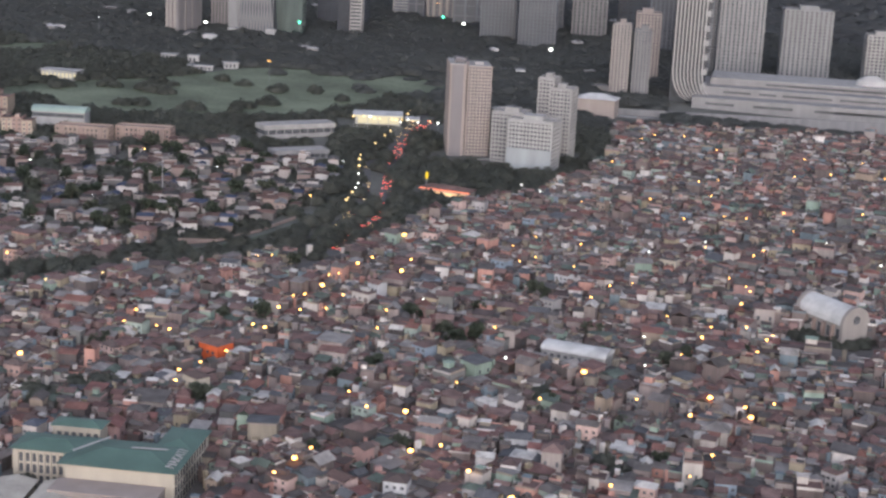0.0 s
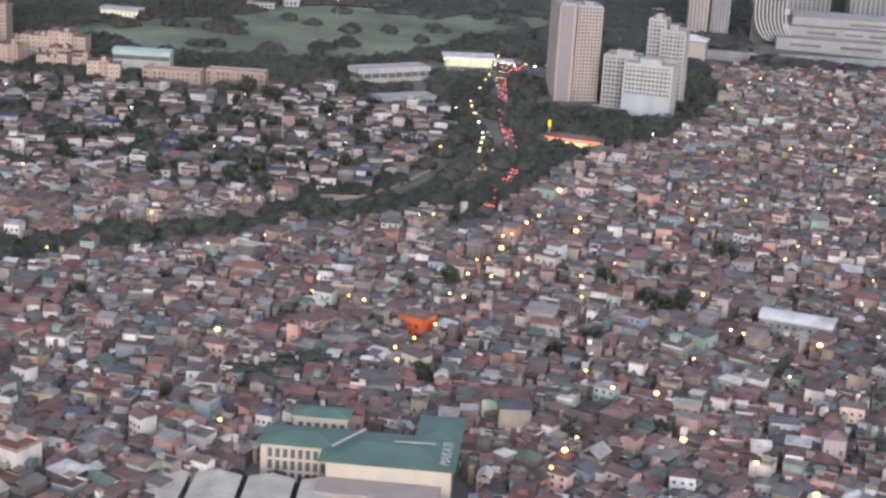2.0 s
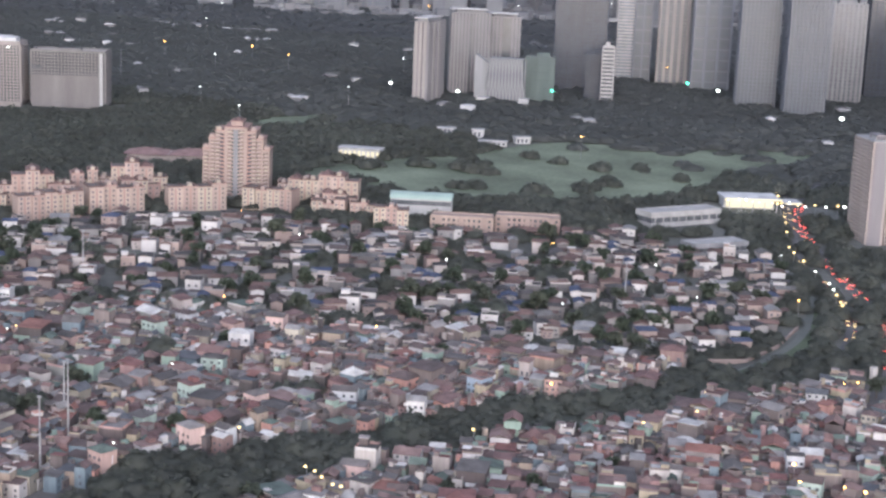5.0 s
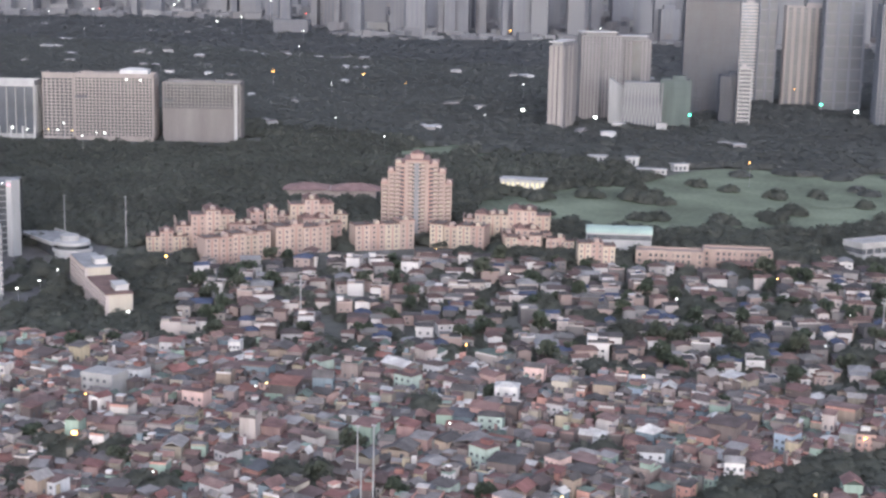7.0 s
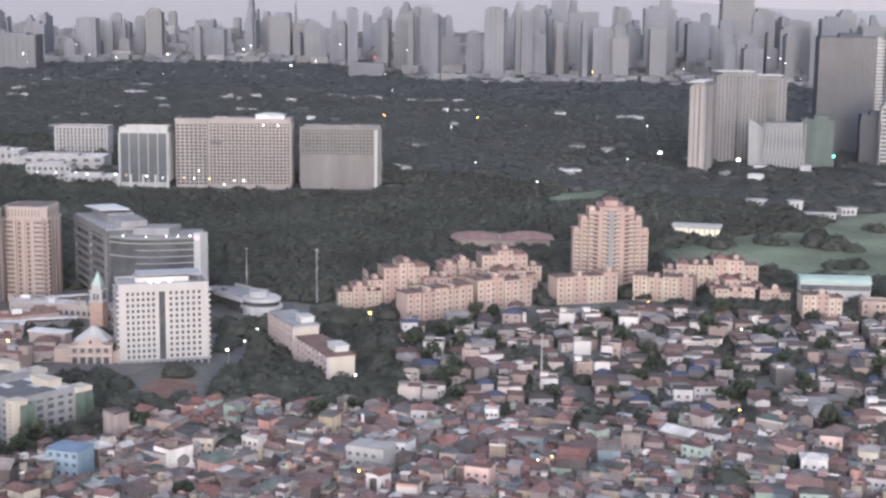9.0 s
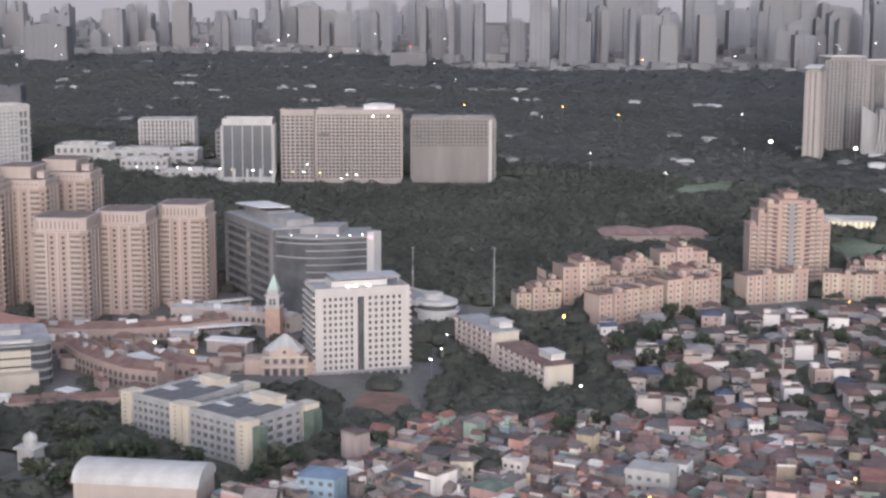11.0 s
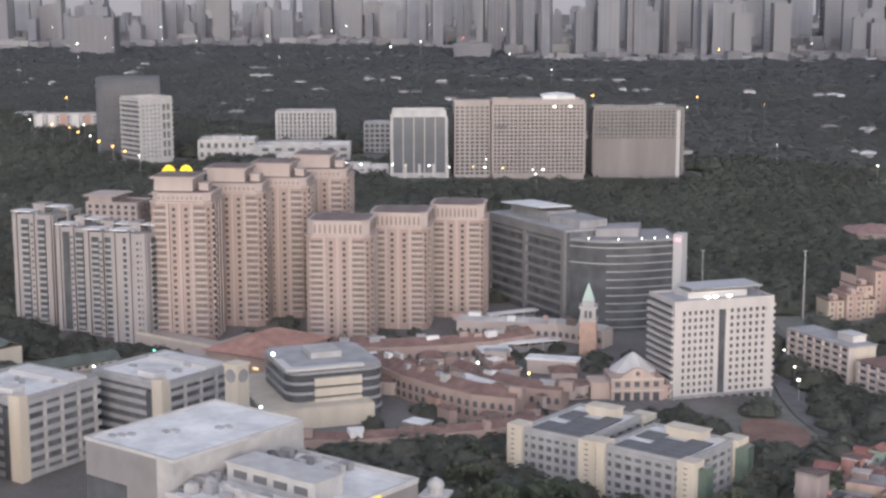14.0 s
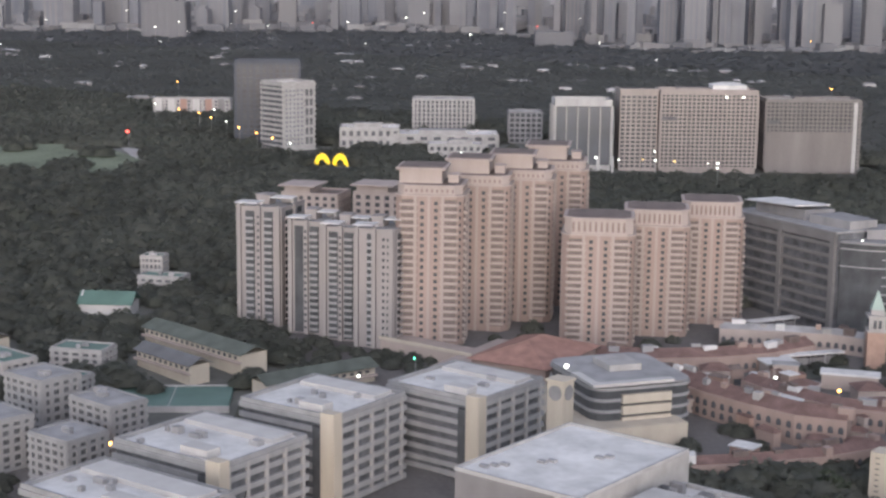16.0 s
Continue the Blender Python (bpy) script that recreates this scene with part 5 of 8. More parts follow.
for k, (w, d, z1) in enumerate(tiers):
    part("tier", MB().box(-w / 2, -d / 2, -3, w / 2, d / 2, z1), PINK, t)
    part("cornice", MB().box(-w / 2 - 0.3, -d / 2 - 0.3, z1, w / 2 + 0.3, d / 2 + 0.3, z1 + 0.4), PINK_DEEP, t)
    if k < 3:
        for q in (-1, 1):
            cx = q * (w / 2 - 1.2)
            part("turret", MB().box(cx - 1.0, -d / 2 + 0.4, z1, cx + 1.0, -d / 2 + 3.0, z1 + 1.5).hip(cx - 1.0, -d / 2 + 0.4, cx + 1.0, -d / 2 + 3.0, z1 + 1.5, 0.5, 0.2), SALMON_PALE, t)
part("crown", MB().hip(-2, -3, 2, 3, 30.0, 1.2, 0.3), TERRACOTTA, t)
part("central_bay", MB().box(-0.9, -7.9, -2, 0.9, -7, 26.8), CONCRETE_DARK, t, "grey central bay")
bal = MB().box(-0.75, -0.5, 0, 0.75, 0.1, 0.6).mesh("balcony", SALMON_PALE)
win = MB().box(-0.42, -0.06, -0.38, 0.42, 0.06, 0.38).mesh("window", GLASS_DARK)
rows = [(q * x, y, top, kind) for q in (-1, 1) for x, y, top, kind in ((2.4, -7.7, 27.2, 0), (5.2, -7.3, 25.8, 1), (7.2, -7.3, 25.8, 0), (9.4, -6.7, 22.6, 0), (12.2, -6.0, 18.2, 0))]
for x, y, top, kind in rows:
    # darker strips on the face put the shade of recessed bays into colour
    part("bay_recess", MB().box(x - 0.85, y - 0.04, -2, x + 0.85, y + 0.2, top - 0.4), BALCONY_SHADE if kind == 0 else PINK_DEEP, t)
    for j in range(17):
        z = 0.8 + j * 1.55
        if z + 1.0 < top:
            part("balcony" if kind == 0 else "window", bal if kind == 0 else win, None, t, m=pose(x, y - (0 if kind == 0 else 0.03), z + (0 if kind == 0 else 0.6)))
            part("window", win, None, t, m=pose(x + 1.25 * (1 if x < 0 else -1), y, z + 0.7))

t = thing("sports_hall", "long hall with a pale mint barrel roof", "hall", -183, 517, 24)
vs = ring(9, 4.4, 2.2, 0, 0, 0, 180)
mb = MB()
mb.add([(0, 4 + x, 7.6 + z) for x, z in vs] + [(24.5, 4 + x, 7.6 + z) for x, z in vs], [(i, i + 1, 10 + i, 9 + i) for i in range(8)] + [tuple(range(8, -1, -1)), tuple(range(9, 18))])
part("roof", mb, ROOF_MINT, t)
part("wall", MB().box(0.3, 0, -2, 24.2, 8, 7.6), CONCRETE_PALE, t)
part("window_band", MB().box(0.5, -0.1, 5.2, 24, 0.05, 6.9), GLASS, t)
CLUB_ROOF = material("dull_red_tiles", [(0.225, 0.125, 0.115)], 0.85, vary=0.3, scale=0.3, fine=2.0, bump=0.3)
t = thing("clubhouse", "low clubhouse with a wide dull red roof among trees", "clubhouse", -330, 538, 30)
part("wall", MB().box(0, 0, -1, 38, 14, 3.0), BEIGE_PALE, t)
part("roof", MB().hip(-1, -1, 17, 15, 3.0, 2.2, 0.8).hip(19, -1, 39, 13, 3.0, 2.4, 0.8), CLUB_ROOF, t)

# golf course houses
for x, y, w, d, h, g in ((-266, 613, 20, 8, 4.5, 16), (-265, 711, 9, 5, 2.6, 30), (-244, 709, 6, 5, 4.4, 30), (-232, 693, 14, 4, 2.2, 25), (-220, 711, 8, 5, 3.2, 45)):
    t = thing("golf_house", "low white golf clubhouse with large windows and a flat roof", "clubhouse", x, y, g, "golf houses")
    part("wall", MB().box(0, 0, -1.5, w, d, h), CONCRETE_PALE, t)
    part("roof", MB().box(-0.5, -0.5, h, w + 0.5, d + 0.5, h + 0.35), CONCRETE_PALE, t)
    me = MB().box(-0.6, -0.06, 0, 0.6, 0.05, h * 0.55).mesh("window", LIT_HALL if w > 15 else GLASS)
    for k in range(int(w / 2.2)):
        part("window", me, None, t, m=pose(1.3 + k * 2.2, 0, h * 0.2))

# ---- hotels and offices beyond the trees ----
HOTEL_PINK = material("dusty_pink_plaster", [(0.30, 0.262, 0.245)], 0.85, vary=0.16, scale=0.2, streak=True)
HOTEL_GREY = material("raw_grey_plaster", [(0.16, 0.148, 0.146)], 0.85, vary=0.25, scale=0.15, streak=True)
t = block("hotel", "wide dusty pink hotel slab with a dense grid of windows", "hotel", -499, 596.2, 39.5, 16, 32, 30, HOTEL_PINK, GLASS_DARK, 22, 8, 19, 0.28, 0.36, 0.5, base=1.5, roof=CONCRETE_PALE, parapet=1.6, group="hotel slabs", house=1.5, split=True)
part("wing_wall", MB().box(-16.5, 1.5, -2.5, -1.0, 17, 32.8), HOTEL_PINK, t)
# the wall in the gap wears the shaded brown, its darkness painted in
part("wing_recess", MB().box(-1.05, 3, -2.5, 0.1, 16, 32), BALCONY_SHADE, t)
me = MB().box(-0.75, 1.35, -0.5, 0.75, 1.6, 0.5).mesh("wing_window", GLASS_DARK)
for j in range(18):
    for k in range(7):
        part("wing_window", me, None, t, m=pose(-15.2 + k * 2.15, 0, 2.0 + j * 1.66))
part("roof_frame", MB().box(-16.8, 1.2, 32.8, 39.8, 2.0, 33.6).box(-16.8, 2, 32.8, -16.0, 16, 33.6), HOTEL_PINK, t)
part("roof_hall", MB().box(22, 6, 32, 36, 15, 35).hip(22, 6, 36, 15, 35, 1.2, 0.4), ROOF_WHITE, t, "white rooftop hall")
part("sky_lobby", MB().box(0.3, -0.62, 21.0, 6.5, -0.3, 22.6), ROOF_DARK, t, "dark sky lobby opening")
for q in (26, 33):
    part("facade_light", MB().box(q, -0.75, 30.4, q + 0.8, -0.55, 31.0), COOL, t)
t = block("hotel", "unfinished grey hotel slab half wrapped in brown-grey netting", "hotel", -463, 622, 39, 16, 29.4, 30, HOTEL_GREY, GLASS_DARK, 22, 8, 17, 0.28, 0.33, 0.5, base=1.5, roof=CONCRETE, parapet=1.0, group="hotel slabs", house=1.2, split=True)
part("netting", MB().box(0.5, -0.75, 0, 36, -0.6, 17), NETTING_GREY, t, "brown-grey scaffold netting")
part("sky_lobby", MB().box(0.3, -0.85, 20.0, 5.5, -0.6, 21.6), ROOF_DARK, t, "dark sky lobby opening")
part("white_edge", MB().box(36, -0.8, 0, 37.6, -0.6, 29), CONCRETE_PALE, t)
t = block("glass_office", "grey glass office block with white vertical fins", "office building", -536, 574, 23, 16, 26.0, 30, CONCRETE_PALE, SLATE_GLASS, 5, 3, 0, 0.09, 0.12, 0.8, base=2, roof=ROOF_WHITE, parapet=2.8, split=True)
part("colonnade", MB().box(-1, -3, -1, 0, -2, 6).box(5, -3, -1, 6, -2, 6).box(11, -3, -1, 12, -2, 6).box(17, -3, -1, 18, -2, 6).box(23, -3, -1, 24, -2, 6), WHITE, t)
block("office_building", "grey white office block with vertical stripes", "office building", -640, 640, 29, 14, 16.5, 30, CONCRETE, GLASS, 14, 6, 8, 0.45, 0.2, 0.4, roof=ROOF_GREY, parapet=0.6, split=True)
block("office_building", "dark low office block", "office building", -588, 638, 15, 12, 14, 30, CONCRETE_DARK, GLASS_DARK, 6, 5, 6, 0.3, 0.3, 0.3)
_t = block("office_tower", "pale office tower with dark ribbon windows on one side", "office tower", -653.5, 550.5, 17, 16, 29, 69, CONCRETE, GLASS, 3, 0, 13, 0.6, 0.45, 0.4, roof=ROOF_WHITE, parapet=1.0, faces=(1, 3), split=True)
panes(_t, "window", GLASS_BLUE, pose(1, -0.42, 0), 10, 2, 27, 5, 13, 0.8, 0.7)
panes(_t, "dark_panel", ROOF_DARK, pose(11.5, -0.42, 0), 4.5, 2, 27, 2, 6, 1.5, 3.0)
block("office_tower", "dull grey office tower behind a paler one", "office tower", -684, 558, 29, 15, 36, 34, SLATE, GLASS_DARK, 10, 6, 16, 0.4, 0.35, 0.3, roof=ROOF_GREY, parapet=1.2, house=1.5, split=True)
block("apartment_row", "low row of pink and white flats", "apartment block", -786, 627, 39, 10, 9, 30, CONCRETE, GLASS, 14, 4, 5, 0.5, 0.5, 0.3)
for x, y, w, d, h in ((-641, 577, 26, 18, 8.5), (-622, 588, 48, 20, 6.0), (-590, 566, 22, 12, 6.5), (-560, 560, 26, 12, 4)):
    block("low_mall", "low white flat-roofed shopping building", "mall", x, y, w, d, h, 30, CONCRETE, GLASS, 8, 5, 2, 0.5, 0.5, 0.3, roof=ROOF_WHITE, group="low white malls", clutter=9, house=1.6)
for k, c in enumerate((WHITE, WHITE, PINK_DEEP, WHITE, PINK_DEEP, GREY_PANEL)):
    t = thing("painted_slab", "narrow painted stair tower of a low row of flats", "stair tower", -786 + (1 + k * 6.4) * 0.866 + 0.35, 627 + (1 + k * 6.4) * 0.5 - 0.6, 30, "stair towers")
    part("wall", MB().box(0, 0, -2.5, 3.4, 0.8, 9.6), c, t)
    part("cap", MB().box(-0.1, -0.1, 9.6, 3.5, 0.9, 9.8), CONCRETE, t)
t = thing("arch_sign", "pair of glowing yellow arches over a roadside entrance", "sign", -607, 517.5, 30)
for cx in (-4.0, 3.2):
    mb = MB()
    pts = ring(11, 3.2, 5.2, cx, 0, 0, 180)
    for (a, b), (c, d) in zip(pts, pts[1:]):
        mb.add([(a, -0.5, b), (c, -0.5, d), (c, 0.5, d), (a, 0.5, b), (cx + (a - cx) * 0.5, -0.5, b * 0.56), (cx + (c - cx) * 0.5, -0.5, d * 0.56), (cx + (c - cx) * 0.5, 0.5, d * 0.56), (cx + (a - cx) * 0.5, 0.5, b * 0.56)],
               [(0, 1, 2, 3), (4, 7, 6, 5), (0, 4, 5, 1), (3, 2, 6, 7)])
    part("arch", mb, SIGN_YELLOW, t, m=pose(0, 0, 1.6))
part("plinth", MB().box(-7.6, -0.8, -1, 6.8, 0.8, 1.6), CONCRETE_DARK, t)

# ---- towers by the avenue ----
# grey-mauve puts the shade of the tower's front and shaft into the colour
SHADED_WALL = material("shaded_mauve_plaster", [(0.215, 0.195, 0.205)], 0.9, vary=0.18, scale=0.2, streak=True)
t = thing("tower_block", "beige residential tower of two tall slabs joined by a shaft", "apartment tower", -16.6, 600.4, 33, z=gz(-14, 603) - 3.5)
for x, y, w, d, h, nm in ((0, 0, 6.5, 21, 44.0, "left"), (7.8, 0.5, 10.2, 17, 43.4, "right")):
    mb = MB()
    part("glazing", MB().box(x + 0.2, y + 0.2, -3, x + w - 0.2, y + d - 0.2, h - 0.3), GLASS, t)
    for k, (m, span) in enumerate(sides(w, d)):
        if nm == "left" and k == 0:
            mb.join(MB().box(0, -0.1, 0, span, 0.3, h), pose(x, y, 0) @ m)
        else:
            lattice(span, h, max(4, int(span / 1.3)), 30, 0.34, 0.48, 0.3, 0, mb, pose(x, y, 0) @ m)
    mb.box(x + 0.05, y + 0.05, -3, x + w - 0.05, y + d - 0.05, 0.5)
    part("slab_wall", mb, BEIGE_PALE, t)
    part("slab_roof", MB().box(x, y, h, x + w, y + d, h + 0.5).box(x + w * 0.3, y + 4, h, x + w * 0.7, y + 9, h + 1.6), CONCRETE, t)
part("shaft", MB().box(6.4, 2.0, -3, 8.1, 12, 45.6).box(2.2, 4, 44, 6.4, 12, 46.4), SHADED_WALL, t, "plain lift shaft in a shaded grey-mauve")
part("front_panel", MB().box(0.5, -0.4, -3, 5.6, 0.1, 43.8), SHADED_WALL, t, "plain end wall in a shaded grey-mauve")
part("podium", MB().box(6, -6, -3, 21, 0.4, 3.2), WHITE, t)
part("podium_slots", MB().box(11, -6.1, 1.2, 20, -5.95, 2.4), GLASS_DARK, t)
for x, y, w, d, h, g, lab in ((3, 604, 14, 12, 22.0, 8, 1), (15, 596, 19.5, 13, 21.4, 8, 0), (12.5, 630, 7, 10, 35.0, 8, 1), (19, 628, 10, 10, 31.4, 8, 1)):
    t = block("tower_block", "unfinished white residential block with gridded floors", "apartment tower", x, y, w, d, h, g, CONCRETE_PALE if lab == 0 else CONCRETE, GLASS, int(w / 1.6), int(d / 1.6), int(h / 1.7), 0.3, 0.48, 0.3, roof=CONCRETE, house=2.0, group="white blocks by the avenue", split=True)
    if lab == 0:
        part("netting", MB().box(-0.3, -0.8, 0, w + 0.3, -0.6, 9.5), NETTING_WHITE, t, "pale blue safety netting")

t = thing("fuel_station", "brightly lit white station with a flat canopy", "filling station", -82, 628, 30)
part("hall", MB().box(0, 4, -2, 22, 14, 4.4), WHITE, t)
part("canopy", MB().box(-1, -3, 4.6, 23, 13, 5.5).box(24, -6, 4.0, 31, 4, 4.7), ROOF_WHITE, t)
# the edges glow by themselves, in place of lamplight falling on the canopy
part("canopy_edge", MB().box(-1.1, -3.2, 4.7, 23.1, -3.02, 5.4), LIT_HALL, t, "glowing canopy edge")
part("canopy_edge", MB().box(24, -6.2, 4.05, 31, -6.02, 4.65), LIT_HALL, t, "glowing canopy edge")
part("lit_front", MB().box(1, 3.8, 0.5, 21, 3.98, 3.8), LIT_HALL, t, "glowing shop front")
for k in range(5):
    part("post", MB().box(1 + 5 * k, -2.4, -2, 1.4 + 5 * k, -2, 4.6), METAL, t)
    part("canopy_light", MB().box(0.4 + 5 * k, -1, 4.5, 2.4 + 5 * k, 1, 4.58), COOL, t)
for x, y, w, d, h, g, wall in ((-94, 570, 35, 10, 6.0, 57.6, CONCRETE), (-64, 535.5, 24, 9, 4.4, 54, CONCRETE_DARK)):
    t = block("depot", "long low grey depot with a ribbon of windows", "depot", x, y, w, d, h, g, wall, GLASS, 0, 0, 1, 0.1, 0.66, 0.3, roof=CONCRETE, group="depots", parapet=0.3)
    me = MB().box(-0.15, -0.34, 0, 0.15, 0, h).mesh("pier", wall)
    for k in range(9):
        part("pier", me, None, t, m=pose(w * (k + 0.5) / 9, 0, 0))
t = thing("restaurant", "roadside diner with a red glowing roof edge", "restaurant", 10, 530, 5)
part("wall", MB().box(0, 0, -1.5, 20, 7, 2.6), CREAM, t)
part("roof", MB().hip(0, 0, 20, 7, 2.7, 1.4, 0.8), TERRACOTTA, t)
part("light_strip", MB().box(-0.8, -0.95, 2.5, 20.8, -0.83, 2.85), SIGN_RED, t)
part("lit_front", MB().box(1, -0.1, 0.4, 19, -0.02, 1.7), WARM_STRIP, t)
t = thing("pylon_sign", "tall glowing yellow pylon sign beside the road", "sign", 6, 541, 5)
part("post", MB().box(-0.2, -0.2, -1, 0.2, 0.2, 4), METAL, t)
part("panel", MB().box(-0.45, -0.2, 3.6, 0.45, 0.2, 6.2), SIGN_YELLOW, t)

# ---- retaining wall along the river ----
mb = MB()
line = [(-56, 394.5), (-36, 400), (-17.5, 407.8), (-9, 420), (-5.5, 440), (-6, 464)]
for (a, b), (c, d) in zip(line, line[1:]):
    k = math.hypot(c - a, d - b)
    nx, ny = -(d - b) / k * 0.3, (c - a) / k * 0.3
    za, zb = gz(a, b), gz(c, d)
    ha, hb = (2.4 if a < -15 else 0.9), (2.4 if c < -15 else 0.9)
    mb.add([(a - nx, b - ny, za - 1), (c - nx, d - ny, zb - 1), (c + nx, d + ny, zb - 1), (a + nx, b + ny, za - 1), (a - nx, b - ny, za + ha), (c - nx, d - ny, zb + hb), (c + nx, d + ny, zb + hb), (a + nx, b + ny, za + ha)],
           [(0, 1, 5, 4), (1, 2, 6, 5), (2, 3, 7, 6), (3, 0, 4, 7), (4, 5, 6, 7)])
solid("garden_wall", "weathered beige retaining wall along the river bank", "wall", mb, BEIGE)

# ---- high-rises past the golf course ----
def highrise(label, x, y, w, d, h, ang, wall, glass, nx, ny, pier, band, **kw):
    a = radians(ang)
    return block("high_rise", label, "high-rise", x - w / 2 * math.cos(a), y - w / 2 * math.sin(a), w, d, h, ang, wall, glass, nx, max(3, int(nx * d / w)), ny, pier, band, 0.5, sink=4, group="high-rises past the golf course", **kw)


CREAM_GREY = material("greyed_cream_paint", [(0.272, 0.245, 0.231)], 0.85, haze_mix=0.2, vary=0.14, scale=0.2, streak=True)
TAUPE = material("taupe_concrete", [(0.20, 0.19, 0.195)], 0.9, haze_mix=0.2, vary=0.2, scale=0.2, streak=True)
for x, y, w, d, h, g, wall, nx, nd, ny, lab in (
        (-325.5, 792, 7.8, 34, 48.0, 11, TAUPE, 4, 14, 26, "cream-fronted"), (-329, 845, 23, 14, 50.5, 33, TAUPE, 11, 6, 28, "taupe"), (-317, 873, 19, 14, 47.5, 30, TAUPE, 8, 6, 28, "dark-recessed")):
    t = block("high_rise", lab + " gridded residential high-rise with a thin white crown slab", "high-rise", x, y, w, d, h, g, wall, GLASS_DARK, nx, nd, ny, 0.5, 0.34, 0.6, sink=4, roof=CONCRETE, group="high-rises past the golf course")
    part("crown", MB().box(w * 0.12, 2, h + 0.4, w * 0.88, d * 0.8, h + 2.0), CONCRETE_DARK, t)
    part("crown_slab", MB().box(-0.8, -0.8, h + 2.0, w * 0.94, d * 0.9, h + 2.6), WHITE, t, "thin white crown slab")
    if lab == "cream-fronted":
        for k in range(3):
            part("cream_pier", MB().box(0.1 + k * 2.7, -1.1, -4, 1.9 + k * 2.7, 0, h + 0.2), CREAM_GREY, t)
        for k in (9.5, 19):
            part("side_pier", MB().box(w, k, -4, w + 1.0, k + 1.6, h), CREAM_GREY, t)
    elif lab == "taupe":
        part("groove", MB().box(w * 0.47, -0.75, -2, w * 0.54, 0.1, h - 0.5), GLASS_DARK, t, "dark vertical groove")
    else:
        part("recess", MB().box(w * 0.45, -0.8, -2, w * 0.72, 0.1, h - 0.5), GLASS_DARK, t, "dark recessed bay")
t = thing("lattice_block", "tapering pale office block with slanting white ribs", "office building", -286, 834, 20)
part("glazing", MB().prism([(-12, 0), (12, 0), (12, 12), (-12, 12)], -3, 27, [(-10, 1), (10, 1), (10, 11), (-10, 11)]), SLATE_GLASS, t)
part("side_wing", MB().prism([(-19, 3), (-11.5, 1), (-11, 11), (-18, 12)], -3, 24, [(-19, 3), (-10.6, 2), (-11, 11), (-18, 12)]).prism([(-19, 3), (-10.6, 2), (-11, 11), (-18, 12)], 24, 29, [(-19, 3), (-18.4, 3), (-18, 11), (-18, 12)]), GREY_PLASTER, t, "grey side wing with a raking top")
me = MB().add([(-0.34, -0.3, -3), (0.34, -0.3, -3), (0.34, 0.3, -3), (-0.34, 0.3, -3), (-0.34, 0.7, 27.4), (0.34, 0.7, 27.4), (0.34, 1.3, 27.4), (-0.34, 1.3, 27.4)], [(0, 1, 5, 4), (1, 2, 6, 5), (2, 3, 7, 6), (3, 0, 4, 7), (4, 5, 6, 7)]).mesh("rib", CONCRETE_DARK)
for k in range(12):
    for q in (-3.2, 3.2):
        part("rib", me, None, t, m=pose(-11.6 + 2.1 * k, 0, 0, 0, q - (k - 5.5) * 0.5, 0))
part("roof", MB().box(-10.2, 0.8, 27, 10.2, 11.2, 27.5), CONCRETE_DARK, t)
part("low_annex", MB().box(-16, -9, -3, -8, -1, 4.5).box(9, -8, -3, 15, -2, 5), CONCRETE_PALE, t)
STEEL_BLUE = material("slate_blue_cladding", [(0.135, 0.145, 0.17)], 0.7, haze_mix=0.15, vary=0.18, scale=0.15, streak=True)
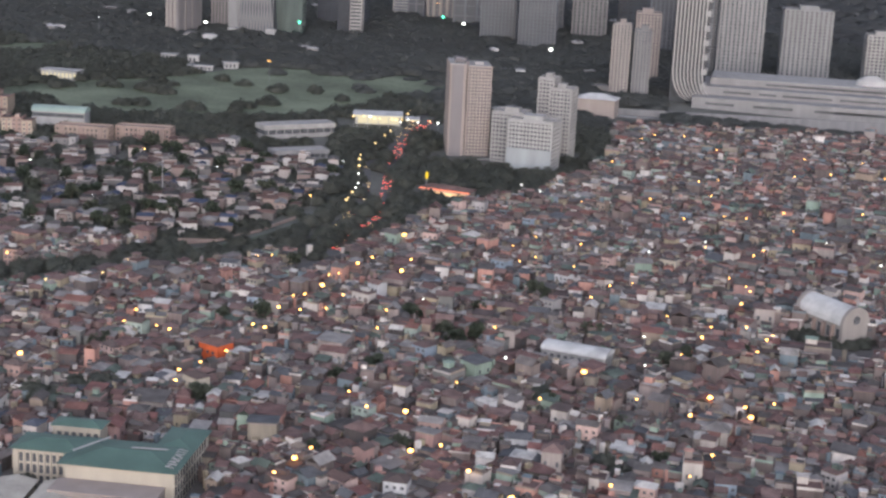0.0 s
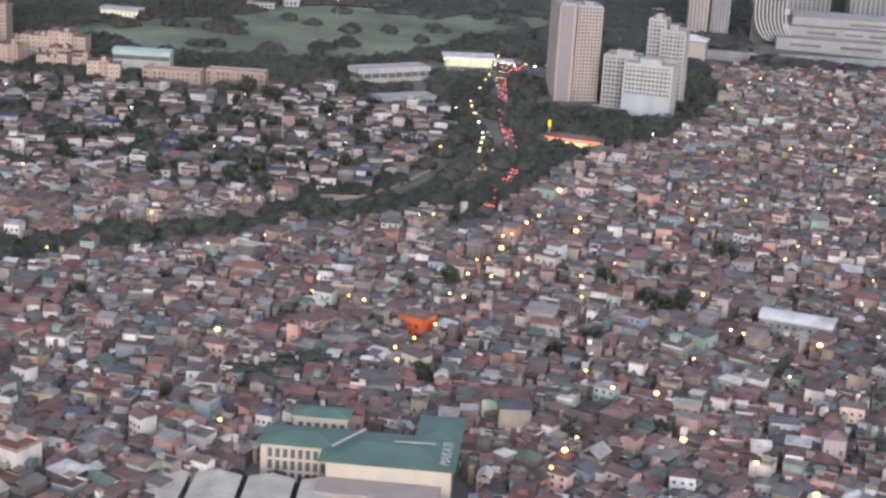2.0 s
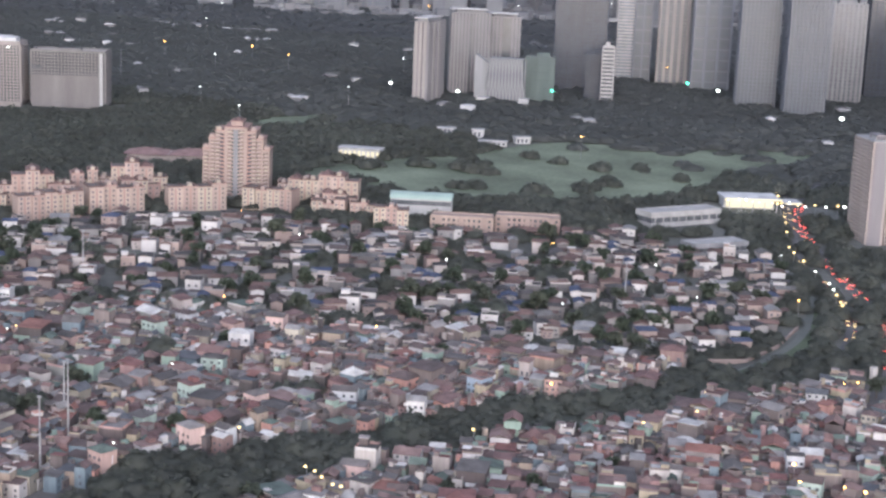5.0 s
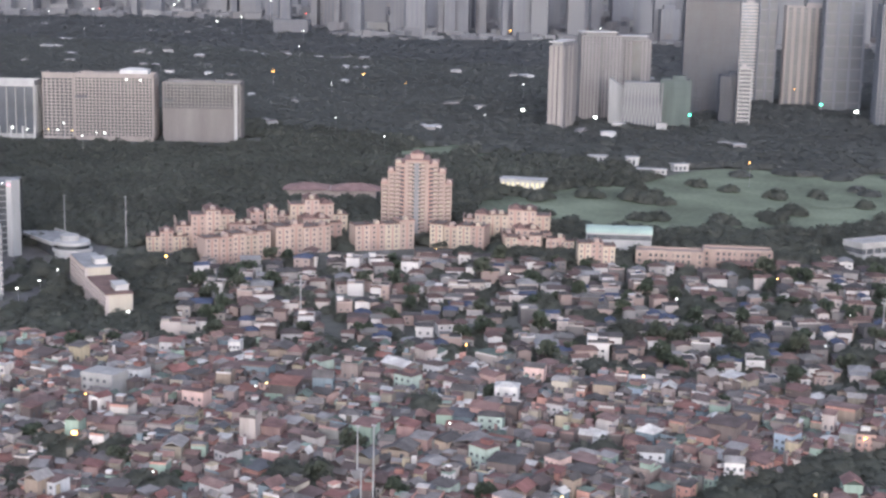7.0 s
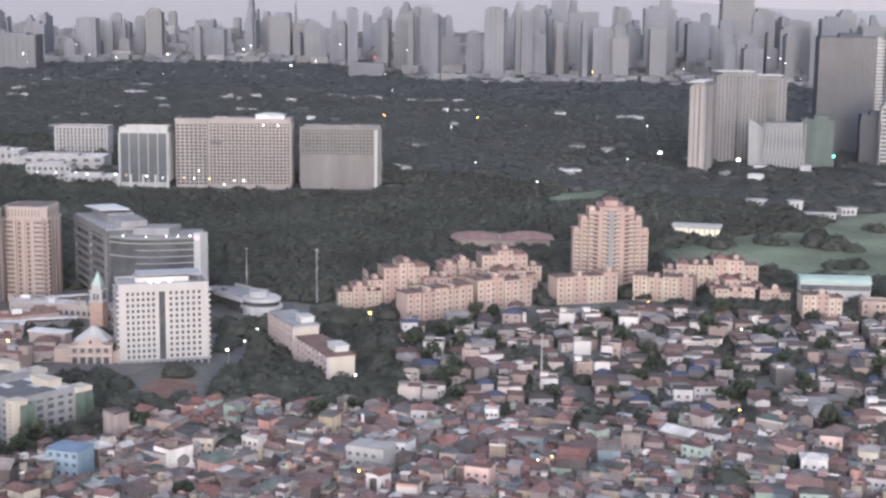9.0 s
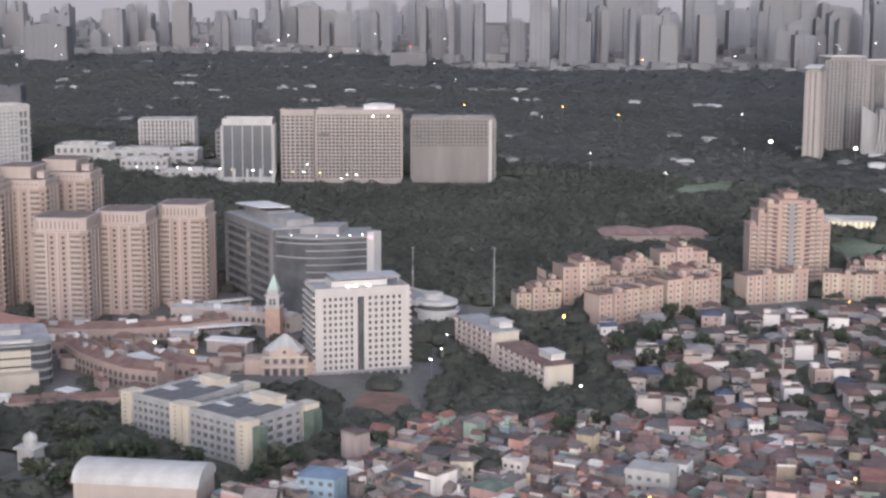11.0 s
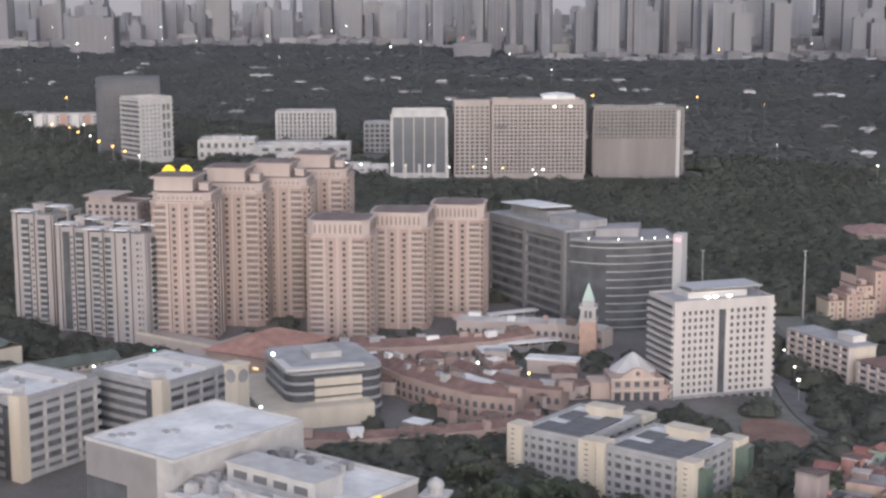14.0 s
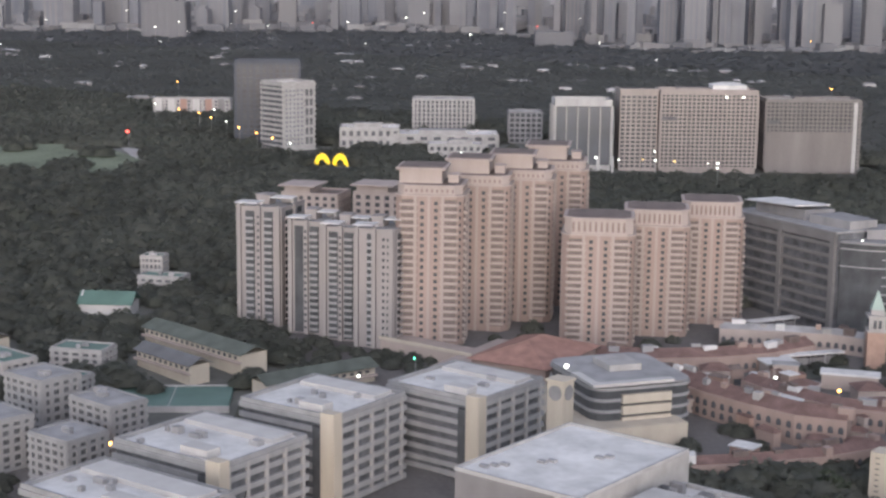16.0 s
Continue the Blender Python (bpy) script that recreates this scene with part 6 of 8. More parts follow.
for x, y, w, d, h, wall, glass, nx, ny, pier, band, lab in (
        (-272.5, 853, 17, 12, 28, NETTING, NETTING, 3, 6, 0.2, 0.12, "green netted unfinished"), (-276.5, 924, 33, 20, 71, SLATE, GLASS_DARK, 14, 30, 0.4, 0.4, "dark unfinished concrete"),
        (-242, 887, 7, 9, 35, CONCRETE, GLASS_DARK, 0, 15, 0.3, 0.5, "white-banded"), (-252, 893, 13, 10, 29, SLATE, GLASS_DARK, 6, 15, 0.5, 0.3, "dull grey"),
        (-281, 1016, 12, 12, 66, CONCRETE, GLASS_BLUE, 0, 30, 0.3, 0.5, "banded pale"), (-269, 1017, 12, 12, 72, STEEL_BLUE, SLATE_GLASS, 2, 8, 0.2, 0.1, "blue-grey slab"),
        (-238, 1013, 34, 16, 66, CREAM_GREY, SLATE_GLASS, 7, 26, 0.42, 0.1, "cream columned"), (-213, 998, 25, 16, 72, STEEL_BLUE, SLATE_GLASS, 3, 10, 0.2, 0.1, "blue-grey glass"),
        (-166, 948, 24, 18, 74, STEEL_BLUE, SLATE_GLASS, 10, 30, 0.2, 0.1, "blue-grey ribbed"), (-132, 937, 24, 18, 73, STEEL_BLUE, SLATE_GLASS, 10, 30, 0.2, 0.1, "blue ribbed"),
        (-129, 1018, 24, 16, 65, CONCRETE_DARK, GLASS, 8, 28, 0.5, 0.2, "grey ribbed"), (-160, 1019, 18, 16, 84, STEEL_BLUE, SLATE_GLASS, 6, 20, 0.2, 0.1, "tall slate-blue"),
        (-110, 1062, 28, 18, 68, SLATE, GLASS_DARK, 8, 24, 0.2, 0.4, "dark glass"), (-85, 1095, 20, 18, 96, STEEL_BLUE, SLATE_GLASS, 6, 30, 0.2, 0.1, "very tall slate"),
        (-28, 869, 14, 12, 40, BEIGE_PALE, GLASS, 7, 22, 0.55, 0.4, "pale gridded"), (-19.5, 806, 9.5, 9, 40, CREAM_GREY, GLASS, 5, 24, 0.5, 0.4, "slim pale gridded"), (-9.5, 813, 9, 9, 37, CONCRETE_DARK, GLASS, 5, 24, 0.5, 0.4, "slim grey gridded"),
        (9, 932, 27, 16, 62, GREY_PLASTER, GLASS, 10, 30, 0.55, 0.2, "grey ribbed"), (-14, 930, 18, 16, 66, STEEL_BLUE, SLATE_GLASS, 8, 30, 0.2, 0.1, "slate ribbed"), (47, 944, 29, 16, 44, GREY_PLASTER, GLASS, 10, 22, 0.5, 0.25, "pale stepped"),
        (-60, 985, 20, 15, 58, STEEL_BLUE, SLATE_GLASS, 7, 24, 0.2, 0.1, "slate-blue"), (85, 980, 18, 14, 30, CONCRETE, GLASS, 7, 14, 0.4, 0.4, "grey"), (105, 1010, 22, 14, 48, STEEL_BLUE, SLATE_GLASS, 7, 22, 0.2, 0.1, "slate-blue")):
    t = highrise(lab + " residential high-rise past the golf course", x, y, w, d, h, 22, wall, glass, nx, ny, pier, band, roof=CONCRETE_DARK, house=2.5)

# curved white-ribbed tower with its long stepped podium
t = thing("ribbed_tower", "white-ribbed tower whose fins sweep down into a long mall", "tower", 6, 812, 14)
part("core", MB().box(2, 3, -3, 20, 19, 64), GLASS_DARK, t)
for k in range(9):
    x = 0.6 + k * 2.0
    prof = [(2.4, 66), (2.4, 18)] + [(2.4 + (1 - math.cos(radians(a))) * 10, 18 - 16.5 * math.sin(radians(a))) for a in (20, 40, 60, 80, 90)]
    mb = MB()
    outer = [(x + off, z) for off, z in prof]
    for (a, z0), (b, z1) in zip(outer, outer[1:]):
        mb.add([(a, 0.5, z0), (a + 0.7, 0.5, z0), (b + 0.7, 0.5, z1), (b, 0.5, z1), (a, 3.2, z0), (a + 0.7, 3.2, z0), (b + 0.7, 3.2, z1), (b, 3.2, z1)],
               [(0, 3, 2, 1), (4, 5, 6, 7), (0, 4, 7, 3), (1, 2, 6, 5)])
    part("rib", mb, WHITE, t)
for j in range(7):
    part("side_panel", MB().box(18.6, 2, 8 + j * 8, 21.5, 12, 11 + j * 8), CONCRETE_PALE, t)
MALL_GREY = material("weathered_mall_panels", [(0.27, 0.265, 0.27)], 0.85, vary=0.2, scale=0.15, streak=True)
t = thing("long_mall", "very long white mall with stepped terraces and dark slots", "mall", 24, 806, 16)
part("wall", MB().box(0, 0, -4, 190, 60, 6.0).box(4, 14, 6, 190, 60, 10.5).box(8, 26, 10.5, 190, 60, 14), MALL_GREY, t)
part("roof", MB().box(8.5, 26.5, 14, 189.5, 59.5, 14.3), CONCRETE, t)
r2 = random.Random(3)
for k in range(42):
    x, row = r2.uniform(6, 120), k % 3
    part("slot", MB().box(x, (-0.15, 13.85, 25.85)[row], (2.2, 7.4, 11.6)[row], x + r2.uniform(7, 17), (0.1, 14.1, 26.1)[row], (3.6, 8.6, 12.7)[row]), ROOF_DARK, t)
part("dome", MB().prism(ring(20, 9, 6, 96, 40), 14, 17, ring(20, 8, 5.2, 96, 40)).prism(ring(20, 8, 5.2, 96, 40), 17, 19.5, ring(20, 3, 2, 96, 40)), WHITE, t)
t = thing("white_hall", "white flat-roofed hall on a pale wall", "hall", -14, 736, 12)
part("wall", MB().box(0, 0, -3, 20, 12, 9), BEIGE_PALE, t)
part("roof", MB().hip(0, 0, 20, 12, 9, 2.5, 0.8), ROOF_WHITE, t)
mb = MB().box(0, 0, -3, 170, 1.0, 4.2)
solid("boundary_wall", "long grey boundary wall behind the settlement", "wall", mb, CONCRETE_DARK, pose(-18, 746, gz(50, 770), 0, 0, 24))

# ---- masts ----
for x, y, h in ((-316.3, 417.5, 19.5), (-346, 419, 16), (-212, 372, 15), (-118, 258, 20), (-110, 240, 18), (-128, 268, 15), (-560, 700, 18), (-545, 715, 18), (-500, 740, 18), (-60, 455, 14)):
    t = thing("mast", "tall thin grey steel mast", "mast", x, y, 0, "masts")
    part("pole", MB().prism(ring(6, 0.28), -1, h, ring(6, 0.16)), METAL, t)
    part("cap", MB().box(-0.5, -0.15, h, 0.5, 0.15, h + 0.4), METAL, t)

# ---- dense houses ----
hr = random.Random(21)
TAKEN = [(91, 243, 24), (80, 222, 18), (198, 445, 15), (142, 384, 13), (61, 326, 8), (20, 534, 14), (30, 604, 22), (8, 595, 22), (18, 640, 16), (-214, 287, 7), (-266, 250, 8), (-300, 232, 17)]


# clumps of large trees that stand among the houses: place and reach
CLUMPS = [(-140, 266, 7), (-192, 247, 5.5), (-181, 259, 4.5), (-162, 243, 5.5), (-188, 229, 5), (-144, 323, 4.5), (-92, 315, 6), (-250, 282, 5), (-266, 235, 4), (-264, 283, 5.5), (-183, 342, 4.5), (-168, 358, 5.5), (53, 284, 4.5), (48, 274, 4.5), (49, 288, 3.5),
          (179, 317, 4.5), (147, 347, 4.5), (-124, 412, 6), (-88, 410, 7), (-91, 467, 8), (-226, 393, 6), (-173, 349, 5), (-60, 430, 6), (-118, 455, 7), (-160, 430, 6)]
TAKEN += [(x, y, r - 1.5) for x, y, r in CLUMPS]


def in_clump(x, y):
    return any((x - a) ** 2 + (y - b) ** 2 < r * r for a, b, r in CLUMPS)


def free(x, y, m=0.0):
    if any((x - a) ** 2 + (y - b) ** 2 < (r + m) ** 2 for a, b, r in TAKEN):
        return False
    for line, wd in ((RIVER, 6 + m), (EAST_ROAD, 6 + m), (WEST_ROAD, 6 + m)):
        for (a, b), (c, d) in zip(line, line[1:]):
            k = ((x - a) * (c - a) + (y - b) * (d - b)) / ((c - a) ** 2 + (d - b) ** 2)
            k = min(1, max(0, k))
            if math.hypot(x - a - k * (c - a), y - b - k * (d - b)) < wd:
                return False
    return True


big_r = random.Random(77)
BIG = []
while len(BIG) < 300:
    x, y = (big_r.uniform(-10, 300), big_r.uniform(235, 640)) if len(BIG) % 3 else (big_r.uniform(-280, -40), big_r.uniform(225, 385))
    if (inside(x, y, DENSE_EAST) or inside(x, y, DENSE_WEST)) and free(x, y, 1) and all((x - q[0]) ** 2 + (y - q[1]) ** 2 > 64 for q in BIG):
        BIG.append((x, y))
TAKEN += [(x, y, 2.6) for x, y in BIG]


def house_parts(r, w, d, h, style):
    """Walls, roof, windows and extras of one small house about its centre."""
    wall, roof, wins, extra = MB(), MB(), [], MB()
    x0, y0 = -w / 2, -d / 2
    wall.box(x0, y0, -1.6, -x0, -y0, h)
    if style == 0:
        if w >= d:
            roof.gable(x0, y0, -x0, -y0, h, r.uniform(0.5, 1.0), 0.25, 0.08)
            wall.add([(x0, y0, h), (x0, -y0, h), (x0, 0, h + 0.4), (-x0, y0, h), (-x0, -y0, h), (-x0, 0, h + 0.4)], [(0, 2, 1), (3, 4, 5)])
        else:
            g = MB().gable(y0, x0, -y0, -x0, h, r.uniform(0.5, 1.0), 0.25, 0.08)
            roof.join(g, pose(0, 0, 0, 0, 0, 90))
    elif style == 1:
        s = r.uniform(0.25, 0.7)
        roof.add([(x0 - 0.25, y0 - 0.3, h), (-x0 + 0.25, y0 - 0.3, h), (-x0 + 0.25, -y0 + 0.3, h + s), (x0 - 0.25, -y0 + 0.3, h + s),
                  (x0 - 0.25, y0 - 0.3, h + 0.1), (-x0 + 0.25, y0 - 0.3, h + 0.1), (-x0 + 0.25, -y0 + 0.3, h + s + 0.1), (x0 - 0.25, -y0 + 0.3, h + s + 0.1)],
                 [(0, 1, 5, 4), (1, 2, 6, 5), (2, 3, 7, 6), (3, 0, 4, 7), (4, 5, 6, 7), (3, 2, 1, 0)])
        wall.box(x0 + 0.1, -y0 - 0.25, h, -x0 - 0.1, -y0, h + s)
    elif style == 2:
        roof.box(x0 + 0.1, y0 + 0.1, h - 0.05, -x0 - 0.1, -y0 - 0.1, h + 0.05)
        for a, b, c, e in ((x0, y0, -x0, y0 + 0.16), (x0, -y0 - 0.16, -x0, -y0), (x0, y0 + 0.16, x0 + 0.16, -y0 - 0.16), (-x0 - 0.16, y0 + 0.16, -x0, -y0 - 0.16)):
            wall.box(a, b, h, c, e, h + 0.4)
        k = r.uniform(0.3, 0.5)
        extra.box(x0 + 0.2, -y0 - d * k, h, x0 + 0.2 + w * k, -y0 - 0.2, h + 1.1)
        extra.box(x0, -y0 - d * k - 0.2, h + 1.1, x0 + 0.4 + w * k, -y0, h + 1.2)
    else:
        roof.hip(x0, y0, -x0, -y0, h, r.uniform(0.7, 1.1), 0.35)
    n = max(1, int(h / 1.55))
    for j in range(n):
        z = 0.7 + j * 1.5
        for k in range(2 if w > 3.6 else 1):
            wins.append((x0 + w * (k + 0.5) / (2 if w > 3.6 else 1) + r.uniform(-0.3, 0.3), y0, z, 0))
        if j == n - 1:
            wins.append((-x0, r.uniform(-0.2, 0.2) * d, z, 90))
    return wall, roof, wins, extra


# a stock of single houses, built once and set down many times
STOCK = []
win_mesh = MB().box(-0.36, -0.05, -0.3, 0.36, 0.06, 0.38).mesh("window", GLASS)
door_mesh = MB().box(-0.3, -0.05, 0, 0.3, 0.06, 0.95).mesh("door", BARK)
STYLE_WORDS = ("gabled sheet-metal roof", "lean-to sheet-metal roof", "flat roof terrace and stair hut", "hipped roof")
for k in range(22):
    w, d, h, style = hr.uniform(3.4, 5.6), hr.uniform(3.6, 6.0), hr.uniform(2.4, 4.8), (0, 1, 2, 0, 1, 3)[k % 6]
    STOCK.append((w, d, h, style, house_parts(hr, w, d, h, style)))
stock_mesh = [None] * len(STOCK)


def single_house(k, m):
    w, d, h, style, (wall, roof, wins, extra) = STOCK[k]
    t = new("house")
    t.matrix_basis = m
    storeys = ("one", "one", "two", "three")[min(3, int(h / 1.55))]
    tagged(t, "weathered %s-storey house with a %s" % (storeys, STYLE_WORDS[style]), "house", "houses of the settlement")
    if stock_mesh[k] is None:
        stock_mesh[k] = (wall.mesh("wall", WALL_ONE), roof.mesh("roof", ROOF_ONE), extra.mesh("stair_hut", WALL_ONE) if extra.v else None)
    a, b, c = stock_mesh[k]
    body = part("wall", a, None, t)
    part("roof", b, None, t)
    if c:
        part("stair_hut", c, None, t)
    for x, y, z, g in wins:
        part("window", win_mesh, None, body, m=pose(x, y, z + 0.3, 0, 0, g))
    part("door", door_mesh, None, body, m=pose(w * 0.2, -d / 2, -0.05))
    return t


far_wall, far_roof, far_glass = MB(), MB(), MB()
stock_flat = []
for w, d, h, style, (wall, roof, wins, extra) in STOCK:
    g = MB()
    for x, y, z, a in wins:
        g.join(MB().add([(-0.36, -0.05, 0), (0.36, -0.05, 0), (0.36, -0.05, 0.68), (-0.36, -0.05, 0.68)], [(0, 1, 2, 3)]), pose(x, y, z, 0, 0, a))
    wx = MB().join(wall).join(extra)
    stock_flat.append((np.array(wx.v), wx.f, np.array(roof.v), roof.f, np.array(g.v), g.f))


def set_down(k, x, y, z, ang, s, sz):
    c, q = math.cos(radians(ang)) * s, math.sin(radians(ang)) * s
    rot = np.array([[c, q, 0], [-q, c, 0], [0, 0, sz]])
    wv, wf, rv, rf, gv, gf = stock_flat[k]
    for mb, v, f in ((far_wall, wv, wf), (far_roof, rv, rf), (far_glass, gv, gf)):
        mb.add([tuple(p) for p in (v @ rot + (x, y, z))], f)


def place_houses(poly, near, step, box):
    """Crooked rows of houses with lanes between; those within near() stand singly."""
    x0, y0, x1, y1 = box
    singles = 0
    for bi in range(int((x1 - x0) / 36) + 2):
        for bj in range(int((y1 - y0) / 36) + 2):
            bx, by = x0 + bi * 36, y0 + bj * 36
            turn = hr.uniform(-18, 22)
            for i in range(11):
                for j in range(11):
                    x = bx + (i + 0.5) * step + hr.uniform(-0.8, 0.8)
                    y = by + (j + 0.5) * step * 1.0 + hr.uniform(-0.8, 0.8)
                    k, ang, s, sz, skip = hr.randrange(len(STOCK)), turn + hr.choice((0, 0, 90, 180)) + hr.uniform(-6, 6), hr.uniform(0.5, 0.86), hr.choice((0.6, 0.75, 0.85, 1.0, 1.2)), hr.random()
                    if hr.random() < 0.13:
                        s, sz = s * hr.uniform(1.3, 1.8), sz * hr.uniform(1.1, 1.5)
                    if skip < 0.06 or not inside(x, y, poly) or not free(x, y) or not seen_ground(x, y, 15):
                        continue
                    if near(x, y) and singles < 28:
                        single_house(k, pose(x, y, gz(x, y), 0, 0, ang) @ Matrix.Diagonal((s, s, sz, 1)))
                        singles += 1
                    else:
                        set_down(k, x, y, gz(x, y), ang, s, sz)
    return singles


place_houses(DENSE_EAST, lambda x, y: 40 < x < 205 and 255 < y < 318, 3.3, (-70, 190, 330, 810))
place_houses(DENSE_WEST, lambda x, y: -262 < x < -120 and 236 < y < 292, 3.3, (-305, 195, -15, 410))
# larger pale concrete houses among them
BIG_WALLS = [srgb(200, 196, 193), srgb(186, 178, 172), srgb(196, 168, 160), srgb(166, 162, 162), srgb(176, 167, 152), srgb(158, 172, 162), srgb(148, 134, 130), srgb(170, 142, 134), srgb(138, 152, 166), srgb(190, 190, 192)]
BIG_ONE = material("large_house_walls", BIG_WALLS, 0.9, pick="object", vary=0.22, scale=0.3, fine=1.2, streak=True, haze_mix=0.22)
BIG_REST = material("larger_house_walls", BIG_WALLS, 0.9, pick="island", vary=0.22, scale=0.3, fine=1.2, streak=True, haze_mix=0.22)
rest_w, rest_r, rest_g = MB(), MB(), MB()
for n, (x, y) in enumerate(sorted(BIG, key=lambda q: math.hypot(q[0] - 60, q[1] - 240))):
    w, d, h, g = big_r.uniform(3.2, 6.4), big_r.uniform(3.2, 5.2), big_r.uniform(3.6, 6.6), big_r.uniform(-20, 24)
    wall = MB().box(-w / 2, -d / 2, -1.5, w / 2, d / 2, h)
    roof = MB()
    if n % 3 == 0:
        roof.hip(-w / 2, -d / 2, w / 2, d / 2, h, 0.9, 0.3)
    elif n % 3 == 1:
        roof.gable(-w / 2, -d / 2, w / 2, d / 2, h, 0.9, 0.25, 0.08)
    else:
        roof.box(-w / 2 - 0.15, -d / 2 - 0.15, h, w / 2 + 0.15, d / 2 + 0.15, h + 0.25).box(-w / 4, 0, h + 0.25, w / 4, d / 3, h + 1.2)
    wins = [(-w / 2 + (i + 0.5) * w / 3, 0.9 + j * 1.6) for j in range(int(h / 1.7)) for i in range(3)]
    m = pose(x, y, gz(x, y), 0, 0, g)
    if n < 26:
        t = new("large_house")
        t.matrix_basis = m
        tagged(t, "large pale concrete house with a %s roof above its neighbours" % ("hipped", "gabled", "flat")[n % 3], "house", "larger houses")
        body = part("wall", wall, BIG_ONE, t)
        part("roof", roof, ROOF_ONE, t)
        for a, z in wins:
            part("window", win_mesh, None, body, m=pose(a, -d / 2, z + 0.3))
    else:
        rest_w.join(wall, m)
        rest_r.join(roof, m)
        for a, z in wins:
            rest_g.join(MB().box(a - 0.36, -d / 2 - 0.05, z, a + 0.36, -d / 2 + 0.05, z + 0.7), m)
solid("large_house_rows", "larger pale houses standing out of the settlement", "houses", rest_w, BIG_REST, kind="stuff")
solid("large_house_roofs", "roofs of the larger houses", "roofs", rest_r, ROOFS, kind="stuff")
solid("large_house_windows", "dark windows of the larger houses", "windows", rest_g, GLASS, kind="stuff")
tank, tank_r = MB(), random.Random(8)
for _ in range(9000):
    x, y = tank_r.uniform(-300, 300), tank_r.uniform(215, 700)
    if (inside(x, y, DENSE_EAST) or inside(x, y, DENSE_WEST)) and free(x, y, -2) and seen_ground(x, y):
        z, a, b = gz(x, y) + tank_r.uniform(1.8, 4.4), tank_r.uniform(0.2, 0.95), tank_r.uniform(0.15, 0.7)
        tank.join(MB().box(-a, -b, -3, a, b, tank_r.uniform(0.4, 1.3)), pose(x, y, z, 0, 0, tank_r.uniform(0, 90)))
solid("rooftop_huts", "small tanks, sheds and rooms on the crowded roofs", "rooftop sheds", tank, WALLS, kind="stuff")
solid("house_rows", "crowded weathered houses of the settlement, wall to wall", "houses", far_wall, WALLS, kind="stuff")
solid("house_row_roofs", "rusty and grey sheet-metal roofs over the settlement", "roofs", far_roof, ROOFS, kind="stuff")
solid("house_row_windows", "small dark windows of the crowded houses", "windows", far_glass, GLASS, kind="stuff")

# ---- walled village of villas ----
vr = random.Random(5)
far_wall, far_roof, far_glass = MB(), MB(), MB()
for i in range(60):
    for j in range(44):
        x, y = -290 + i * 6.1 + vr.uniform(-2.2, 2.2), 330 + j * 5.7 + vr.uniform(-2.0, 2.0)
        u = vr.random()
        k, ang, s, sz = vr.choice((0, 2, 5, 3, 9, 11, 15, 17, 21)), 30 + vr.choice((0, 90)) + vr.uniform(-14, 14), vr.uniform(0.7, 1.3), vr.uniform(0.7, 1.15)
        if u < 0.44 or not inside(x, y, VILLAGE) or not free(x, y):
            continue
        set_down(k, x, y, gz(x, y), ang, s, sz)
        if vr.random() < 0.5:
            set_down(vr.choice((1, 4, 7)), x + vr.uniform(-2, 2), y - 3, gz(x, y), ang, s * 0.7, sz * 0.6)
solid("villa_rows", "pale two-storey villas of a walled village", "villas", far_wall, VILLA_WALLS, kind="stuff")
solid("villa_roofs", "brown and grey villa roofs", "roofs", far_roof, VILLA_ROOFS, kind="stuff")
solid("villa_windows", "dark windows of the villas", "windows", far_glass, GLASS, kind="stuff")

# ---- larger single buildings of the settlement ----
t = thing("school_block", "large cream school with a green roof and painted letters", "school", 72, 238, 21, z=gz(90, 245))
part("wall", MB().box(0, 0, -3, 38, 9, 8).box(14, -6, -3, 38, 8.9, 8.02).box(30, 8.8, -3, 38, 20, 8.01), CREAM, t)
for rf in (MB().hip(0, 0, 15, 9, 8.1, 1.2, 0.7), MB().hip(13, -6, 38, 9, 8.14, 1.4, 0.7), MB().hip(30, 7, 38, 20, 8.12, 1.2, 0.7)):
    part("roof", rf, ROOF_GREEN, t)
me = MB().box(-0.2, -0.3, -2, 0.2, 0.05, 8).mesh("pilaster", CREAM)
for k in range(9):
    part("pilaster", me, None, t, m=pose(1.1 + k * 1.5, 0, 0))
part("annex", MB().box(13, -13, -3, 36, -6.2, 4.6).box(12.8, -13.2, 4.6, 36.2, -6.2, 4.9), BEIGE_PALE, t, "pale flat-roofed annex")
me = MB().box(-0.45, -0.06, -0.4, 0.45, 0.06, 1.5).mesh("window", GLASS)
for j in range(3):
    for k in range(9):
        part("window", me, None, t, m=pose(1.9 + k * 1.5, 0, 0.6 + j * 2.5))
    for k in range(12):
        part("window", me, None, t, m=pose(38, -5 + k * 2, 0.6 + j * 2.5, 0, 0, 90))
for lx, ly, lw, ang in ((14.5, 1.5, 11, 62), (26, 6.2, 8, 4)):
    part("lettering_bar", MB().box(0, -0.32, 0, lw, 0.32, 0.08), WHITE, t, m=pose(lx, ly - 4, 9.7, 0, 0, ang))
cu = bpy.data.curves.new("letters", "FONT")
cu.body, cu.size, cu.extrude = "MAKATI", 3.0, 0.04
tmp = bpy.data.objects.new("letters", cu)
scene.collection.objects.link(tmp)
bpy.context.view_layer.update()
me = bpy.data.meshes.new_from_object(tmp.evaluated_get(bpy.context.evaluated_depsgraph_get()))
bpy.data.objects.remove(tmp)
me.materials.clear()
me.materials.append(WHITE)
part("letters", me, None, t, "white painted roof letters", m=pose(37.4, -4.6, 8.52, 0, 9.7, 0) @ pose(0, 0, 0, 0, 0, 90))
part("rear_wing", MB().box(4, 13, -3, 15, 18, 8.6).box(3.6, 12.6, 8.6, 15.4, 18.4, 9.0), CREAM, t)
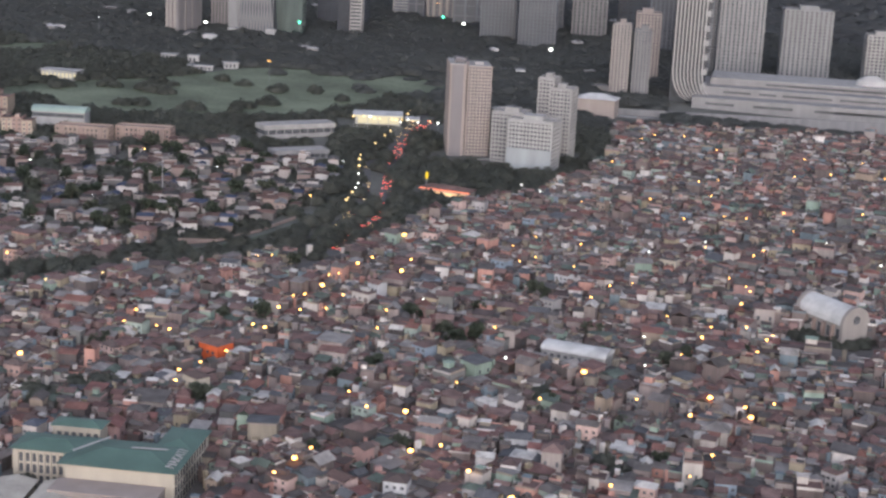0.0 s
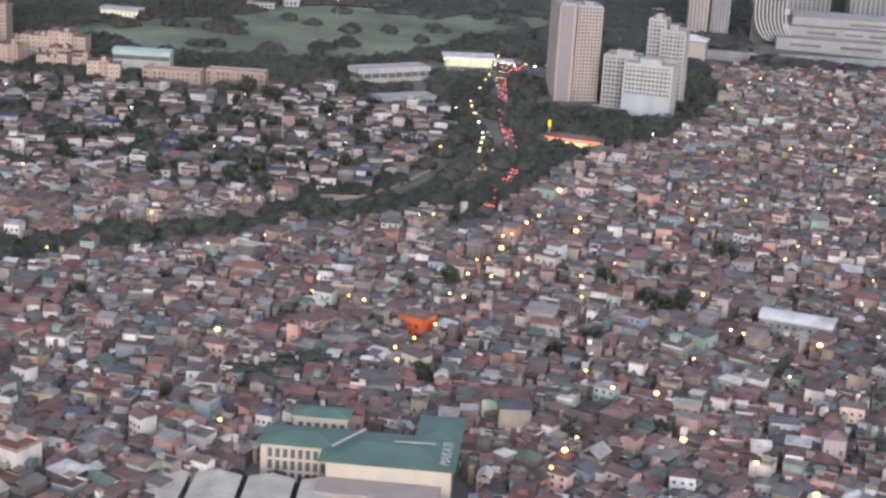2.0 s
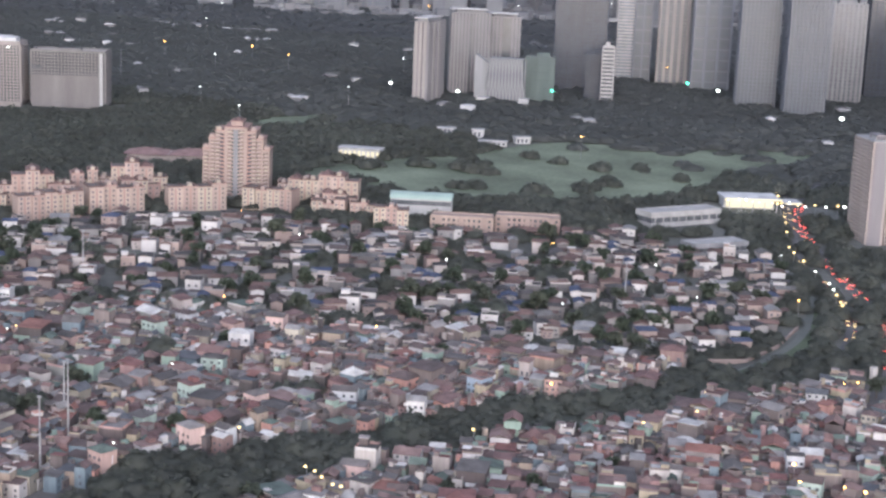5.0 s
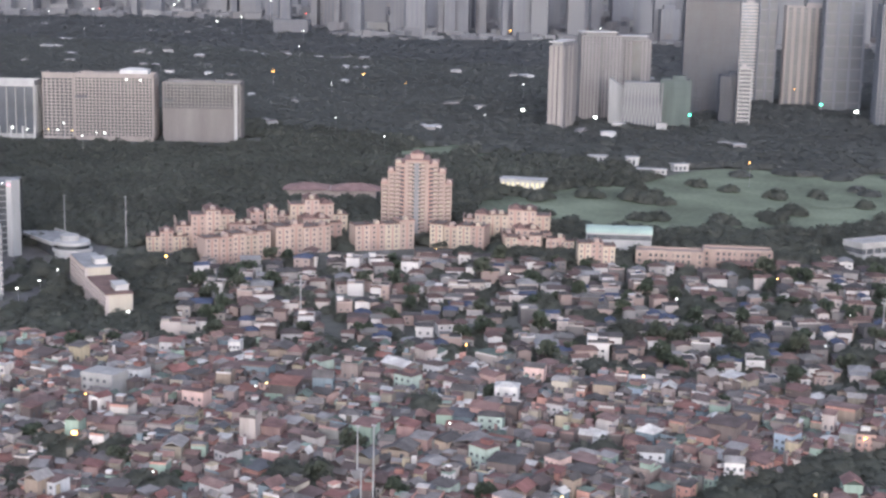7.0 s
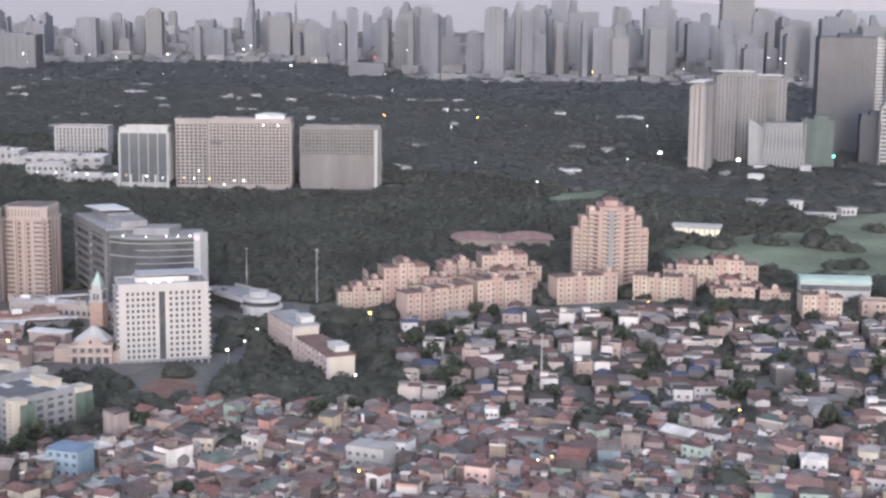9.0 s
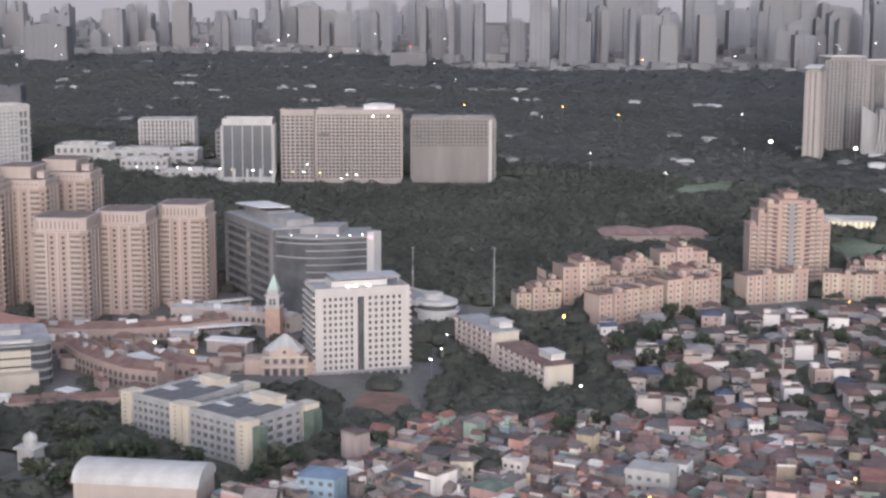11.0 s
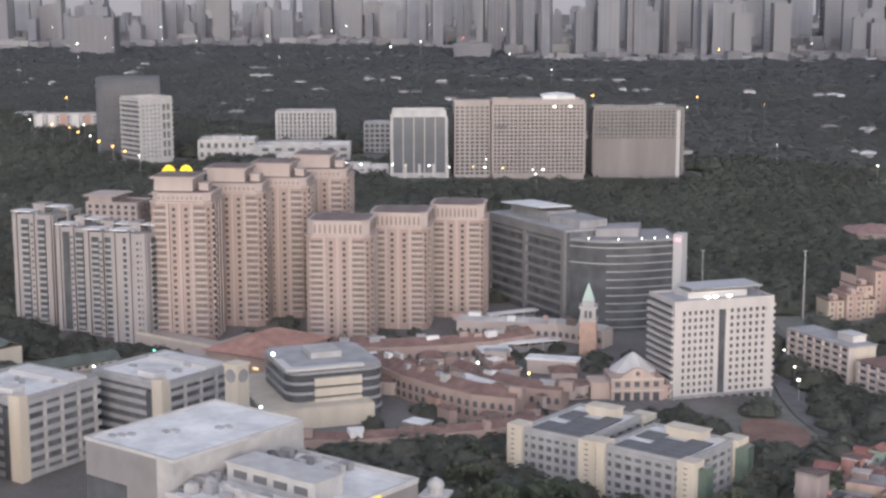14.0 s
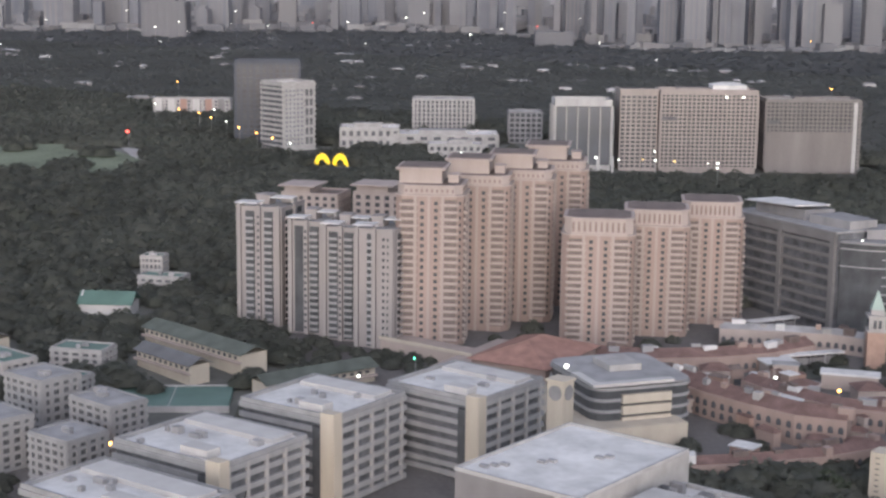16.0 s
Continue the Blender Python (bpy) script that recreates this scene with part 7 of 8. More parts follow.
part("rear_roof", MB().hip(3.6, 12.6, 15.4, 18.4, 9.05, 0.8, 0.2), ROOF_GREEN, t)
for k in range(6):
    part("window", MB().box(5 + k * 1.7, 12.94, 5.6, 6 + k * 1.7, 13.05, 7.6), GLASS, t)
SHED_ROOF = material("dull_beige_sheet_roof", [(0.43, 0.395, 0.345)], 0.75, haze_mix=0.2, vary=0.3, scale=0.2, fine=2.0)
t = thing("covered_court", "row of low school halls with pale pitched roofs", "hall", 62, 206, 24, z=gz(75, 220))
for k in range(4):
    mb = MB().join(MB().gable(-16, 0.7, 19, 9.1, 3.6, 1.0, 0.3), pose(9.9 + k * 10.2, 0, 0, 0, 0, 90))
    part("roof", mb, SHED_ROOF, t)
    part("wall", MB().box(1.2 + k * 10.2, -15.7, -2, 8.8 + k * 10.2, 18.7, 3.6), CREAM, t)

t = thing("church", "large beige church with a white barrel roof", "church", 182.3, 460.6, -33)
vs = ring(13, 5.0, 5.2, 0, 0, 0, 180)
mb = MB()
mb.add([(0, x + 4.6, 5.6 + z) for x, z in vs] + [(20, x + 4.6, 5.6 + z) for x, z in vs], [(i, i + 1, 14 + i, 13 + i) for i in range(12)])
part("roof", mb, ROOF_WHITE, t)
part("wall", MB().box(0.2, 0, -3, 19.8, 9.2, 5.6), CREAM_GREY, t)
for x0 in (-0.6, 19.4):
    gab = [(x + 4.6, 5.6 + z) for x, z in ring(13, 5.4, 5.6, 0, 0, 0, 180)]
    part("gable", MB().add([(x0, a, b) for a, b in gab] + [(x0 + 1.2, a, b) for a, b in gab], [(i, 13 + i, 14 + i, i + 1) for i in range(12)] + [tuple(range(13)), tuple(range(25, 12, -1)), (0, 12, 25, 13)]), CREAM_GREY, t)
    part("gable_base", MB().box(x0, -0.8, -3, x0 + 1.2, 10.0, 5.7), CREAM_GREY, t)
for x0 in (4, 8, 12, 16):
    part("buttress", MB().box(x0 - 0.5, -1.0, -3, x0 + 0.5, 0.1, 5.0), BEIGE, t)
    part("window", MB().box(x0 + 1.3, -0.06, 1.2, x0 + 2.7, 0.05, 4.2), GLASS, t)
part("rose_window", MB().prism(ring(16, 1.3), 0, 0.12), GLASS, t, m=pose(20.62, 4.6, 7.2, 90, 0, 90))
cross = part("cross", MB().box(19.8, 4.45, 11.0, 20.1, 4.75, 14.2), METAL, t)
part("cross_arm", MB().box(19.8, 3.7, 13.0, 20.1, 5.5, 13.3), METAL, cross)

for nm, lab, x, y, w, d, h, g, wm, rm in (
        ("market_hall", "long hall under a white curved roof", 133, 379, 18.5, 8, 4.6, 4, CONCRETE, ROOF_WHITE), ("orange_house", "bright orange painted three-storey house", 57.5, 323, 7.0, 6, 5.4, -8, ORANGE, TERRACOTTA),
        ("blue_house", "light blue house with a blue metal roof", -274, 246.5, 8, 7, 6.4, 10, SKYBLUE, ROOF_BLUE), ("grey_block", "bare grey concrete block among houses", -219, 284, 9.5, 7, 6.8, 5, CONCRETE, CONCRETE)):
    t = thing(nm, lab + " in the settlement", "house" if "house" in nm else "hall", x, y, g)
    part("wall", MB().box(0, 0, -2, w, d, h), wm, t)
    if nm == "market_hall":
        vs = ring(9, 4.2, 1.5, 0, 0, 0, 180)
        mb = MB()
        mb.add([(-0.3, 4 + a, h + z) for a, z in vs] + [(w + 0.3, 4 + a, h + z) for a, z in vs], [(i, i + 1, 10 + i, 9 + i) for i in range(8)] + [tuple(range(8, -1, -1)), tuple(range(9, 18))])
        part("roof", mb, rm, t)
    elif nm == "grey_block":
        part("roof", MB().box(0.2, 0.2, h, w - 0.2, d - 0.2, h + 0.2), rm, t)
    else:
        part("roof", MB().hip(0, 0, w, d, h, 1.2, 0.4), rm, t)
    me = MB().box(-0.42, -0.05, -0.4, 0.42, 0.05, 0.4).mesh("window", GLASS)
    for j in range(int(h / 2)):
        for k in range(int(w / 2)):
            part("window", me, None, t, m=pose(1.2 + k * 2, 0, 1.2 + j * 2))

# ---- trees ----
tr = random.Random(11)


def leaf_cloud(r, n, rx, rz, size, z0):
    """A crown: lumps of leaf sprays set over an uneven body."""
    mb = MB()
    lumps = [(r.gauss(0, rx * 0.38), r.gauss(0, rx * 0.38), z0 + rz * r.uniform(-0.35, 0.55), rx * r.uniform(0.42, 0.62)) for _ in range(6)]
    for cx, cy, cz, q in lumps:
        for _ in range(n // 6):
            a, b = r.uniform(0, 2 * math.pi), math.asin(r.uniform(-0.5, 1))
            k = q * r.uniform(0.8, 1.1)
            p = Vector((cx + k * math.cos(a) * math.cos(b), cy + k * math.sin(a) * math.cos(b), cz + k * math.sin(b) * rz / rx))
            u = Vector((r.gauss(0, 1), r.gauss(0, 1), r.gauss(0, 0.6))).normalized() * size
            v = u.cross(Vector((r.gauss(0, 1), r.gauss(0, 1), r.gauss(0, 1)))).normalized() * size * r.uniform(0.6, 1)
            mb.add([tuple(p - u), tuple(p + v), tuple(p + u), tuple(p - v)], [(0, 1, 2, 3)])
    return mb


TREES = []
for k in range(5):
    trunk = MB().prism(ring(7, 0.28), -0.8, 1.8, ring(7, 0.18)).prism(ring(6, 0.18), 1.8, 3.4, ring(6, 0.08, None, tr.uniform(-0.4, 0.4), tr.uniform(-0.4, 0.4)))
    for a in range(3):
        g = radians(120 * a + tr.uniform(-30, 30))
        x, y = math.cos(g), math.sin(g)
        trunk.add([(-y * 0.1, x * 0.1, 1.6), (y * 0.1, -x * 0.1, 1.6), (0, 0, 1.85), (x * 1.3 - y * 0.04, y * 1.3 + x * 0.04, 3.0), (x * 1.3 + y * 0.04, y * 1.3 - x * 0.04, 3.0), (x * 1.3, y * 1.3, 3.1)],
                  [(0, 1, 4, 3), (1, 2, 5, 4), (2, 0, 3, 5)])
    TREES.append((trunk.mesh("trunk", BARK), leaf_cloud(tr, 240, 2.5, 2.0, 0.55, 3.6).mesh("crown", LEAF_ONE)))


def tree(k, x, y, s, ang, sz=1.0):
    t = new("tree")
    t.matrix_basis = pose(x, y, gz(x, y), 0, 0, ang) @ Matrix.Diagonal((s, s, s * sz, 1))
    tagged(t, "dark green broad-crowned tree", "tree", "single trees")
    part("trunk", TREES[k][0], None, t)
    part("crown", TREES[k][1], None, t)


for x0, y0, x1, y1, n, keep in ((-300, 230, 200, 430, 110, lambda x, y: (inside(x, y, DENSE_EAST) or inside(x, y, DENSE_WEST)) and free(x, y, -4)),
                                (-280, 330, 0, 560, 250, lambda x, y: inside(x, y, VILLAGE) and free(x, y, -3)),
                                (-345, 225, -285, 262, 55, lambda x, y: free(x, y) and not (-348 < x < -324 and 222 < y < 241) and not (-334 < x < -290 and y > 255) and x > -352)):
    for _ in range(n):
        x, y = tr.uniform(x0, x1), tr.uniform(y0, y1)
        if keep(x, y) and seen_ground(x, y):
            tree(tr.randrange(5), x, y, tr.uniform(0.7, 1.35), tr.uniform(0, 360), tr.uniform(0.8, 1.2))

# footprints kept clear of woods: centre and half-size along and across, turned
CLEAR = [(-295, 314, 9, 10, 30), (-492, 588, 42, 8, 30), (-446, 614, 22, 6, 30), (-487, 612, 34, 11, 30), (-446, 640, 24, 11, 30), (-527, 588, 15, 11, 30), (-626, 656, 17, 10, 30), (-580, 646, 10, 9, 30), (-650, 560, 18, 16, 34), (-772, 640, 22, 8, 30), (-632, 596, 18, 12, 30), (-598, 606, 32, 14, 30),
         (-578, 577, 16, 10, 30), (-550, 572, 18, 10, 30), (-312, 553, 22, 10, 30), (-248, 511, 16, 9, 29), (-172, 525, 14, 6, 24), (-257, 619, 13, 7, 16), (-262, 714, 7, 5, 30), (-240, 711, 6, 5, 30), (-225, 697, 10, 5, 25), (-216, 715, 7, 5, 45),
         (-65, 637, 28, 14, 30), (-86, 580, 16, 8, 32), (-68, 558, 14, 8, 32), (-146, 514, 14, 6, 22), (-126, 530, 14, 6, 22), (-4, 599, 16, 12, 10), (20, 605, 16, 14, 8), (18, 638, 12, 9, 8), (110, 840, 105, 47, 16), (6, 742, 14, 10, 12), (10, 765, 16, 12, 0),
         (-607, 517, 10, 4, 30), (-486, 276, 20, 6, -17), (-484, 262, 12, 5, -17), (-469, 238, 14, 10, 32), (-528, 294, 8, 6, 25), (-546, 333, 5, 5, 20), (-448, 270, 8, 16, -24), (-532, 253, 10, 5, -10),
         (-330, 408, 16, 10, 0), (20, 534, 15, 7, 5), (6, 541, 3, 3, 0), (-300, 231, 15, 8, 20), (-311, 337, 16, 9, 46), (-333, 234, 6, 7, 10), (-343, 229, 6, 6, 10), (-328, 322, 8, 8, 32), (-720, 486, 30, 22, 30)]


def woods(x, y):
    if in_clump(x, y):
        return True
    if -120 < x < 8 and 240 < y < 400:
        for (a, b), (c, d) in zip(RIVER, RIVER[1:]):
            k = min(1, max(0, ((x - a) * (c - a) + (y - b) * (d - b)) / ((c - a) ** 2 + (d - b) ** 2)))
            if math.hypot(x - a - k * (c - a), y - b - k * (d - b)) < 12:
                return noise.noise((x * 0.06, y * 0.06, 5.0)) > -0.35
    for poly in (DENSE_EAST, DENSE_WEST, VILLAGE, MCKINLEY):
        if inside(x, y, poly):
            if poly is VILLAGE:
                return noise.noise((x * 0.055, y * 0.055, 9.0)) > -0.16
            if poly is DENSE_EAST or poly is DENSE_WEST:
                return noise.noise((x * 0.045, y * 0.045, 4.0)) > (0.27 if poly is DENSE_EAST else 0.13)
            if poly is MCKINLEY and (y > 250 or x < -440):
                break
            return False
    for poly in FAIRWAYS:
        if inside(x, y, poly):
            return noise.noise((x * 0.06, y * 0.06, 2.0)) > 0.3
    for cx, cy, a, b, g in CLEAR + FOOT:
        c, s = math.cos(radians(g)), math.sin(radians(g))
        u, v = (x - cx) * c + (y - cy) * s, -(x - cx) * s + (y - cy) * c
        if abs(u) < a + 2.8 and abs(v) < b + 2.8:
            return False
    for line, wd in ((EAST_ROAD, 3.2), (WEST_ROAD, 2.8), (RIVER, 3.5), ([(-14, 392), (-2, 416), (2, 440), (0, 470)], 3.0), ([(-56, 390), (-36, 396), (-17, 403), (-7, 420), (-3, 440), (-3, 464)], 3.5), ([(-294, 332), (-311, 372), (-313, 392)], 3.8)):
        for (a, b), (c, d) in zip(line, line[1:]):
            k = min(1, max(0, ((x - a) * (c - a) + (y - b) * (d - b)) / ((c - a) ** 2 + (d - b) ** 2)))
            if math.hypot(x - a - k * (c - a), y - b - k * (d - b)) < wd:
                return False
    if -320 < x < -205 and 405 < y < 530 and inside(x, y, [(-316, 418), (-280, 405), (-200, 488), (-180, 500), (-205, 530), (-250, 525), (-300, 470), (-318, 440)]):
        return noise.noise((x * 0.05, y * 0.05, 0.0)) > 0.25
    return True


def dome(r):
    """The closed inside of a crown: a low uneven dome."""
    mb, n = MB(), 8
    rings = [[((q * r.uniform(0.9, 1.1)) * math.cos(6.283 * (k + 0.5 * i) / n), (q * r.uniform(0.9, 1.1)) * math.sin(6.283 * (k + 0.5 * i) / n), z + r.uniform(-0.16, 0.16)) for k in range(n)] for i, (q, z) in enumerate(((3.7, 1.0), (2.9, 2.4), (1.6, 3.4)))]
    mb.add([p for q in rings for p in q] + [(0, 0, 3.7)], [(i * n + k, i * n + (k + 1) % n, (i + 1) * n + (k + 1) % n, (i + 1) * n + k) for i in range(2) for k in range(n)] + [(2 * n + k, 2 * n + (k + 1) % n, 3 * n) for k in range(n)])
    return mb


def wood(name, label, spots, template_n, size, mat, flat=1.0):
    """Many crowns in one mesh, from a few crown shapes."""
    shapes = []
    for _ in range(6):
        sh = dome(tr)
        for _ in range(template_n):
            a, q = tr.uniform(0, 6.283), 3.7 * math.sqrt(tr.random())
            p = Vector((q * math.cos(a), q * math.sin(a), 4.15 - 0.19 * q * q + tr.uniform(-0.25, 0.3)))
            u = Vector((tr.gauss(0, 1), tr.gauss(0, 1), tr.gauss(0, 0.35) - 0.1 * q * 0.5)).normalized() * size
            v = u.cross(Vector((tr.gauss(0, 0.4), tr.gauss(0, 0.4), 1))).normalized() * size * tr.uniform(0.6, 1)
            sh.add([tuple(p - u), tuple(p + v), tuple(p + u), tuple(p - v)], [(0, 1, 2, 3)])
        shapes.append(sh)
    arrays = [(np.array(sh.v), sh.f) for sh in shapes]
    mb = MB()
    for x, y, s in spots:
        v, f = arrays[tr.randrange(6)]
        g = tr.uniform(0, 6.28)
        c, q = math.cos(g) * s, math.sin(g) * s
        mb.add([tuple(p) for p in (v @ np.array([[c, q, 0], [-q, c, 0], [0, 0, s * flat * tr.uniform(0.8, 1.25)]]) + (x, y, gz(x, y) - 0.3))], f)
    ob = solid(name, label, "trees", mb, mat, kind="stuff")
    ob.data.polygons.foreach_set("use_smooth", [True] * len(ob.data.polygons))


ARCADES = [[(-408, 318), (-385, 330), (-370, 352)], [(-384, 306), (-364, 296), (-345, 294)], [(-380, 252), (-356, 268), (-338, 290)], [(-372, 318), (-350, 308), (-341, 309)], [(-392, 356), (-366, 364), (-352, 362)], [(-400, 300), (-388, 314)]]
ROUND = [(-389, 284, 19), (-417, 303, 17), (-354, 354, 5), (-370, 386, 26), (-355, 384, 18), (-364, 309, 6), (-354, 333, 8), (-347, 326, 7), (-369, 334, 6), (-380, 321, 6), (-311, 337, 17), (-328, 324, 10), (-384, 246, 5), (-360, 205, 44)]


def clear_of_arcades(x, y):
    if any((x - a) ** 2 + (y - b) ** 2 < r * r for a, b, r in ROUND):
        return False
    for i, line in enumerate(ARCADES):
        for (a, b), (c, d) in zip(line, line[1:]):
            k = min(1, max(0, ((x - a) * (c - a) + (y - b) * (d - b)) / ((c - a) ** 2 + (d - b) ** 2)))
            if math.hypot(x - a - k * (c - a), y - b - k * (d - b)) < (12 if i == 2 else 6.5):
                return False
    return True


near_w, mid_w, far_w = [], [], []
for step, lo, hi, out, s0, s1 in ((5.0, 150, 700, near_w, 0.85, 1.4), (7.6, 700, 1150, mid_w, 1.5, 2.2), (15.0, 1150, 1760, far_w, 2.6, 3.6)):
    y = lo
    while y < hi:
        x = -320 - y
        while x < 330 - 0.2 * y:
            px, py = x + tr.uniform(-0.45, 0.45) * step, y + tr.uniform(-0.45, 0.45) * step
            s, u = tr.uniform(s0, s1), tr.random()
            town = inside(px, py, MCKINLEY)
            if town and (u < (0.12 if px < -440 else 0.5) or not clear_of_arcades(px, py)):
                u = 0
            if in_clump(px, py):
                s, u = max(1.35, s * 1.2), 1
            elif inside(px, py, DENSE_EAST) or inside(px, py, DENSE_WEST):
                s *= 0.62
            elif town or inside(px, py, VILLAGE):
                s *= 0.62
            if u > 0.06 and woods(px, py) and seen_ground(px, py, 8) and (py > 240 or px > -560):
                out.append((px, py, s))
            x += step
        y += step * 0.9
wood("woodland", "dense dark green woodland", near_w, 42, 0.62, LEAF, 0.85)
wood("woodland_beyond", "hazy dull green woodland further off", mid_w, 26, 0.72, LEAF_MID_HAZED, 0.5)
wood("woodland_far", "hazy grey-green distant woodland", far_w, 14, 0.95, LEAF_FAR_HAZED, 0.4)

# ---- the distant city ----
sr = random.Random(33)
# haze is put into the low-contrast blue-grey colours of these towers
BLUE_GREY = material("hazed_facade", [(0.142, 0.153, 0.182), (0.159, 0.166, 0.187), (0.129, 0.142, 0.174), (0.172, 0.175, 0.189), (0.15, 0.157, 0.181), (0.133, 0.146, 0.177), (0.157, 0.157, 0.169)], 0.8, pick="object", vary=0.15, scale=0.05, fine=0.4, bump=0, streak=True)
FAR_GLASS = material("hazed_glazing", [(0.14, 0.151, 0.174)], 0.4, vary=0.2, scale=0.1, bump=0)
FAR_RIBS = material("hazed_towers", [(0.159, 0.169, 0.193), (0.176, 0.181, 0.198), (0.148, 0.158, 0.185), (0.185, 0.186, 0.201)], 0.8, pick="island", vary=0.12, scale=0.05, bump=0)
kinds = []
for k in range(7):
    nx, ny = (6, 8, 5, 10, 4, 7, 9)[k], (22, 28, 18, 30, 24, 14, 26)[k]
    mb = MB()
    for m, span in sides(1, 1):
        lattice(span, 1.0, nx, ny, (0.5, 0.6, 0.25, 0.55, 0.7, 0.4, 0.3)[k], (0.4, 0.2, 0.55, 0.3, 0.15, 0.5, 0.45)[k], 0.012, 0, mb, pose(-0.5, -0.5, 0) @ m)
    top = MB().box(-0.48, -0.48, 0.99, 0.48, 0.48, 1.004)
    if k in (0, 3, 5):
        top.box(-0.3, -0.25, 1.0, 0.25, 0.3, 1.05)
    if k in (1, 4):
        top.prism([(-0.4, -0.4), (0.4, -0.4), (0.4, 0.4), (-0.4, 0.4)], 1.0, 1.09, [(-0.2, -0.2), (0.2, -0.2), (0.2, 0.2), (-0.2, 0.2)])
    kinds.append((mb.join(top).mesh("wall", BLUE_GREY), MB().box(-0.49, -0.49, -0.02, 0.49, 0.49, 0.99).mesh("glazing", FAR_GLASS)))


def far_tower(k, x, y, w, d, h, ang):
    t = new("skyscraper")
    t.matrix_basis = pose(x, y, gz(x, y) - 1, 0, 0, ang) @ Matrix.Diagonal((w, d, h, 1))
    tagged(t, "hazy blue-grey tower of the distant skyline", "skyscraper", "distant skyline")
    part("wall", kinds[k][0], None, t, kind="stuff")
    part("glazing", kinds[k][1], None, t)


for x, y, w, h, k in ((-1328, 1315, 45, 42, 0), (-1251, 1724, 27, 62, 4), (-1231, 1744, 21, 53, 1), (-923, 1419, 36, 18, 2), (-930, 1560, 36, 66, 3), (-887, 1828, 18, 92, 1), (-726, 1768, 36, 78, 0), (-720, 1772, 12, 92, 4), (-652, 1834, 36, 94, 2), (-636, 1889, 27, 76, 3),
                      (-621, 1964, 40, 63, 5), (-829, 1774, 35, 73, 6), (-1371, 1607, 21, 66, 1), (-540, 1700, 30, 60, 3), (-480, 1640, 26, 70, 0), (-420, 1580, 30, 64, 6)):
    far_tower(k, x, y, w, w * 0.7, h, 27)


def city_edge(bear):
    """How far off the town begins: further to the west, where the woods reach on."""
    return 1590 + 400 * min(1, max(0, (bear - 30.5) / 3.5))


rest = MB()
for i in range(430):
    bear = sr.uniform(2, 50)
    near = city_edge(bear)
    dist = near + 60 + 1350 * sr.random() ** 1.5
    b = radians(bear)
    x, y = -20 - dist * math.sin(b), dist * math.cos(b)
    # heights gather in clusters along the skyline
    lump = 0.5 + 0.5 * math.sin(bear * 0.9 + 1.0) * math.sin(bear * 0.37 + 0.4)
    west = min(1, max(0, (bear - 34) / 10))
    lift = sr.triangular(-92, -8, -46) + 26 * lump - 26 * west
    h = max(14, 84 + lift * dist / 2725)
    w, d, g = sr.choice((6, 7, 8, 9, 10, 12, 14, 17, 21, 26)), sr.uniform(8, 16), sr.uniform(14, 40)
    if i < 100:
        far_tower(sr.randrange(7), x, y, w, d, h, g)
    else:
        one = MB().box(-w / 2, -d / 2, -2, w / 2, d / 2, h).box(-w / 3, -d / 3, h, w / 4, d / 4, h + sr.uniform(1, 5))
        for q in range(4):
            one.box(-w / 2 + q * w / 4, -d / 2 - 0.5, -2, -w / 2 + q * w / 4 + w / 9, -d / 2, h)
        rest.join(one, pose(x, y, gz(x, y), 0, 0, g))
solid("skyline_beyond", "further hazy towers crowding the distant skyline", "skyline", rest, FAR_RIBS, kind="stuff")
low = MB()
for i in range(1900):
    bear = sr.uniform(2, 50)
    near = city_edge(bear)
    dist = near + 900 * sr.random() ** 1.3
    b = radians(bear)
    x, y = -20 - dist * math.sin(b), dist * math.cos(b)
    w, d, h, g = sr.uniform(6, 26), sr.uniform(8, 16), sr.uniform(4, 10) * (1 + (dist - near) / 420) * sr.choice((0.7, 1, 1.2)), sr.uniform(0, 90)
    low.join(MB().box(-w / 2, -d / 2, -2, w / 2, d / 2, h), pose(x, y, gz(x, y), 0, 0, g))
# cool grey walls, with the haze of distance in their colour
CITY = material("hazed_city_walls", [(0.143, 0.145, 0.158), (0.179, 0.179, 0.189), (0.129, 0.133, 0.147), (0.161, 0.156, 0.162), (0.248, 0.248, 0.253)], 0.85, pick="island", vary=0.15, scale=0.05, bump=0)
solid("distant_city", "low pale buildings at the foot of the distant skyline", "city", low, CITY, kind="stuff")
PALE_ROOFS = material("pale_far_roofs", [(0.34, 0.34, 0.345), (0.24, 0.235, 0.235), (0.50, 0.50, 0.505), (0.19, 0.18, 0.18)], 0.85, pick="island", vary=0.15, scale=0.05, bump=0)
low = MB()
for i in range(120):
    y = sr.uniform(660, 1560)
    x = sr.uniform(-300 - y, 140 - 0.2 * y)
    if woods(x, y) and woods(x + 8, y) and woods(x - 8, y):
        for _ in range(sr.choice((1, 1, 2, 3))):
            w, d, h, g = sr.uniform(3, 10), sr.uniform(3, 5), sr.uniform(3.4, 4.6), sr.uniform(10, 50)
            low.join(MB().box(-w / 2, -d / 2, -2, w / 2, d / 2, h).hip(-w / 2, -d / 2, w / 2, d / 2, h, 0.8, 0.4), pose(x + sr.uniform(-14, 14), y + sr.uniform(-6, 6), gz(x, y), 0, 0, g))
solid("houses_in_woods", "scattered pale roofs among the distant trees", "houses", low, PALE_ROOFS, kind="stuff")

# glowing walls imitate hazy sky low over the horizon, a far ridge before it
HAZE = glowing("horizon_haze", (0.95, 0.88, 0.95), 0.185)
# the ridge is no lamp; its glow stands for the haze over it
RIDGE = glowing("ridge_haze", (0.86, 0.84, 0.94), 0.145)
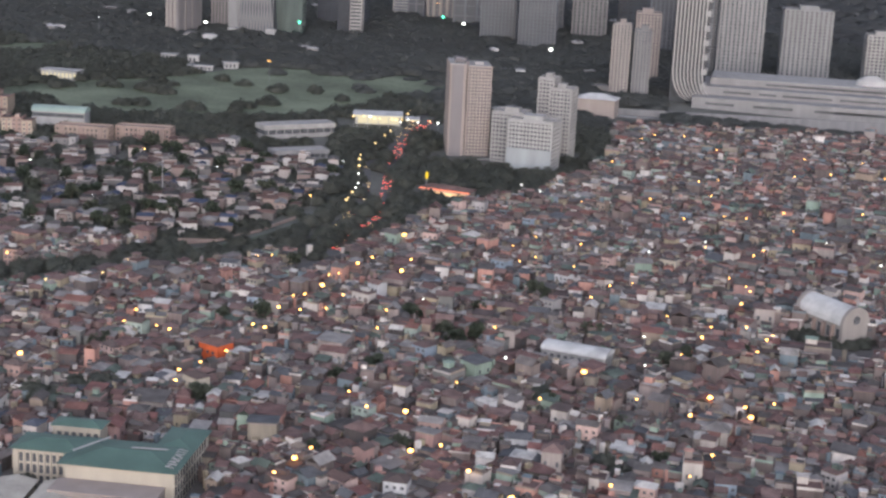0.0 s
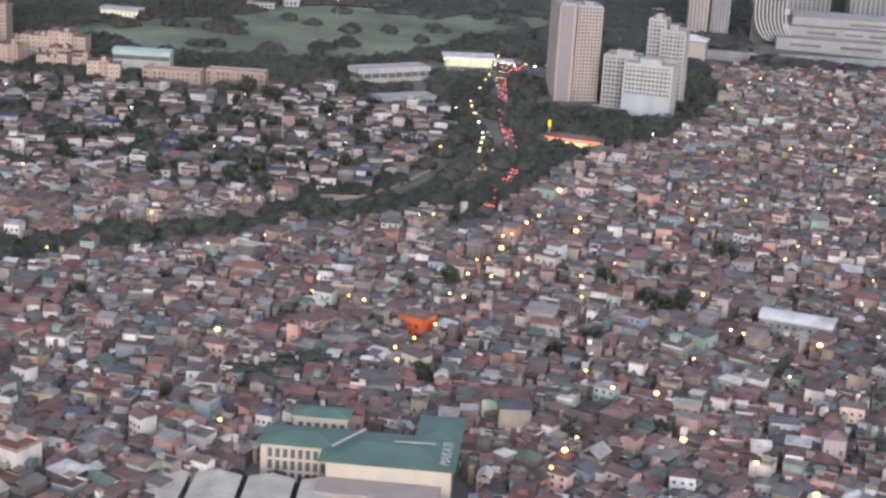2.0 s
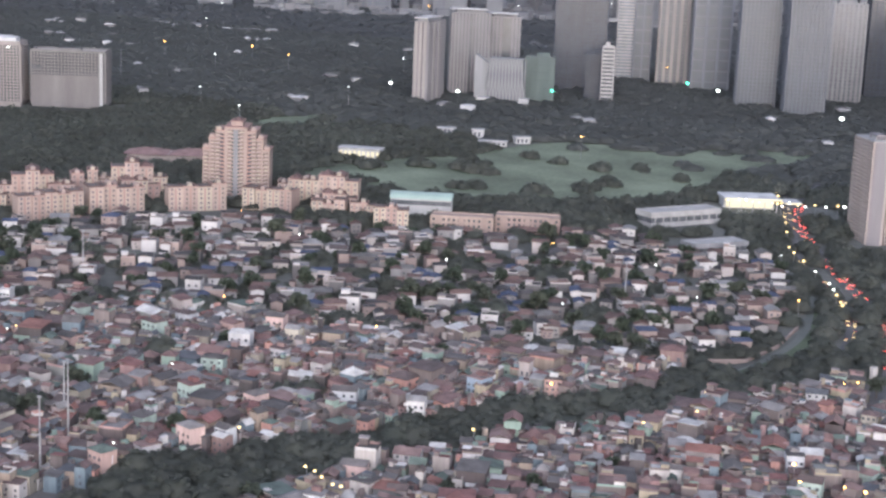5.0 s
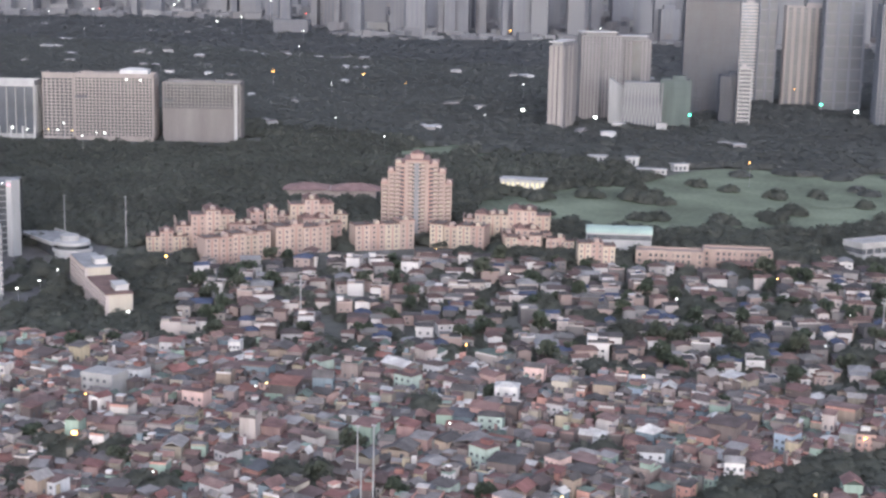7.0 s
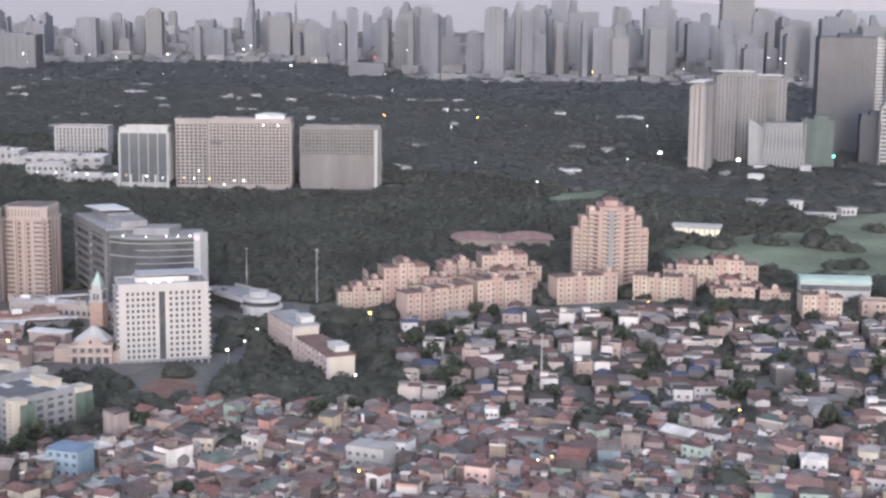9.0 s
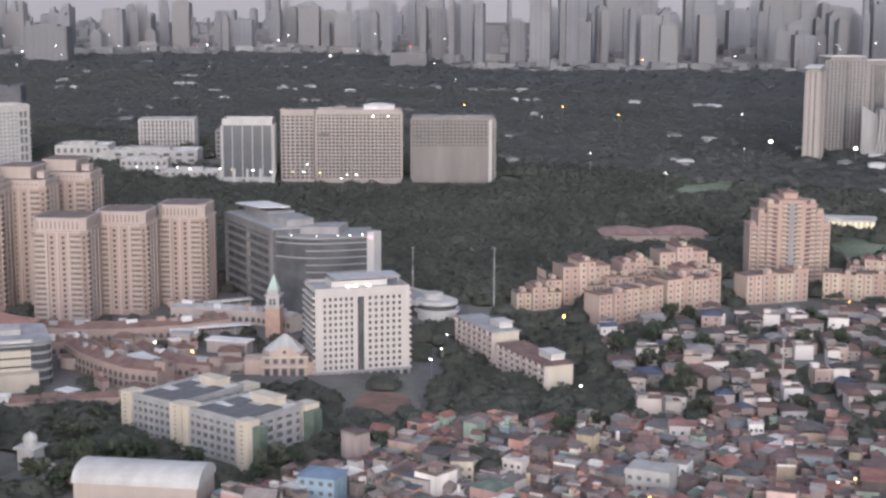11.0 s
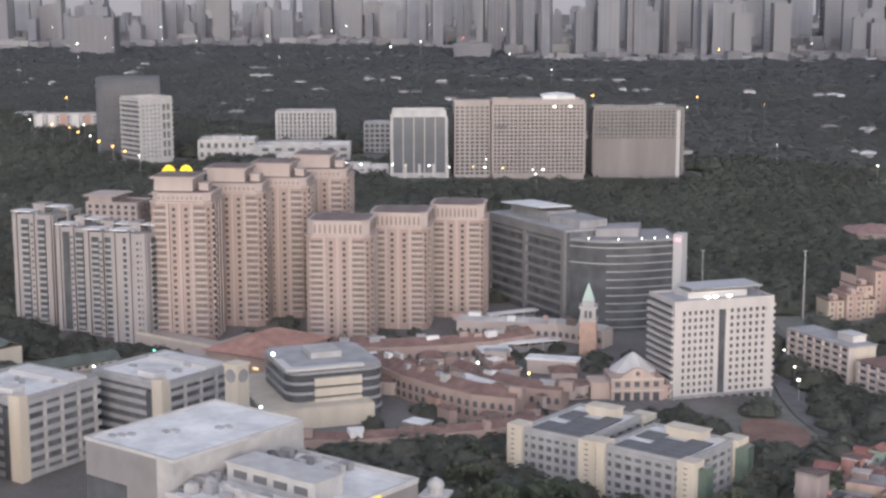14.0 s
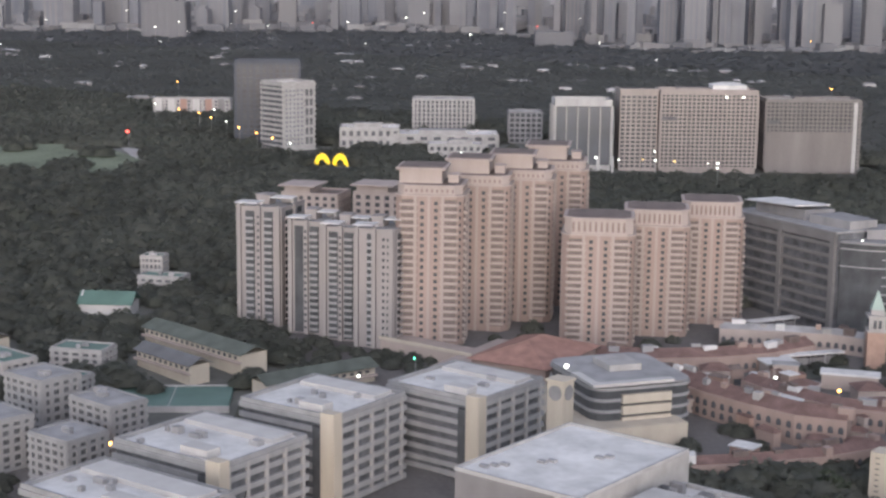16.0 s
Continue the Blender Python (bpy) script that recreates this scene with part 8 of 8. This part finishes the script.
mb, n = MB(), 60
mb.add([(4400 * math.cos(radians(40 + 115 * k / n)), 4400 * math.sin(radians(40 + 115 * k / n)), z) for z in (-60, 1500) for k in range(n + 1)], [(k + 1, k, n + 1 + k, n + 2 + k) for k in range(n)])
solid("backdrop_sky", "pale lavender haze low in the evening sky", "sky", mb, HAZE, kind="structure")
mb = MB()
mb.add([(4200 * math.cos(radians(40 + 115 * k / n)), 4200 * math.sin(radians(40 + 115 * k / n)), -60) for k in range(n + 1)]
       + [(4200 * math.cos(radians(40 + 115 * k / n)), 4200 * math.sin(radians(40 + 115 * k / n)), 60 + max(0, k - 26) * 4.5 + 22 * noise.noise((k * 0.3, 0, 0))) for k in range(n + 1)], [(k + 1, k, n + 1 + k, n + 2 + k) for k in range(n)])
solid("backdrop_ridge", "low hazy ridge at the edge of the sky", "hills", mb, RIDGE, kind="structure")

# ---- lamps ----
pole_mesh = MB().prism(ring(6, 0.09), -0.5, 3.8, ring(6, 0.06)).box(-0.05, -0.6, 3.75, 0.05, 0.05, 3.85).mesh("post", METAL)
bulb = {}
for nm, mat in (("sodium", SODIUM), ("cool", COOL), ("green", GREEN_LAMP), ("tail", TAIL), ("yellow", HEAD)):
    bulb[nm] = lamp_ball(1.0).mesh("lamp_head", mat)


def street_lamp(x, y, r=0.4, kind="sodium", h=1.0):
    t = thing("street_lamp", {"sodium": "street lamp glowing orange on a thin post", "cool": "street lamp glowing white on a thin post", "green": "green glowing lamp on a thin post", "tail": "red warning lamp on a thin post", "yellow": "street lamp glowing warm yellow on a thin post"}[kind], "street lamp", x, y, 0, "street lamps")
    part("post", pole_mesh, None, t, m=Matrix.Diagonal((1, 1, h, 1)))
    part("lamp_head", bulb[kind], None, t, m=pose(0, -0.5, 3.7 * h) @ Matrix.Diagonal((r, r, r * 0.7, 1)))


SODIUM_AT = [(165, 467), (167, 452), (167, 424), (168, 413), (168, 395), (127, 428), (127, 443), (151, 340), (171, 355), (186, 353), (186, 368), (184, 423), (185, 411), (201, 374), (199, 361), (152, 365), (134, 361), (29, 286), (67, 381)]
SODIUM_AT += [(70, 367), (65, 361), (69, 320), (69, 309), (72, 295), (122, 273), (123, 264), (122, 280), (128, 312), (119, 309), (58, 245), (144, 256), (141, 292), (145, 299), (157, 290), (171, 283), (186, 302), (199, 332), (207, 298)]
SODIUM_AT += [(53, 412), (53, 421), (54, 399), (57, 385), (58, 374), (56, 371), (59, 359), (47, 452), (64, 427), (68, 414), (62, 342), (66, 342), (-285, 401), (-191, 251)]
lr = random.Random(4)
for x, y in SODIUM_AT:
    street_lamp(x, y, lr.choice((0.34, 0.38, 0.42, 0.5, 0.72)), "sodium", 1.7)
for x, y in ((121, 273), (127, 312), (151, 365), (28, 286)):
    street_lamp(x + 1.2, y, 0.7, "sodium", 1.7)
for k in range(90):
    x, y = lr.uniform(20, 240), lr.uniform(300, 700)
    if inside(x, y, DENSE_EAST) and free(x, y, -2) and seen_ground(x, y):
        street_lamp(x, y, lr.uniform(0.26, 0.42), lr.choice(("sodium", "sodium", "sodium", "cool")), 1.7)
for k in range(60):
    x, y = lr.uniform(-420, 0), lr.uniform(240, 560)
    if (inside(x, y, VILLAGE) or inside(x, y, DENSE_WEST)) and free(x, y, -3):
        street_lamp(x, y, lr.uniform(0.22, 0.36), lr.choice(("cool", "sodium", "cool")), 1.3)
for k in range(40):
    y = lr.uniform(560, 1500)
    x = lr.uniform(-300 - y, 120 - 0.2 * y)
    street_lamp(x, y, lr.uniform(0.3, 0.5) * (1 + max(0, y - 900) / 1200), lr.choice(("cool", "sodium", "cool")), 2.4 + y / 900)
for x, y, k, r in ((-640, 524, "sodium", 0.45), (-655, 534, "sodium", 0.45), (-672, 545, "sodium", 0.45), (-690, 560, "cool", 0.45), (-706, 570, "sodium", 0.45), (-722, 582, "sodium", 0.45), (-625, 515, "cool", 0.45), (-740, 590, "sodium", 0.45), (-497, 586, "cool", 0.45), (-700, 505, "tail", 0.9), (-462, 560, "cool", 0.45),
                   (-310, 376, "cool", 0.3), (-303, 360, "cool", 0.3), (-298, 345, "cool", 0.45), (-256, 347, "cool", 0.4), (-390, 262, "cool", 0.4), (-352, 314, "sodium", 0.4), (-437, 286, "green", 0.3), (-440, 268, "cool", 0.4), (-366, 316, "cool", 0.4), (-470, 205, "sodium", 0.45), (-455, 208, "sodium", 0.45), (-476, 222, "sodium", 0.6),
                   (-215, 960, "green", 1.1), (-300, 800, "cool", 1.2), (-262, 850, "green", 1.0), (-345, 800, "cool", 1.2), (-188, 940, "cool", 1.4), (-95, 880, "cool", 1.4)):
    street_lamp(x, y, r, k, 1.4 if y < 500 else 2.6)

for x, y in ((-59, 266), (-56, 265), (-53, 263), (-49, 261), (-47, 261), (-40, 308), (-9, 337), (-1, 353), (-4, 368), (-84, 277), (-177, 305)):
    street_lamp(x, y, 0.42, "yellow", 1.7)
for k in range(13):
    street_lamp(-566 + k * 8.2 + lr.uniform(-3, 3), 548 + k * 3.4 + lr.uniform(-3, 3), lr.uniform(0.35, 0.6), lr.choice(("cool", "cool", "yellow")), 2.0)
# the lit avenue and forecourt
for k in range(16):
    q = WEST_ROAD[1 + k // 4], WEST_ROAD[2 + k // 4]
    u = (k % 4 + lr.uniform(0.1, 0.9)) / 4
    street_lamp(q[0][0] + (q[1][0] - q[0][0]) * u - 3.2, q[0][1] + (q[1][1] - q[0][1]) * u, lr.uniform(0.4, 0.65), lr.choice(("cool", "yellow", "yellow", "yellow")), 1.2)
for k in range(14):
    street_lamp(-80 + k * 3.4 + lr.uniform(-1, 1), 620 + k * 1.6 + lr.uniform(-5, 5), lr.uniform(0.4, 0.7), lr.choice(("cool", "yellow", "yellow")), 1.5)
for k in range(40):
    d, a = lr.uniform(1560, 1960), radians(lr.uniform(4, 48))
    street_lamp(-20 - d * math.sin(a), d * math.cos(a), lr.uniform(0.6, 1.1), lr.choice(("cool", "sodium", "cool", "cool", "cool", "cool", "tail")), lr.uniform(3, 11))

# ---- traffic ----
def car_parts():
    body = MB().prism([(-1.0, -0.42), (1.0, -0.42), (1.05, 0), (1.0, 0.42), (-1.0, 0.42), (-1.05, 0)], 0.14, 0.42)
    cab = MB().prism([(-0.75, -0.38), (0.45, -0.38), (0.45, 0.38), (-0.75, 0.38)], 0.42, 0.70, [(-0.6, -0.31), (0.2, -0.31), (0.2, 0.31), (-0.6, 0.31)])
    return body, cab


body, cab = car_parts()
body.box(-0.8, -0.4, 0.0, -0.45, 0.4, 0.16).box(0.45, -0.4, 0.0, 0.8, 0.4, 0.16)
car = thing("car", "car in slow evening traffic with its lamps on", "car", east_line[0][0], east_line[0][1], 0, "evening traffic")
part("body", body, CAR_PAINT, car)
part("cabin", cab, GLASS_DARK, car)
for y in (-0.28, 0.28):
    part("tail_light", MB().box(-1.12, y - 0.14, 0.24, -0.98, y + 0.14, 0.46), TAIL, car)
    part("headlight", MB().box(0.98, y - 0.14, 0.24, 1.12, y + 0.14, 0.46), HEAD, car)


def along(line, s):
    for (a, b), (c, d) in zip(line, line[1:]):
        k = math.hypot(c - a, d - b)
        if s <= k:
            return a + (c - a) * s / k, b + (d - b) * s / k, math.degrees(math.atan2(d - b, c - a))
        s -= k
    return None


s = 40.0
while s < 285:
    for lane in (-1.5, 0, 1.5):
        q = along(east_line, s + lr.uniform(-1.2, 1.2))
        if q and lr.random() < 0.45:
            x, y, g = q
            x, y = x - math.sin(radians(g)) * lane, y + math.cos(radians(g)) * lane
            copy_thing(car, pose(x, y, gz(x, y) + 0.24, 0, 0, g))
    s += 4.2
s = 10.0
while s < 250:
    for lane in (-1.0, 1.0):
        q = along(west_line, s + lr.uniform(-2, 2))
        if q and lr.random() < 0.35:
            x, y, g = q
            x, y = x - math.sin(radians(g)) * lane, y + math.cos(radians(g)) * lane
            copy_thing(car, pose(x, y, gz(x, y) + 0.24, 0, 0, g + 180))
    s += 5.5
car.matrix_basis = pose(east_line[1][0], east_line[1][1], gz(*east_line[1]) + 0.24, 0, 0, 90)
